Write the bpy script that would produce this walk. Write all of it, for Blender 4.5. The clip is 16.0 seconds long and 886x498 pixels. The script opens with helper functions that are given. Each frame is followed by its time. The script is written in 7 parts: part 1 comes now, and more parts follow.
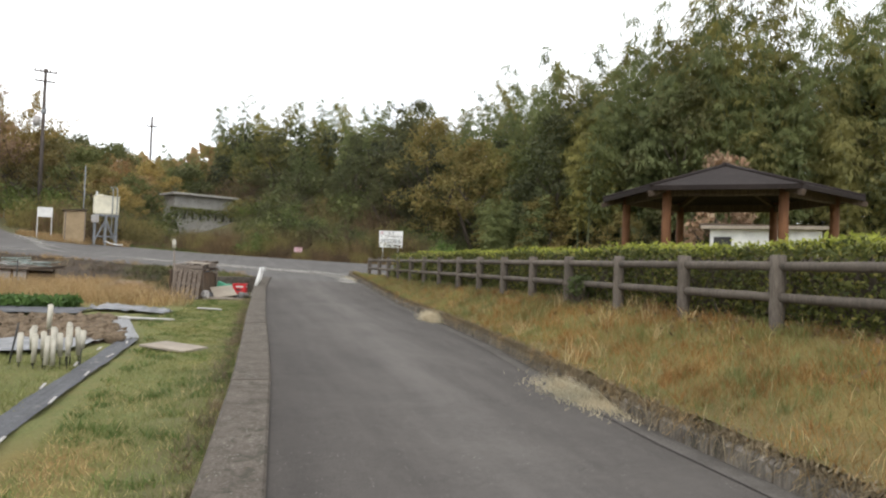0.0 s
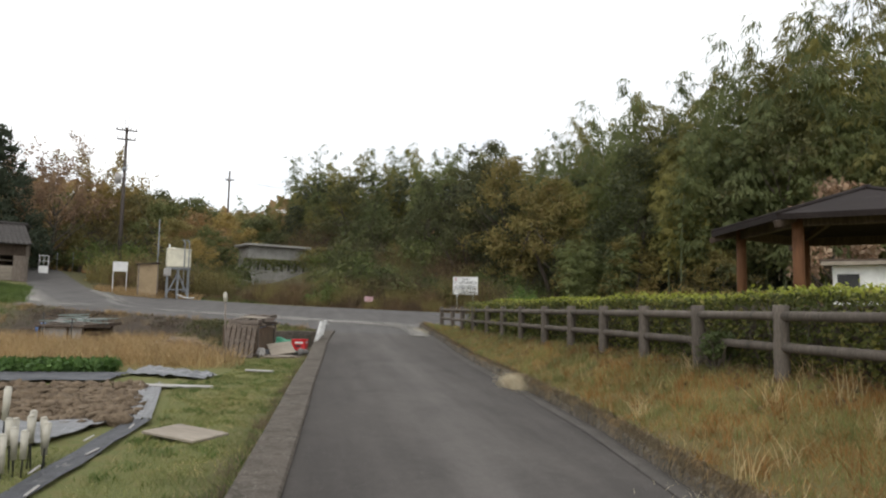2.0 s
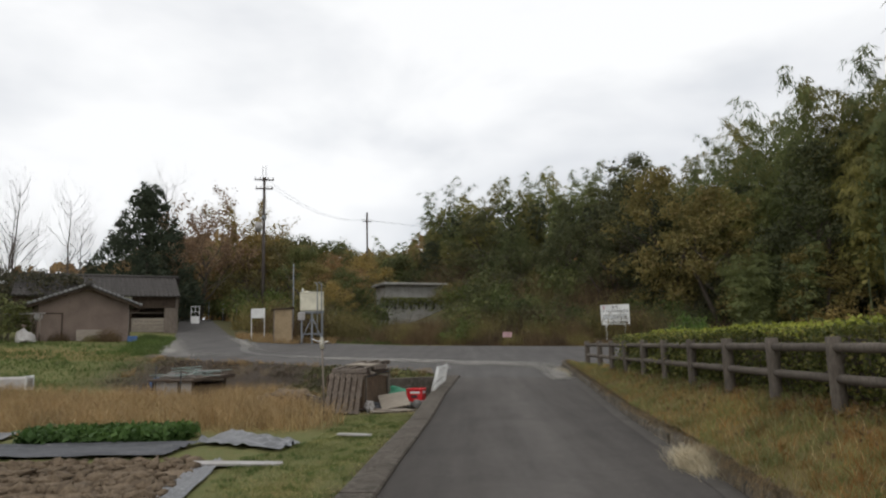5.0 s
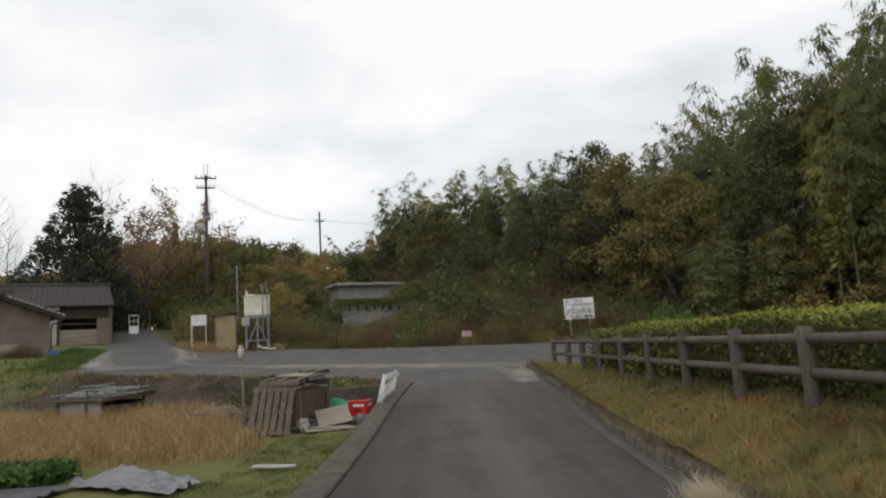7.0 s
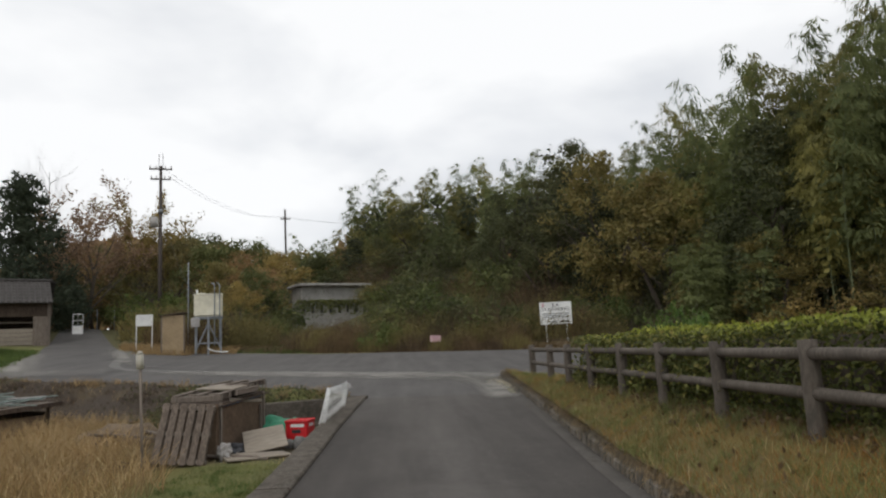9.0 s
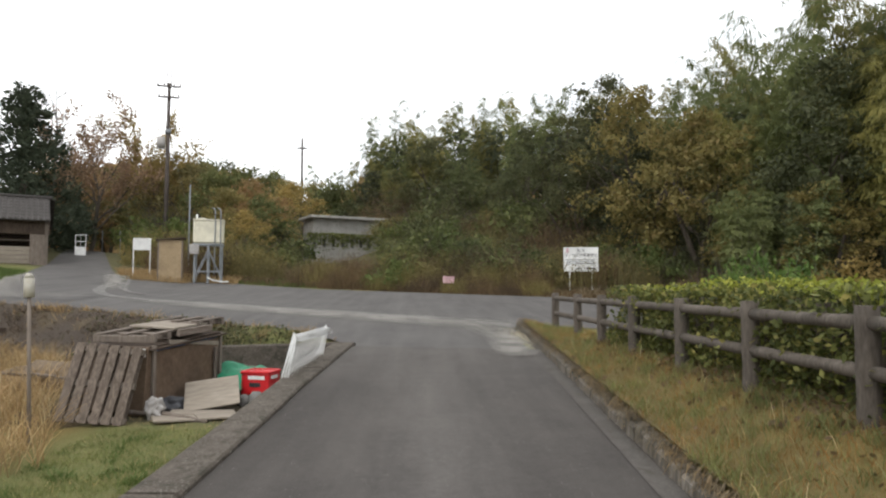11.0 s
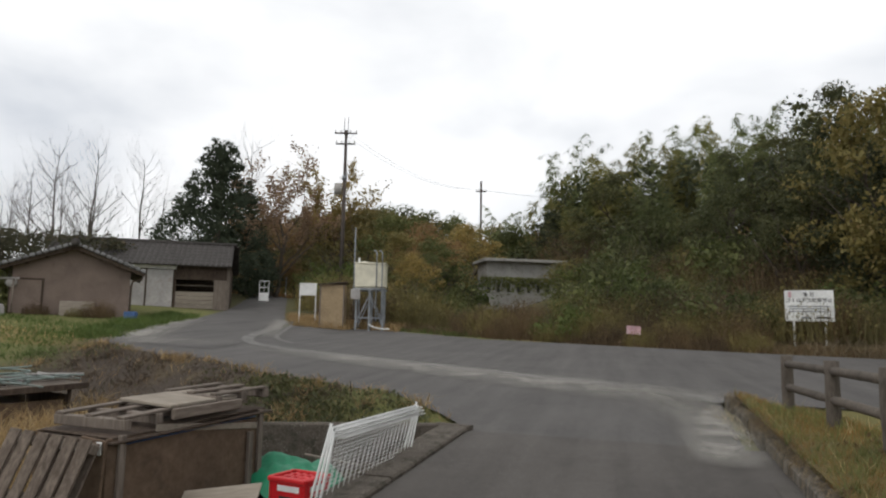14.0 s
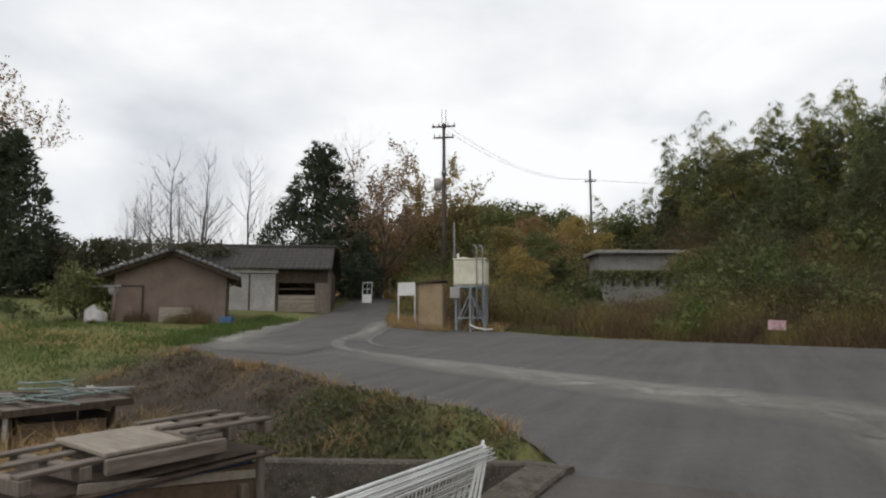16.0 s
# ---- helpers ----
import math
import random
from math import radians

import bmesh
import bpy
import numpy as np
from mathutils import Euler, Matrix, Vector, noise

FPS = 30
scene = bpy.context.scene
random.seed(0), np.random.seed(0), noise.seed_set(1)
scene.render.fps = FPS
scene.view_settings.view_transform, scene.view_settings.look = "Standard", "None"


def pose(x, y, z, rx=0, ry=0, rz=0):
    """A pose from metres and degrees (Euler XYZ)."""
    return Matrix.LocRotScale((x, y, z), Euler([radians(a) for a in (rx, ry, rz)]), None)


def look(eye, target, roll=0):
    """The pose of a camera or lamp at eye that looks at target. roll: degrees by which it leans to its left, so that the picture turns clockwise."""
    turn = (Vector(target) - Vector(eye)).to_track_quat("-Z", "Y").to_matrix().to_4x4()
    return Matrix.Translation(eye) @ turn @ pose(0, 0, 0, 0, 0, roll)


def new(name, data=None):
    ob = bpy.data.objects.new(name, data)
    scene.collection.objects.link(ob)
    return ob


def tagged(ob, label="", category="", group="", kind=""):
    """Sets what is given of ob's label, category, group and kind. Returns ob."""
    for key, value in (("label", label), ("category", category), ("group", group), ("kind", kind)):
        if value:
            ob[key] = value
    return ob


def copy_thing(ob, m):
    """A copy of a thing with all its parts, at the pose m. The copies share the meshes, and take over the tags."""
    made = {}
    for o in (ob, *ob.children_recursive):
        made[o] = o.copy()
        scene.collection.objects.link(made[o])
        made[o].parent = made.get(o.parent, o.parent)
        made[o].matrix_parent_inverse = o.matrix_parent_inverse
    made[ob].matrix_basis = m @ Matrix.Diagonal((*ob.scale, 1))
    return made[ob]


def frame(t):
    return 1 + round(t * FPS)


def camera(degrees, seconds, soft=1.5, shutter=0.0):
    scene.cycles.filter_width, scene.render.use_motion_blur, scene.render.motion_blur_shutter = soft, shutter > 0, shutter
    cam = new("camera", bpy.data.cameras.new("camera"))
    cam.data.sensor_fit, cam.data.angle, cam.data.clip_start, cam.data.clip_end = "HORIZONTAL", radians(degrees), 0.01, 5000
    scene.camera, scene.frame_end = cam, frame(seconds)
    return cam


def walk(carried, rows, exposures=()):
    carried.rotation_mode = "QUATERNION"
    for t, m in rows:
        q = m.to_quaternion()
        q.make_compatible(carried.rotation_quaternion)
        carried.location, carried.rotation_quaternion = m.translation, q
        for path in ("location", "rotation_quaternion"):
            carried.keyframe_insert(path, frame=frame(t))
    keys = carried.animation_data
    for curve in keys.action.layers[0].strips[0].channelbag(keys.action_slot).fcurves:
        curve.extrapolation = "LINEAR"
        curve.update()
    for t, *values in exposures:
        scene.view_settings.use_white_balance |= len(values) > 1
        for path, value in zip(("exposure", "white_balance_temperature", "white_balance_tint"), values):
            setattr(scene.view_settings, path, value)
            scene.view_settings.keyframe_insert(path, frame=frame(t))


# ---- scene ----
cam = camera(66.8, 16.0, 2.2)
PATH = [
    (0, (-1.211, -0.402, 1.095), (-0.62, 1.508, 1.146), 2.1),
    (0.5, (-1.051, 0.183, 1.123), (-0.461, 2.094, 1.094), 2.8),
    (1, (-0.922, 0.772, 1.188), (-0.341, 2.685, 1.257), 2.6),
    (1.5, (-0.714, 1.335, 1.207), (-0.229, 3.266, 1.393), 2.0),
    (2, (-0.605, 1.958, 1.224), (-0.236, 3.915, 1.404), 1.0),
    (2.5, (-0.441, 2.517, 1.239), (-0.321, 4.503, 1.443), 0.2),
    (3, (-0.348, 3.056, 1.259), (-0.31, 5.041, 1.501), -0.7),
    (5.5, (0.338, 5.793, 1.366), (0.193, 7.767, 1.652), -2.0),
    (6, (0.378, 6.369, 1.364), (0.125, 8.332, 1.655), -2.2),
    (6.5, (0.508, 6.946, 1.374), (0.48, 8.926, 1.654), -3.0),
    (7, (0.514, 7.51, 1.394), (0.575, 9.49, 1.67), -3.6),
    (7.5, (0.634, 8.104, 1.414), (0.789, 10.079, 1.691), -4.1),
    (8, (0.659, 8.701, 1.442), (0.807, 10.675, 1.73), -3.6),
    (10.5, (1.05, 12.031, 1.429), (1.189, 14.016, 1.637), -1.8),
    (11, (1.166, 12.654, 1.443), (1.241, 14.649, 1.557), 0.2),
    (11.5, (1.372, 13.229, 1.474), (1.461, 15.224, 1.567), 1.3),
    (12, (1.463, 13.843, 1.51), (1.565, 15.839, 1.587), 2.1),
    (12.5, (1.618, 14.43, 1.554), (1.511, 16.422, 1.692), 2.5),
    (13, (1.642, 15.118, 1.556), (1.393, 17.093, 1.751), 2.5),
    (13.5, (1.731, 15.798, 1.563), (1.372, 17.75, 1.809), 2.2),
    (14, (1.709, 16.445, 1.574), (1.227, 18.37, 1.82), 1.0),
    (14.5, (1.728, 16.993, 1.585), (1.089, 18.87, 1.842), 0.4),
    (15, (1.672, 17.544, 1.608), (0.952, 19.392, 1.866), 0.2),
    (15.5, (1.584, 18.208, 1.608), (0.883, 20.06, 1.888), 0.0),
    (16, (1.417, 18.757, 1.613), (0.623, 20.576, 1.855), -0.1),
]
EXPOSURES = [(0, 0.28), (0.5, 0.72), (1.0, 0.82), (1.5, 0.48), (2.0, -0.15), (2.6, -0.5), (8.2, -0.68), (10.4, -0.4), (11.0, 0.05), (11.5, 0.25), (12.5, 0.2), (13.0, -0.15), (13.8, -0.52), (16.0, -0.66)]
walk(cam, [(t, look(eye, target, roll)) for t, eye, target, roll in PATH], EXPOSURES)

# ---- world and light ----
SUN_AZ, SUN_EL = radians(205), radians(48)
world = bpy.data.worlds.new("overcast_sky")
scene.world = world
world.use_nodes = True
wn, wl = world.node_tree.nodes, world.node_tree.links
wn.clear()
w_out = wn.new("ShaderNodeOutputWorld")
w_bg = wn.new("ShaderNodeBackground")
w_bg.inputs["Strength"].default_value = 0.1
w_sky = wn.new("ShaderNodeTexSky")
w_sky.sky_type, w_sky.sun_disc = "NISHITA", False
w_sky.sun_elevation, w_sky.sun_rotation = SUN_EL, SUN_AZ
w_co = wn.new("ShaderNodeTexCoord")
w_map = wn.new("ShaderNodeMapping")
w_map.inputs["Scale"].default_value = (1.0, 1.0, 2.4)
w_map.inputs["Location"].default_value = (0.35, 0.1, 0.2)
w_noise = wn.new("ShaderNodeTexNoise")
w_noise.inputs["Scale"].default_value = 2.3
w_noise.inputs["Detail"].default_value = 5.0
w_noise.inputs["Roughness"].default_value = 0.48
w_noise.inputs["Distortion"].default_value = 0.2
w_ramp = wn.new("ShaderNodeValToRGB")
w_ramp.color_ramp.elements[0].position, w_ramp.color_ramp.elements[0].color = 0.30, (10.6, 11.1, 11.9, 1)
w_ramp.color_ramp.elements[1].position, w_ramp.color_ramp.elements[1].color = 0.58, (17.0, 17.1, 17.2, 1)
w_mix = wn.new("ShaderNodeMixRGB")
w_mix.inputs[0].default_value = 0.9
wl.new(w_co.outputs["Generated"], w_map.inputs["Vector"])
wl.new(w_map.outputs["Vector"], w_noise.inputs["Vector"])
wl.new(w_noise.outputs["Fac"], w_ramp.inputs["Fac"])
wl.new(w_sky.outputs["Color"], w_mix.inputs[1])
wl.new(w_ramp.outputs["Color"], w_mix.inputs[2])
wl.new(w_mix.outputs["Color"], w_bg.inputs["Color"])
wl.new(w_bg.outputs["Background"], w_out.inputs["Surface"])

sun = new("sun", bpy.data.lights.new("sun", "SUN"))
sun.data.energy, sun.data.angle, sun.data.color = 0.8, radians(25), (1.0, 0.96, 0.9)
sun.matrix_world = look((0, 0, 60), (60 * math.sin(SUN_AZ) * -1 * math.cos(SUN_EL), -60 * math.cos(SUN_AZ) * math.cos(SUN_EL), 60 - 60 * math.sin(SUN_EL)))

# ---- materials ----
def nodes_of(name):
    m = bpy.data.materials.new(name)
    m.use_nodes = True
    t = m.node_tree
    return m, t.nodes, t.links, t.nodes["Principled BSDF"]


def rgba(c):
    return (c[0], c[1], c[2], 1.0)


def mixer(n, l, kind, fac, a, b):
    k = n.new("ShaderNodeMixRGB")
    k.blend_type = kind
    for i, v in ((0, fac), (1, a), (2, b)):
        if isinstance(v, (int, float)):
            k.inputs[i].default_value = v
        elif isinstance(v, tuple):
            k.inputs[i].default_value = rgba(v)
        else:
            l.new(v, k.inputs[i])
    return k.outputs[0]


def noise_of(n, l, vec, scale, detail=4.0, rough=0.6, distort=0.0):
    k = n.new("ShaderNodeTexNoise")
    k.inputs["Scale"].default_value, k.inputs["Detail"].default_value = scale, detail
    k.inputs["Roughness"].default_value, k.inputs["Distortion"].default_value = rough, distort
    l.new(vec, k.inputs["Vector"])
    return k.outputs["Fac"]


def ramp_of(n, l, fac, lo, hi, a=(0, 0, 0), b=(1, 1, 1)):
    k = n.new("ShaderNodeValToRGB")
    k.color_ramp.elements[0].position, k.color_ramp.elements[0].color = lo, rgba(a)
    k.color_ramp.elements[1].position, k.color_ramp.elements[1].color = hi, rgba(b)
    l.new(fac, k.inputs["Fac"])
    return k.outputs["Color"]


def surface(name, c1, c2, fine=30.0, coarse=2.0, rough=0.85, bump=0.25, stain=None, stain_at=(0.55, 0.72), metal=0.0, stretch=(1, 1, 1), vary=0.0, depth=0.01, pebbles=None):
    """Grain between two colours, a coarse tone, stains, relief, and a tone of its own for each object."""
    m, n, l, b = nodes_of(name)
    co = n.new("ShaderNodeTexCoord")
    mp = n.new("ShaderNodeMapping")
    mp.inputs["Scale"].default_value = stretch
    l.new(co.outputs["Object"], mp.inputs["Vector"])
    vec = mp.outputs["Vector"]
    f1 = noise_of(n, l, vec, fine, 5.0, 0.65)
    f2 = noise_of(n, l, vec, coarse, 4.0, 0.6, 0.4)
    col = mixer(n, l, "MIX", ramp_of(n, l, f1, 0.3, 0.7), c1, c2)
    tone = ramp_of(n, l, f2, 0.25, 0.75, (0.72, 0.72, 0.72), (1.18, 1.18, 1.18))
    col = mixer(n, l, "MULTIPLY", 1.0, col, tone)
    if stain:
        f3 = noise_of(n, l, vec, coarse * 2.7, 6.0, 0.7, 0.8)
        col = mixer(n, l, "MIX", ramp_of(n, l, f3, *stain_at), col, stain)
    if pebbles:
        sp = n.new("ShaderNodeTexVoronoi")
        sp.inputs["Scale"].default_value = 34.0
        l.new(vec, sp.inputs["Vector"])
        fleck = ramp_of(n, l, sp.outputs["Distance"], 0.18, 0.3, (0.75,) * 3, (0, 0, 0))
        some = ramp_of(n, l, noise_of(n, l, vec, 6.0, 4.0, 0.7), 0.45, 0.6)
        col = mixer(n, l, "MIX", mixer(n, l, "MULTIPLY", 1.0, fleck, some), col, pebbles)
    if vary:
        oi = n.new("ShaderNodeObjectInfo")
        k = ramp_of(n, l, oi.outputs["Random"], 0.0, 1.0, (1 - vary,) * 3, (1 + vary,) * 3)
        col = mixer(n, l, "MULTIPLY", 1.0, col, k)
    l.new(col, b.inputs["Base Color"])
    b.inputs["Roughness"].default_value, b.inputs["Metallic"].default_value = rough, metal
    b.inputs["Specular IOR Level"].default_value = 0.2 if rough > 0.7 else 0.4
    if bump:
        bp = n.new("ShaderNodeBump")
        bp.inputs["Strength"].default_value, bp.inputs["Distance"].default_value = bump, depth
        l.new(f1, bp.inputs["Height"])
        l.new(bp.outputs["Normal"], b.inputs["Normal"])
    return m


def foliage(name, c1, c2, c3=None, vary=0.25, glow=0.35, rough=0.6, even=0.62, other=None):
    """Leaves: each its own tone, each plant its own tint, some light passing through."""
    m, n, l, b = nodes_of(name)
    geo = n.new("ShaderNodeNewGeometry")
    oi = n.new("ShaderNodeObjectInfo")
    k = n.new("ShaderNodeValToRGB")
    e = k.color_ramp.elements
    mean = [(p + q) / 2 for p, q in zip(c1, c2)]
    c1, c2, c3 = [c and [m + (q - m) * even for q, m in zip(c, mean)] for c in (c1, c2, c3)]
    e[0].position, e[0].color = 0.0, rgba(c1)
    e[1].position, e[1].color = 0.8, rgba(c2)
    if c3:
        x = e.new(1.0)
        x.color = rgba(c3)
    l.new(geo.outputs["Random Per Island"], k.inputs["Fac"])
    tint = ramp_of(n, l, oi.outputs["Random"], 0.0, 1.0, (1 - vary, 1 - vary, 1 - vary * 0.8), (1 + vary * 1.2, 1 + vary, 1 + vary * 0.3))
    col = mixer(n, l, "MULTIPLY", 1.0, k.outputs["Color"], tint)
    co = n.new("ShaderNodeTexCoord")
    patch = ramp_of(n, l, noise_of(n, l, co.outputs["Object"], 0.9, 4.0, 0.65), 0.3, 0.7, (0.68, 0.72, 0.7), (1.28, 1.24, 1.12))
    if other:
        col = mixer(n, l, "MIX", ramp_of(n, l, noise_of(n, l, co.outputs["Object"], 1.1, 5.0, 0.7, 0.5), 0.48, 0.66), col, other)
    col = mixer(n, l, "MULTIPLY", 1.0, col, patch)
    l.new(col, b.inputs["Base Color"])
    b.inputs["Roughness"].default_value = rough
    b.inputs["Specular IOR Level"].default_value = 0.25
    tr = n.new("ShaderNodeBsdfTranslucent")
    l.new(col, tr.inputs["Color"])
    ms = n.new("ShaderNodeMixShader")
    ms.inputs[0].default_value = glow
    l.new(b.outputs["BSDF"], ms.inputs[1])
    l.new(tr.outputs["BSDF"], ms.inputs[2])
    l.new(ms.outputs["Shader"], n["Material Output"].inputs["Surface"])
    return m


def asphalt(name, c1, c2, worn, tracks=False):
    m, n, l, b = nodes_of(name)
    co = n.new("ShaderNodeTexCoord")
    vec = co.outputs["Object"]
    grit = noise_of(n, l, vec, 120.0, 4.0, 0.75)
    mid = noise_of(n, l, vec, 11.0, 6.0, 0.72)
    big = noise_of(n, l, vec, 0.7, 5.0, 0.6, 0.6)
    drag = n.new("ShaderNodeMapping")
    drag.inputs["Scale"].default_value = (2.6, 0.22, 1.0)
    l.new(vec, drag.inputs["Vector"])
    streak = noise_of(n, l, drag.outputs["Vector"], 1.0, 5.0, 0.6)
    col = mixer(n, l, "MIX", ramp_of(n, l, grit, 0.32, 0.7), c1, c2)
    col = mixer(n, l, "MULTIPLY", 1.0, col, ramp_of(n, l, mid, 0.28, 0.72, (0.86,) * 3, (1.13,) * 3))
    col = mixer(n, l, "MULTIPLY", 1.0, col, ramp_of(n, l, streak, 0.3, 0.7, (0.78,) * 3, (1.18,) * 3))
    col = mixer(n, l, "MIX", ramp_of(n, l, big, 0.4, 0.75, (0, 0, 0), (0.4,) * 3), col, worn)
    if tracks:
        at = n.new("ShaderNodeAttribute")
        at.attribute_name = "wear"
        grime = mixer(n, l, "MIX", at.outputs["Fac"], (0.52, 0.5, 0.48), (1.16, 1.16, 1.16))
        col = mixer(n, l, "MULTIPLY", 1.0, col, grime)
    sp = n.new("ShaderNodeTexVoronoi")
    sp.inputs["Scale"].default_value = 26.0
    l.new(vec, sp.inputs["Vector"])
    pale = ramp_of(n, l, sp.outputs["Distance"], 0.08, 0.16, (1, 1, 1), (0, 0, 0))
    rare = ramp_of(n, l, noise_of(n, l, vec, 5.3, 3.0), 0.5, 0.6)
    col = mixer(n, l, "MIX", mixer(n, l, "MULTIPLY", 1.0, pale, rare), col, (0.25, 0.235, 0.21))
    l.new(col, b.inputs["Base Color"])
    b.inputs["Roughness"].default_value = 0.93
    b.inputs["Specular IOR Level"].default_value = 0.25
    bp = n.new("ShaderNodeBump")
    bp.inputs["Strength"].default_value, bp.inputs["Distance"].default_value = 0.35, 0.006
    l.new(grit, bp.inputs["Height"])
    l.new(bp.outputs["Normal"], b.inputs["Normal"])
    return m


def ground_material():
    """Earth, straw and turf, mixed by the zone of the ground and broken up by noise."""
    m, n, l, b = nodes_of("ground_turf")
    co = n.new("ShaderNodeTexCoord")
    vec = co.outputs["Object"]
    at = n.new("ShaderNodeAttribute")
    at.attribute_name = "zone"
    sep = n.new("ShaderNodeSeparateColor")
    l.new(at.outputs["Color"], sep.inputs["Color"])
    fine = noise_of(n, l, vec, 38.0, 5.0, 0.7)
    mid = noise_of(n, l, vec, 5.0, 5.0, 0.65, 0.5)
    big = noise_of(n, l, vec, 0.9, 4.0, 0.6, 0.5)
    green = mixer(n, l, "MIX", ramp_of(n, l, fine, 0.3, 0.7), (0.075, 0.098, 0.032), (0.165, 0.185, 0.068))
    green = mixer(n, l, "MIX", ramp_of(n, l, mid, 0.45, 0.68), green, (0.17, 0.15, 0.06))
    straw = mixer(n, l, "MIX", ramp_of(n, l, fine, 0.3, 0.7), (0.15, 0.088, 0.028), (0.28, 0.18, 0.07))
    straw = mixer(n, l, "MIX", ramp_of(n, l, mid, 0.5, 0.7), straw, (0.1, 0.11, 0.035))
    earth = mixer(n, l, "MIX", ramp_of(n, l, fine, 0.3, 0.7), (0.038, 0.029, 0.023), (0.088, 0.068, 0.051))
    earth = mixer(n, l, "MIX", ramp_of(n, l, big, 0.5, 0.7), earth, (0.1, 0.078, 0.048))
    col = mixer(n, l, "MIX", sep.outputs["Green"], green, straw)
    col = mixer(n, l, "MIX", sep.outputs["Blue"], col, earth)
    l.new(col, b.inputs["Base Color"])
    b.inputs["Roughness"].default_value = 0.95
    b.inputs["Specular IOR Level"].default_value = 0.2
    bp = n.new("ShaderNodeBump")
    bp.inputs["Strength"].default_value, bp.inputs["Distance"].default_value = 0.7, 0.03
    l.new(fine, bp.inputs["Height"])
    l.new(bp.outputs["Normal"], b.inputs["Normal"])
    return m


M_ASPHALT = asphalt("old_asphalt", (0.052, 0.047, 0.043), (0.11, 0.1, 0.092), (0.13, 0.118, 0.107), True)
M_ROAD = asphalt("road_asphalt", (0.068, 0.064, 0.061), (0.128, 0.119, 0.113), (0.152, 0.141, 0.132))
M_CONCRETE = surface("weathered_concrete", (0.13, 0.12, 0.105), (0.22, 0.205, 0.182), 60, 2.2, 0.92, 0.4, (0.1, 0.09, 0.075), (0.5, 0.68))
M_CURB = surface("mossy_curb_concrete", (0.078, 0.065, 0.053), (0.155, 0.132, 0.11), 44, 2.4, 0.93, 0.6, (0.058, 0.052, 0.04), (0.46, 0.64), depth=0.02, pebbles=(0.27, 0.25, 0.215))
M_KERB = surface("stained_kerb_stone", (0.075, 0.063, 0.051), (0.29, 0.258, 0.218), 16, 3.0, 0.95, 0.8, (0.055, 0.05, 0.038), (0.45, 0.66), depth=0.03, stretch=(1, 1, 0.2))
M_STRIP = surface("pale_worn_concrete", (0.15, 0.143, 0.133), (0.26, 0.25, 0.235), 60, 1.3, 0.92, 0.3, (0.12, 0.116, 0.11), (0.42, 0.6))
M_GROUND = ground_material()
M_LOG = surface("brown_concrete_log", (0.078, 0.064, 0.052), (0.155, 0.132, 0.11), 40, 3.0, 0.85, 0.35, (0.06, 0.055, 0.045), (0.55, 0.75), stretch=(1, 1, 0.25), vary=0.12)
M_WOOD_GREY = surface("grey_weathered_wood", (0.12, 0.097, 0.08), (0.25, 0.21, 0.175), 30, 2.5, 0.9, 0.4, (0.11, 0.09, 0.07), (0.55, 0.75), stretch=(1, 1, 0.12), vary=0.2)
M_WOOD_GREY_Y = surface("grey_weathered_plank", (0.105, 0.083, 0.068), (0.235, 0.195, 0.162), 30, 2.5, 0.9, 0.4, (0.12, 0.1, 0.08), (0.55, 0.75), stretch=(1, 0.12, 1), vary=0.2)
M_WOOD_BROWN = surface("brown_weathered_slat", (0.085, 0.066, 0.052), (0.225, 0.182, 0.148), 34, 3.0, 0.9, 0.5, (0.09, 0.07, 0.056), (0.5, 0.7), stretch=(1, 1, 0.1))
M_TAN = surface("tan_plywood", (0.3, 0.22, 0.13), (0.42, 0.32, 0.2), 14, 1.5, 0.85, 0.15, (0.24, 0.18, 0.12), (0.55, 0.75))
M_PLY = surface("grey_plywood", (0.23, 0.195, 0.155), (0.35, 0.305, 0.25), 20, 2.0, 0.85, 0.2, (0.2, 0.16, 0.12), (0.58, 0.75), stretch=(0.2, 1, 1))
M_BROWN_BOARD = surface("brown_hardboard", (0.1, 0.068, 0.045), (0.16, 0.112, 0.078), 12, 1.4, 0.8, 0.15, (0.06, 0.045, 0.035), (0.55, 0.8))
M_BARK = surface("bark", (0.06, 0.048, 0.038), (0.15, 0.125, 0.1), 18, 2.0, 0.95, 0.5, stretch=(1, 1, 0.3))
M_PALEBARK = surface("pale_bark", (0.075, 0.062, 0.053), (0.16, 0.138, 0.118), 14, 2.0, 0.95, 0.4, stretch=(1, 1, 0.3))
M_CULM = surface("bamboo_culm", (0.06, 0.082, 0.036), (0.14, 0.15, 0.075), 10, 1.2, 0.6, 0.1, vary=0.2)
M_WHITE = surface("white_paint", (0.68, 0.68, 0.66), (0.8, 0.8, 0.78), 14, 1.5, 0.55, 0.05, (0.52, 0.5, 0.45), (0.6, 0.8))
M_WALL = surface("brown_mortar_wall", (0.19, 0.145, 0.12), (0.245, 0.19, 0.16), 24, 0.8, 0.92, 0.2, (0.15, 0.115, 0.095), (0.55, 0.8))
M_TILE = surface("grey_clay_tile", (0.045, 0.041, 0.038), (0.095, 0.086, 0.08), 10, 0.8, 0.85, 0.15, (0.1, 0.096, 0.092), (0.55, 0.75), vary=0.1)
M_SHEET = surface("pale_sheet_metal", (0.34, 0.32, 0.3), (0.45, 0.43, 0.41), 8, 0.9, 0.6, 0.08, (0.28, 0.24, 0.21), (0.55, 0.75))
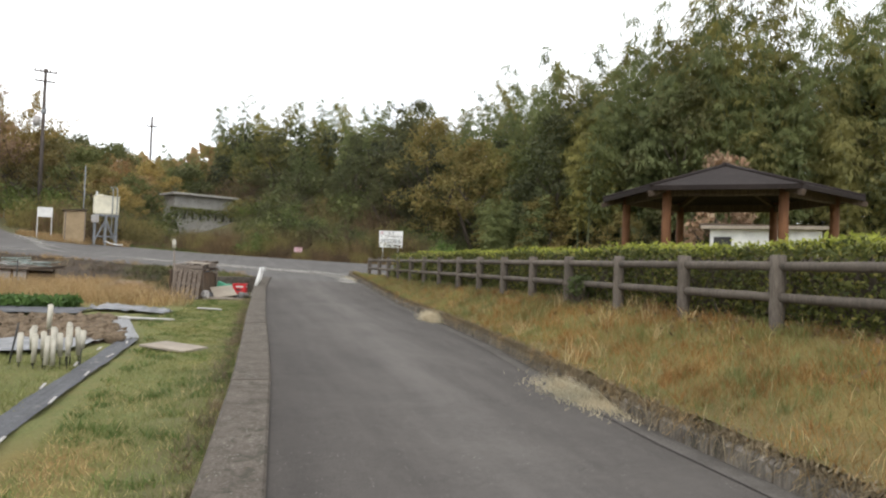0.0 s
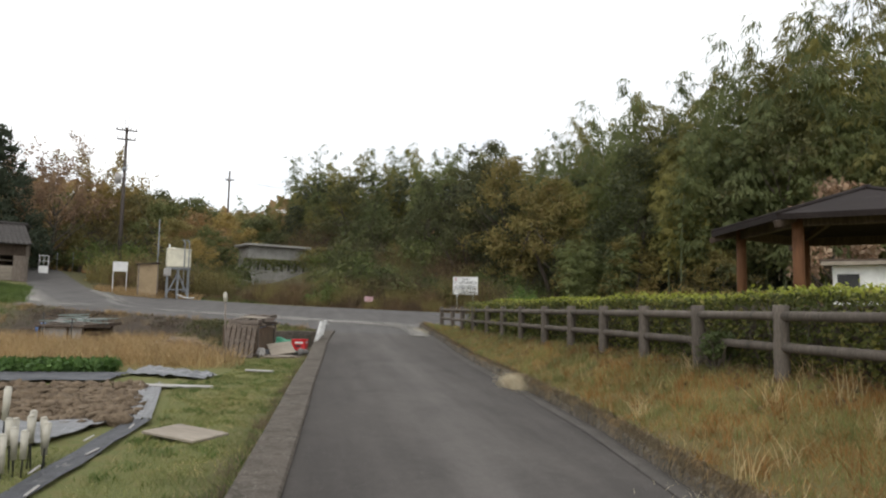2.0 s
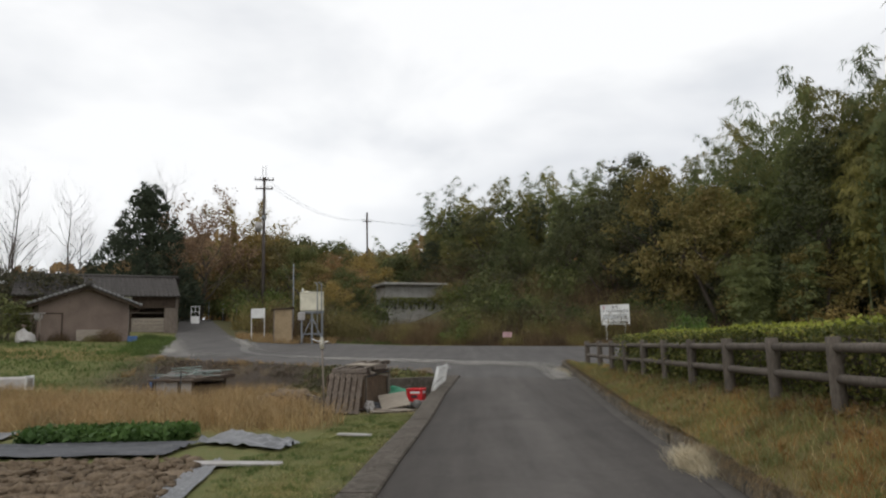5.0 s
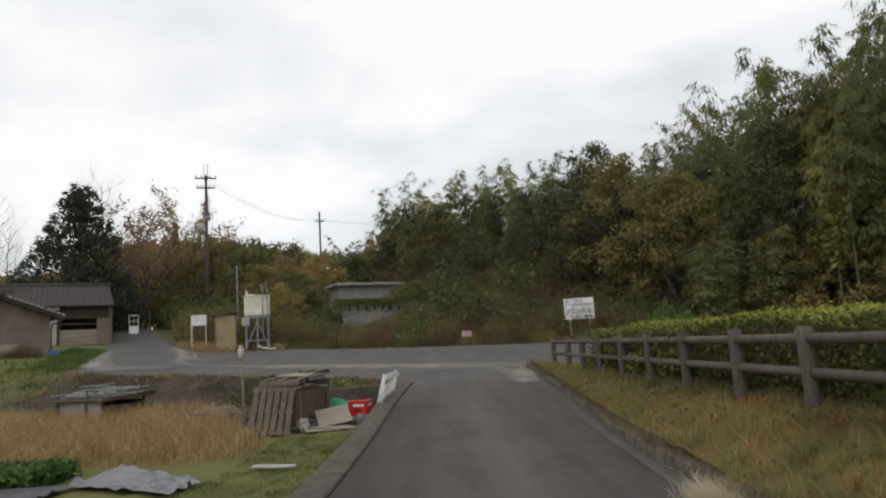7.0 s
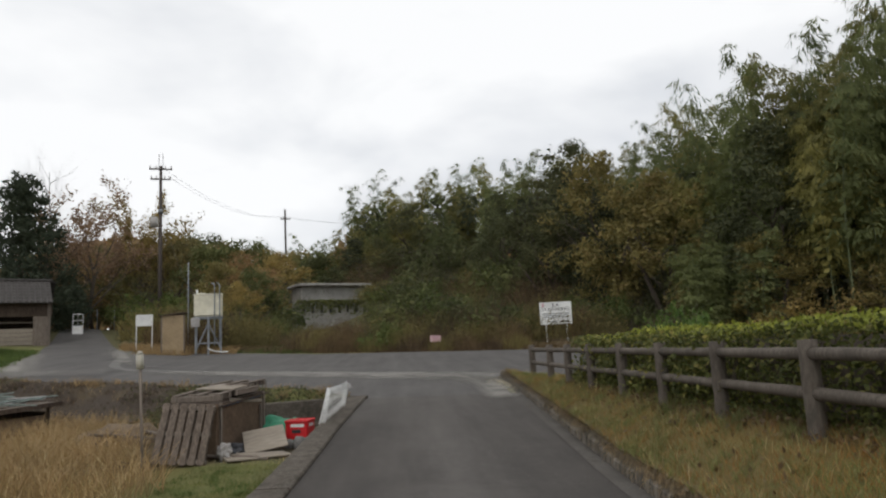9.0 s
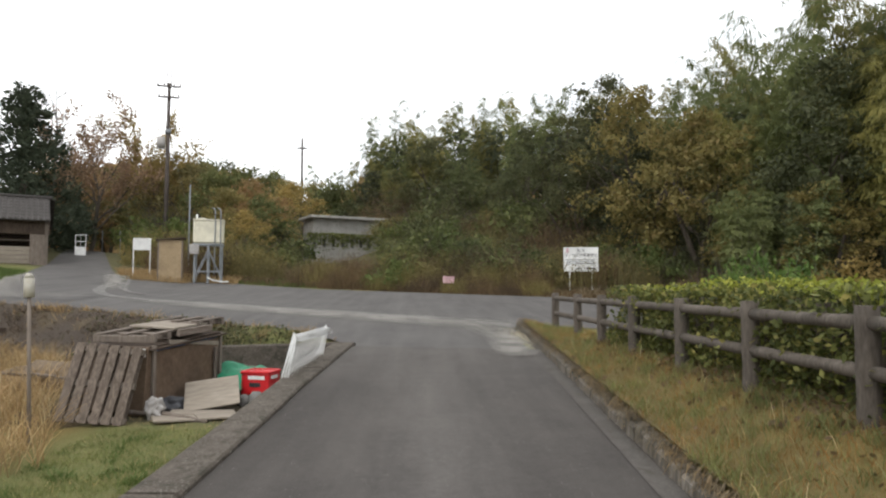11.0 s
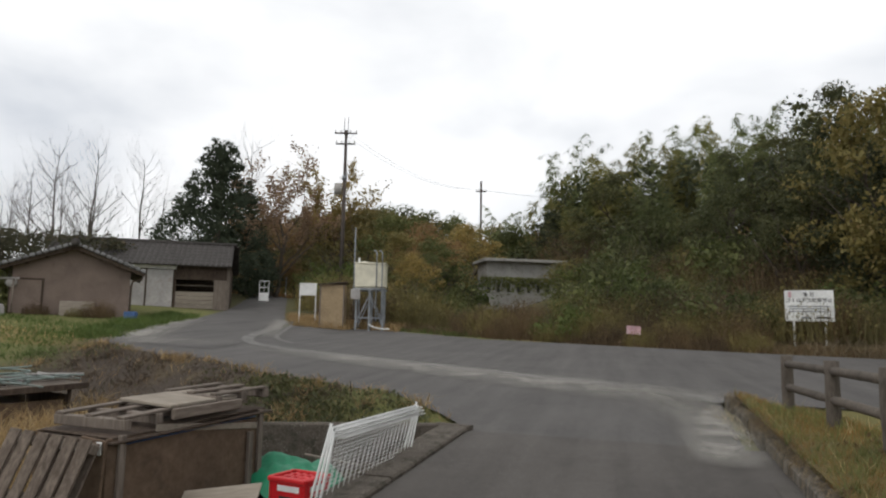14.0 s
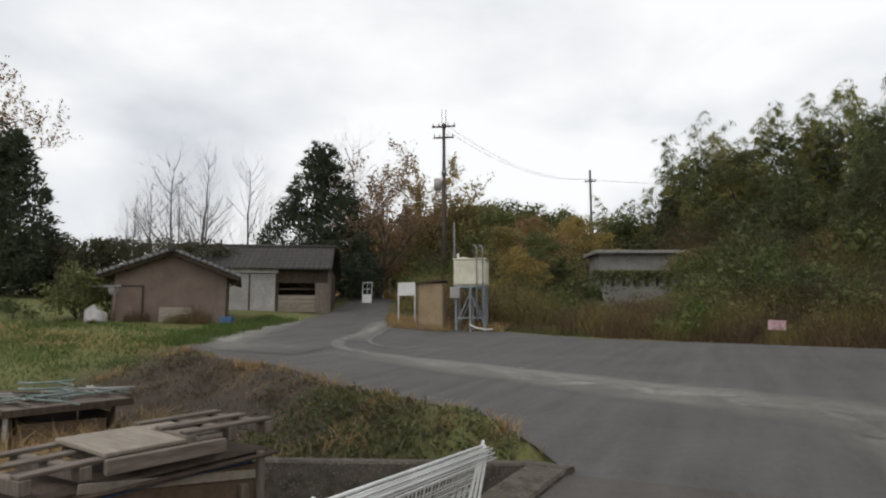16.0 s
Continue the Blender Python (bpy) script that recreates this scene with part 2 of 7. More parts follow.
M_DARKWOOD = surface("dark_old_timber", (0.05, 0.036, 0.028), (0.11, 0.082, 0.062), 22, 1.5, 0.9, 0.3, stretch=(1, 1, 0.2), vary=0.15)
M_STEEL = surface("galvanised_steel", (0.2, 0.215, 0.23), (0.33, 0.345, 0.36), 12, 2.0, 0.55, 0.05, (0.2, 0.17, 0.14), (0.58, 0.78), metal=0.3)
M_CREAM = surface("cream_tank_plastic", (0.66, 0.62, 0.48), (0.76, 0.72, 0.58), 6, 1.0, 0.55, 0.04, (0.52, 0.47, 0.34), (0.58, 0.8))
M_BLACK = surface("black_iron_and_hole_shade", (0.02, 0.02, 0.021), (0.045, 0.044, 0.043), 20, 2.0, 0.6, 0.1)
M_POLE = surface("utility_pole_steel", (0.06, 0.05, 0.045), (0.12, 0.1, 0.09), 9, 0.7, 0.75, 0.1, (0.15, 0.12, 0.1), (0.55, 0.75))
M_ROOF = surface("dark_shingle", (0.016, 0.012, 0.011), (0.036, 0.028, 0.026), 30, 1.0, 0.97, 0.3, (0.05, 0.042, 0.036), (0.58, 0.78))
M_TIMBER = surface("orange_stained_timber", (0.12, 0.055, 0.028), (0.2, 0.095, 0.045), 14, 1.6, 0.75, 0.15, (0.09, 0.04, 0.02), (0.55, 0.75), stretch=(1, 1, 0.15))
M_RED = surface("red_plastic", (0.55, 0.015, 0.02), (0.66, 0.025, 0.03), 8, 2.0, 0.42, 0.03, (0.4, 0.02, 0.02), (0.6, 0.8))
M_GREENTARP = surface("green_tarpaulin", (0.012, 0.17, 0.085), (0.02, 0.24, 0.12), 14, 3.0, 0.5, 0.2)
M_BLUE = surface("blue_plastic_sheet", (0.04, 0.09, 0.22), (0.08, 0.16, 0.34), 10, 3.0, 0.5, 0.1)
M_MULCH = surface("grey_mulch_film", (0.1, 0.102, 0.106), (0.19, 0.193, 0.2), 9, 1.6, 0.36, 0.5, (0.34, 0.35, 0.37), (0.57, 0.7), depth=0.02)
M_BLACKFILM = surface("black_mulch_film", (0.035, 0.036, 0.04), (0.075, 0.077, 0.085), 9, 1.6, 0.62, 0.4, (0.2, 0.19, 0.18), (0.6, 0.75), depth=0.02)
M_SOIL = surface("tilled_soil", (0.13, 0.095, 0.062), (0.25, 0.19, 0.13), 26, 2.5, 0.97, 0.7, (0.09, 0.065, 0.045), (0.5, 0.7), depth=0.02, vary=0.12)
M_BOTTLE = surface("clouded_plastic_bottle", (0.4, 0.375, 0.31), (0.54, 0.51, 0.43), 8, 3.0, 0.4, 0.05, (0.5, 0.42, 0.28), (0.55, 0.75))
M_INK = surface("black_sign_ink", (0.03, 0.03, 0.032), (0.05, 0.05, 0.052), 20, 2.0, 0.6, 0.0)
M_INKGREY = surface("grey_sign_ink", (0.2, 0.22, 0.25), (0.26, 0.28, 0.3), 20, 2.0, 0.6, 0.0)
M_PINK = surface("faded_pink_board", (0.5, 0.27, 0.3), (0.62, 0.4, 0.42), 10, 2.0, 0.6, 0.05, (0.65, 0.58, 0.56), (0.52, 0.7))

L_BAMBOO = foliage("bamboo_leaves", (0.114, 0.138, 0.062), (0.195, 0.22, 0.1), (0.27, 0.28, 0.152), 0.16, 0.48, 0.75, 0.36)
L_BAMBOO_Y = foliage("yellowing_bamboo_leaves", (0.175, 0.17, 0.064), (0.285, 0.265, 0.102), (0.37, 0.32, 0.147), 0.16, 0.5, 0.75, 0.36)
L_DARK = foliage("evergreen_leaves", (0.06, 0.072, 0.04), (0.125, 0.138, 0.074), (0.175, 0.175, 0.095), 0.3, 0.32, 0.7, 0.5)
L_BANK = foliage("bank_thicket_leaves", (0.045, 0.046, 0.03), (0.085, 0.082, 0.052), (0.13, 0.1, 0.06), 0.1, 0.25, 0.75, 0.8)
L_DEEP = foliage("deep_olive_leaves", (0.068, 0.077, 0.038), (0.14, 0.145, 0.066), (0.195, 0.165, 0.085), 0.2, 0.3, 0.7, 0.6)
L_SCRUB = foliage("olive_brown_leaves", (0.145, 0.125, 0.056), (0.24, 0.205, 0.092), (0.23, 0.22, 0.096), 0.25, 0.32, 0.7, 0.6)
L_CEDAR = foliage("cedar_needles", (0.042, 0.056, 0.04), (0.075, 0.092, 0.062), None, 0.15, 0.15, 0.75)
L_RUSSET = foliage("russet_leaves", (0.22, 0.14, 0.078), (0.33, 0.215, 0.115), (0.31, 0.25, 0.125), 0.2, 0.45)
L_GOLD = foliage("golden_leaves", (0.255, 0.188, 0.075), (0.38, 0.29, 0.118), (0.31, 0.275, 0.118), 0.2, 0.45)
L_OLIVE = foliage("olive_scrub_leaves", (0.075, 0.09, 0.04), (0.15, 0.165, 0.07), (0.2, 0.185, 0.09), 0.25, 0.28, 0.7, 0.6)
L_BROWN = foliage("withered_scrub_leaves", (0.088, 0.062, 0.042), (0.165, 0.118, 0.078), (0.16, 0.135, 0.07), 0.3, 0.25, 0.8)
L_GREENBUSH = foliage("bush_leaves", (0.068, 0.095, 0.034), (0.14, 0.175, 0.06), (0.21, 0.225, 0.09), 0.3, 0.3, 0.7)
L_HEDGE = foliage("hedge_leaves", (0.06, 0.075, 0.025), (0.16, 0.17, 0.05), (0.3, 0.26, 0.085), 0.05, 0.35, 0.6, 0.95)
L_HEDGETOP = foliage("fresh_hedge_shoots", (0.2, 0.235, 0.04), (0.37, 0.39, 0.07), (0.46, 0.44, 0.1), 0.05)
L_TURF = foliage("turf_blades", (0.125, 0.145, 0.052), (0.25, 0.265, 0.105), (0.36, 0.335, 0.18), 0.05, 0.35, 0.7, 0.9)
L_VERGE = foliage("autumn_verge_blades", (0.23, 0.11, 0.034), (0.38, 0.215, 0.08), (0.44, 0.33, 0.17), 0.05, 0.35, 0.7, 1.0, (0.15, 0.145, 0.055))
L_STRAW = foliage("straw_blades", (0.4, 0.29, 0.14), (0.6, 0.47, 0.27), (0.68, 0.57, 0.38), 0.05, 0.3, 0.7)
L_REED = foliage("dry_reed_blades", (0.24, 0.155, 0.075), (0.42, 0.3, 0.165), (0.54, 0.42, 0.25), 0.05, 0.3, 0.7)
L_CROP = foliage("crop_leaves", (0.045, 0.09, 0.025), (0.095, 0.17, 0.045), (0.14, 0.22, 0.07), 0.1)
L_YARD = foliage("yard_grass_blades", (0.06, 0.1, 0.026), (0.125, 0.175, 0.05), (0.19, 0.2, 0.08), 0.05, 0.3, 0.7)
L_LITTER = foliage("dead_weed_litter", (0.06, 0.044, 0.034), (0.12, 0.088, 0.064), (0.19, 0.145, 0.1), 0.05, 0.15, 0.8)
M_PALECON = surface("pale_concrete_wall", (0.26, 0.25, 0.23), (0.38, 0.365, 0.34), 14, 0.8, 0.92, 0.3, (0.18, 0.17, 0.15), (0.5, 0.7))
M_GUTTER = surface("dusty_gutter_concrete", (0.062, 0.056, 0.05), (0.125, 0.114, 0.102), 60, 1.6, 0.93, 0.35, (0.07, 0.062, 0.052), (0.5, 0.68))
M_EDGETILE = surface("pale_edge_tile", (0.16, 0.158, 0.156), (0.3, 0.298, 0.295), 10, 0.8, 0.8, 0.15, vary=0.15)
L_BLEACH = foliage("bleached_straw", (0.42, 0.36, 0.26), (0.62, 0.55, 0.43), (0.72, 0.66, 0.54), 0.05, 0.3, 0.75)
L_RUST = foliage("rusty_grass_blades", (0.2, 0.1, 0.036), (0.32, 0.18, 0.07), (0.4, 0.27, 0.12), 0.05, 0.35, 0.7, 1.0)
L_CREEPER = foliage("yellowed_creeper_leaves", (0.15, 0.128, 0.05), (0.28, 0.235, 0.092), (0.33, 0.23, 0.11), 0.15, 0.4, 0.7)
L_PINKISH = foliage("withered_pinkish_leaves", (0.22, 0.14, 0.1), (0.36, 0.25, 0.18), (0.42, 0.33, 0.25), 0.1)


def dust_material():
    m, n, l, b = nodes_of("road_grit")
    co = n.new("ShaderNodeTexCoord")
    vec = co.outputs["Object"]
    b.inputs["Roughness"].default_value = 0.97
    l.new(mixer(n, l, "MIX", noise_of(n, l, vec, 60.0, 4.0, 0.7), (0.23, 0.215, 0.19), (0.38, 0.36, 0.325)), b.inputs["Base Color"])
    at = n.new("ShaderNodeAttribute")
    at.attribute_name = "fade"
    patch = ramp_of(n, l, noise_of(n, l, vec, 1.1, 7.0, 0.72, 0.6), 0.27, 0.62)
    l.new(mixer(n, l, "MULTIPLY", 1.0, mixer(n, l, "MULTIPLY", 1.0, patch, at.outputs["Fac"]), (0.85, 0.85, 0.85)), b.inputs["Alpha"])
    return m


M_DUST = dust_material()
L_SHRUB = foliage("hedge_shrub_leaves", (0.07, 0.13, 0.03), (0.15, 0.23, 0.055), (0.24, 0.31, 0.09), 0.1)
L_THATCH = foliage("dead_thatch_blades", (0.11, 0.083, 0.055), (0.22, 0.175, 0.12), (0.36, 0.3, 0.21), 0.05, 0.2, 0.8, 0.9)
M_GREENPIPE = surface("faded_green_pipe", (0.14, 0.175, 0.158), (0.25, 0.295, 0.27), 12, 2, 0.5, 0.05)

# ---- mesh tools ----
def part(name, bm, material, parent=None, label="", smooth=False):
    """Links a bmesh as one mesh object under a thing or under a part."""
    me = bpy.data.meshes.new(name)
    if smooth:
        for f in bm.faces:
            f.smooth = True
    bm.to_mesh(me)
    bm.free()
    me.materials.append(material)
    ob = new(name, me)
    if parent:
        ob.parent = parent
    return tagged(ob, label)


def grid_part(name, verts, faces, material, parent=None, label="", smooth=False):
    """The same from arrays of points and of faces with one number of corners."""
    verts, faces = np.asarray(verts, np.float32), np.asarray(faces, np.int32)
    me = bpy.data.meshes.new(name)
    me.vertices.add(len(verts))
    me.vertices.foreach_set("co", verts.ravel())
    me.loops.add(faces.size)
    me.loops.foreach_set("vertex_index", faces.ravel())
    me.polygons.add(len(faces))
    me.polygons.foreach_set("loop_start", np.arange(len(faces), dtype=np.int32) * faces.shape[1])
    me.polygons.foreach_set("use_smooth", np.full(len(faces), smooth))
    me.update(calc_edges=True)
    me.validate()
    me.materials.append(material)
    ob = new(name, me)
    if parent:
        ob.parent = parent
    return tagged(ob, label)


def thing(name, m, label, category, group="", kind=""):
    ob = new(name)
    ob.empty_display_size = 0.2
    ob.matrix_world = m
    return tagged(ob, label, category, group, kind)


def box(bm, size, m=None, bevel=0.0):
    """A box of that size about its centre, its edges rounded by bevel."""
    g = bmesh.ops.create_cube(bm, size=1.0)["verts"]
    bmesh.ops.scale(bm, vec=size, verts=g)
    if bevel:
        edges = list({e for v in g for e in v.link_edges})
        r = bmesh.ops.bevel(bm, geom=edges, offset=bevel, segments=1, affect="EDGES", profile=0.5)
        g = list({v for f in r["faces"] for v in f.verts} | {v for v in g if v.is_valid})
    if m is not None:
        bmesh.ops.transform(bm, matrix=m, verts=g)
    return g


def rod(bm, a, b, r1, r2=None, sides=10):
    """A tapered rod from a to b."""
    a, b = Vector(a), Vector(b)
    d = b - a
    g = bmesh.ops.create_cone(bm, cap_ends=True, segments=sides, radius1=r1, radius2=r1 if r2 is None else r2, depth=d.length)["verts"]
    turn = d.to_track_quat("Z", "Y").to_matrix().to_4x4()
    bmesh.ops.transform(bm, matrix=Matrix.Translation((a + b) / 2) @ turn, verts=g)
    return g


def boxed(name, size, m, material, parent, bevel=0.006, label=""):
    bm = bmesh.new()
    box(bm, size, m, bevel)
    return part(name, bm, material, parent, label)


def rodded(name, a, b, r1, r2, material, parent, sides=10, label=""):
    bm = bmesh.new()
    rod(bm, a, b, r1, r2, sides)
    return part(name, bm, material, parent, label, True)


def smoothstep(a, b, v):
    k = np.clip((v - a) / (b - a), 0, 1)
    return k * k * (3 - 2 * k)


class Soup:
    """Gathers quads: leaves, blades and tapered tubes."""

    def __init__(self, seed):
        self.rng = np.random.default_rng(seed)
        self.v, self.f, self.n = [], [], 0

    def add(self, v, f):
        self.v.append(np.asarray(v, np.float32))
        self.f.append(np.asarray(f, np.int64) + self.n)
        self.n += len(v)

    def leaves(self, p, length, width, out=None, droop=0.0, flat=0.5):
        """Diamond leaves at the points p; out: the way that they face."""
        k, r = len(p), self.rng
        a = r.normal(size=(k, 3))
        a[:, 2] -= droop
        a /= np.linalg.norm(a, axis=1)[:, None] + 1e-9
        nrm = r.normal(size=(k, 3)) * (1 - flat)
        nrm += out * flat * 2 if out is not None else np.array([0, 0, flat * 2])
        b = np.cross(nrm, a)
        b /= np.linalg.norm(b, axis=1)[:, None] + 1e-9
        s = r.uniform(0.65, 1.35, (k, 1))
        a, b = a * length * s / 2, b * width * s / 2
        v = np.stack([p - a, p + b - a * 0.1, p + a, p - b - a * 0.1], 1).reshape(-1, 3)
        self.add(v, np.arange(4 * k).reshape(-1, 4))

    def hang(self, p, axis, length, width, out, loose=0.35):
        """Slim leaves at the points p that hang along axis and face out."""
        k, r = len(p), self.rng
        a = axis + r.normal(size=(k, 3)) * loose
        a /= np.linalg.norm(a, axis=1)[:, None] + 1e-9
        b = np.cross(out + r.normal(size=(k, 3)) * 0.3, a)
        b /= np.linalg.norm(b, axis=1)[:, None] + 1e-9
        s = r.uniform(0.65, 1.3, (k, 1))
        a, b = a * length * s, b * width * s / 2
        v = np.stack([p, p + b + a * 0.35, p + a, p - b + a * 0.35], 1).reshape(-1, 3)
        self.add(v, np.arange(4 * k).reshape(-1, 4))

    def blades(self, p, height, width, lean=0.35, short=False):
        """Grass blades that stand at the points p; short ones are straight."""
        k, r = len(p), self.rng
        ang = r.uniform(0, 2 * np.pi, k)
        side = np.stack([np.cos(ang), np.sin(ang), np.zeros(k)], 1) * width / 2
        h = height * r.uniform(0.5, 1.25, (k, 1))
        bend = r.normal(size=(k, 3)) * lean * h
        bend[:, 2] = 0
        up = np.array([0, 0, 1.0]) * h
        if short:
            tip = p + up + bend
            v = np.stack([p - side, p + side, tip + side * 0.2, tip - side * 0.2], 1).reshape(-1, 3)
            self.add(v, np.arange(4 * k).reshape(-1, 4))
            return
        mid, tip = p + up * 0.55 + bend * 0.35, p + up + bend
        v = np.stack([p - side, p + side, mid + side * 0.8, mid - side * 0.8, tip + side * 0.15, tip - side * 0.15], 1).reshape(-1, 3)
        i = np.arange(k)[:, None] * 6
        f = np.concatenate([i + [0, 1, 2, 3], i + [3, 2, 4, 5]], 1).reshape(-1, 4)
        self.add(v, f)

    def tube(self, pts, radii, sides=6):
        pts = [Vector(q) for q in pts]
        ring = []
        for j, q in enumerate(pts):
            d = (pts[min(j + 1, len(pts) - 1)] - pts[max(j - 1, 0)]).normalized()
            u = d.orthogonal().normalized() if j == 0 else (u - d * u.dot(d)).normalized()
            w = d.cross(u)
            for s in range(sides):
                a = 2 * math.pi * s / sides
                ring.append(q + (u * math.cos(a) + w * math.sin(a)) * radii[j])
        f = []
        for j in range(len(pts) - 1):
            for s in range(sides):
                t = (s + 1) % sides
                f.append((j * sides + s, j * sides + t, (j + 1) * sides + t, (j + 1) * sides + s))
        self.add([tuple(q) for q in ring], f)

    def ball(self, k, centre, radius, shell=0.55):
        """k points in an ellipsoid, most of them near its skin, and the way out at each."""
        d = self.rng.normal(size=(k, 3))
        d /= np.linalg.norm(d, axis=1)[:, None]
        return np.asarray(centre) + d * np.asarray(radius) * self.rng.uniform(shell, 1.0, (k, 1)), d

    def core(self, centre, radius):
        """The close inner growth of a lump of foliage, which lets no light through."""
        p, out = self.ball(40, centre, np.asarray(radius) * 0.85, 0.1)
        size = float(np.mean(radius))
        k = min(0.3, size * 0.4)
        self.leaves(p, k, k * 0.55, out, 0.3, 0.3)

    def make(self, name, material, parent=None, label="", smooth=False):
        return grid_part(name, np.concatenate(self.v), np.concatenate(self.f), material, parent, label, smooth)

# ---- the lie of the land ----
PATH_Z = ((-60, -0.9), (-10, -0.35), (-0.4, -0.24), (6.5, -0.13), (12, -0.05), (17.3, 0.03), (20, 0.14), (22, 0.26), (24.5, 0.42))
LEFT_X = ((-12, -2.0), (0, -1.2), (3.3, -1.0), (6.8, -0.8), (10, -0.68), (13.7, -0.56), (16, -0.46), (18.3, -0.36), (21, -0.25), (24.6, 0.05))
RIGHT_X = ((-12, 2.0), (0, 2.0), (4, 2.05), (6.5, 2.25), (9, 2.56), (13, 2.82), (16.5, 2.98), (20, 3.15), (24, 3.3), (28.2, 3.45))
NEAR_Y = ((-40, 34.0), (-12.6, 33.3), (-9.6, 31.4), (-7.7, 30.9), (-4.5, 28.4), (-1.6, 27.0), (-0.4, 25.3), (0.0, 24.6))
FAR_Y = ((-40, 47), (-13.5, 47.0), (-8.0, 46.0), (-6.9, 45.0), (-3.2, 42.4), (1.0, 41.4), (5.0, 40.4), (9.0, 39.8), (40, 37.0), (200, 30.0))


DRIVE_L = ((33.2, -12.6), (38, -14.3), (43, -16.2), (48, -18.3), (53, -20.3), (58, -22.4), (70, -28))
DRIVE_R = ((33.2, -9.0), (36.5, -9.8), (43, -12.2), (47.5, -14.2), (52, -16.5), (57, -19.0), (70, -25.5))


def along(table, v):
    return np.interp(v, [q[0] for q in table], [q[1] for q in table])


def land(x, y):
    """The slope that carries the roads, the yard and the park."""
    z = 0.42 - 0.0173 * np.clip(x, -60, 40) + 0.049 * (np.clip(y, -20, 62) - 24.6)
    z = z + 0.055 * np.clip(-x - 9, 0, 30) * smoothstep(30, 38, y) + 0.06 * np.clip(y - 50, 0, 10)
    return z


def track_z(x, y):
    """The top of the lane and of the road."""
    k = smoothstep(20.5, 24.5, y)
    lane = along(PATH_Z, y)
    return np.where(y < 24.5, lane - 0.0173 * np.clip(x, 0, 4) * k, land(x, y))


def hill(x, y):
    """How far the wooded hill rises above the road."""
    edge = along(FAR_Y, x) + 1.0
    far = np.maximum((y - edge), (x - 26 + 0.35 * (y - 10)) * 0.8)
    return (0.12 * np.clip(far, 0, 12) + 0.27 * np.clip(far - 12, 0, 14)) * smoothstep(-7, 5, x)


def ground_z(x, y):
    x, y = np.asarray(x, float), np.asarray(y, float)
    garden = -0.27 + 0.02 * np.clip(y - 15, 0, 14) + 0.05 * np.clip(-x - 10, 0, 8) * smoothstep(14, 26, y)
    near = along(NEAR_Y, x)
    width = np.interp(x, [-40, -25, -16, -10, -5, -2.5, -0.5], [11, 10, 7, 4.2, 2.8, 1.9, 0.8])
    left = garden + (land(x, y) - garden) * smoothstep(near - width, near, y)
    park = 0.58 + 0.012 * np.clip(x - 8, 0, 30) + (land(x, y) - 0.6) * smoothstep(25.5, 29, y)
    xr = along(RIGHT_X, y)
    top = track_z(x, y) + 0.17
    verge = top + (park - top) * smoothstep(0.0, 1.0, (x - xr - 0.15) / (4.1 - xr))
    right = np.where(x > 4.1, park, verge)
    xl = along(LEFT_X, y)
    z = np.where(x < xl - 0.2, left, np.where(x > xr + 0.1, right, track_z(x, y) - 0.08))
    z = np.where((y > 24.5) & (x > xl - 0.4), np.where((x > xr + 0.1) & (y < 28.0), right, land(x, y) - 0.08), z)
    on_road = (y > near + 0.3) & (y < along(FAR_Y, x) - 0.2) & (x > -12) & ((x < 3.3) | (y > 28.3))
    drive = (y > 33.4) & (x > along(DRIVE_L, y) + 0.15) & (x < along(DRIVE_R, y) - 0.1)
    return np.where(on_road | drive, land(x, y) - 0.08, z + hill(x, y))


def gz(x, y):
    return float(ground_z(x, y))


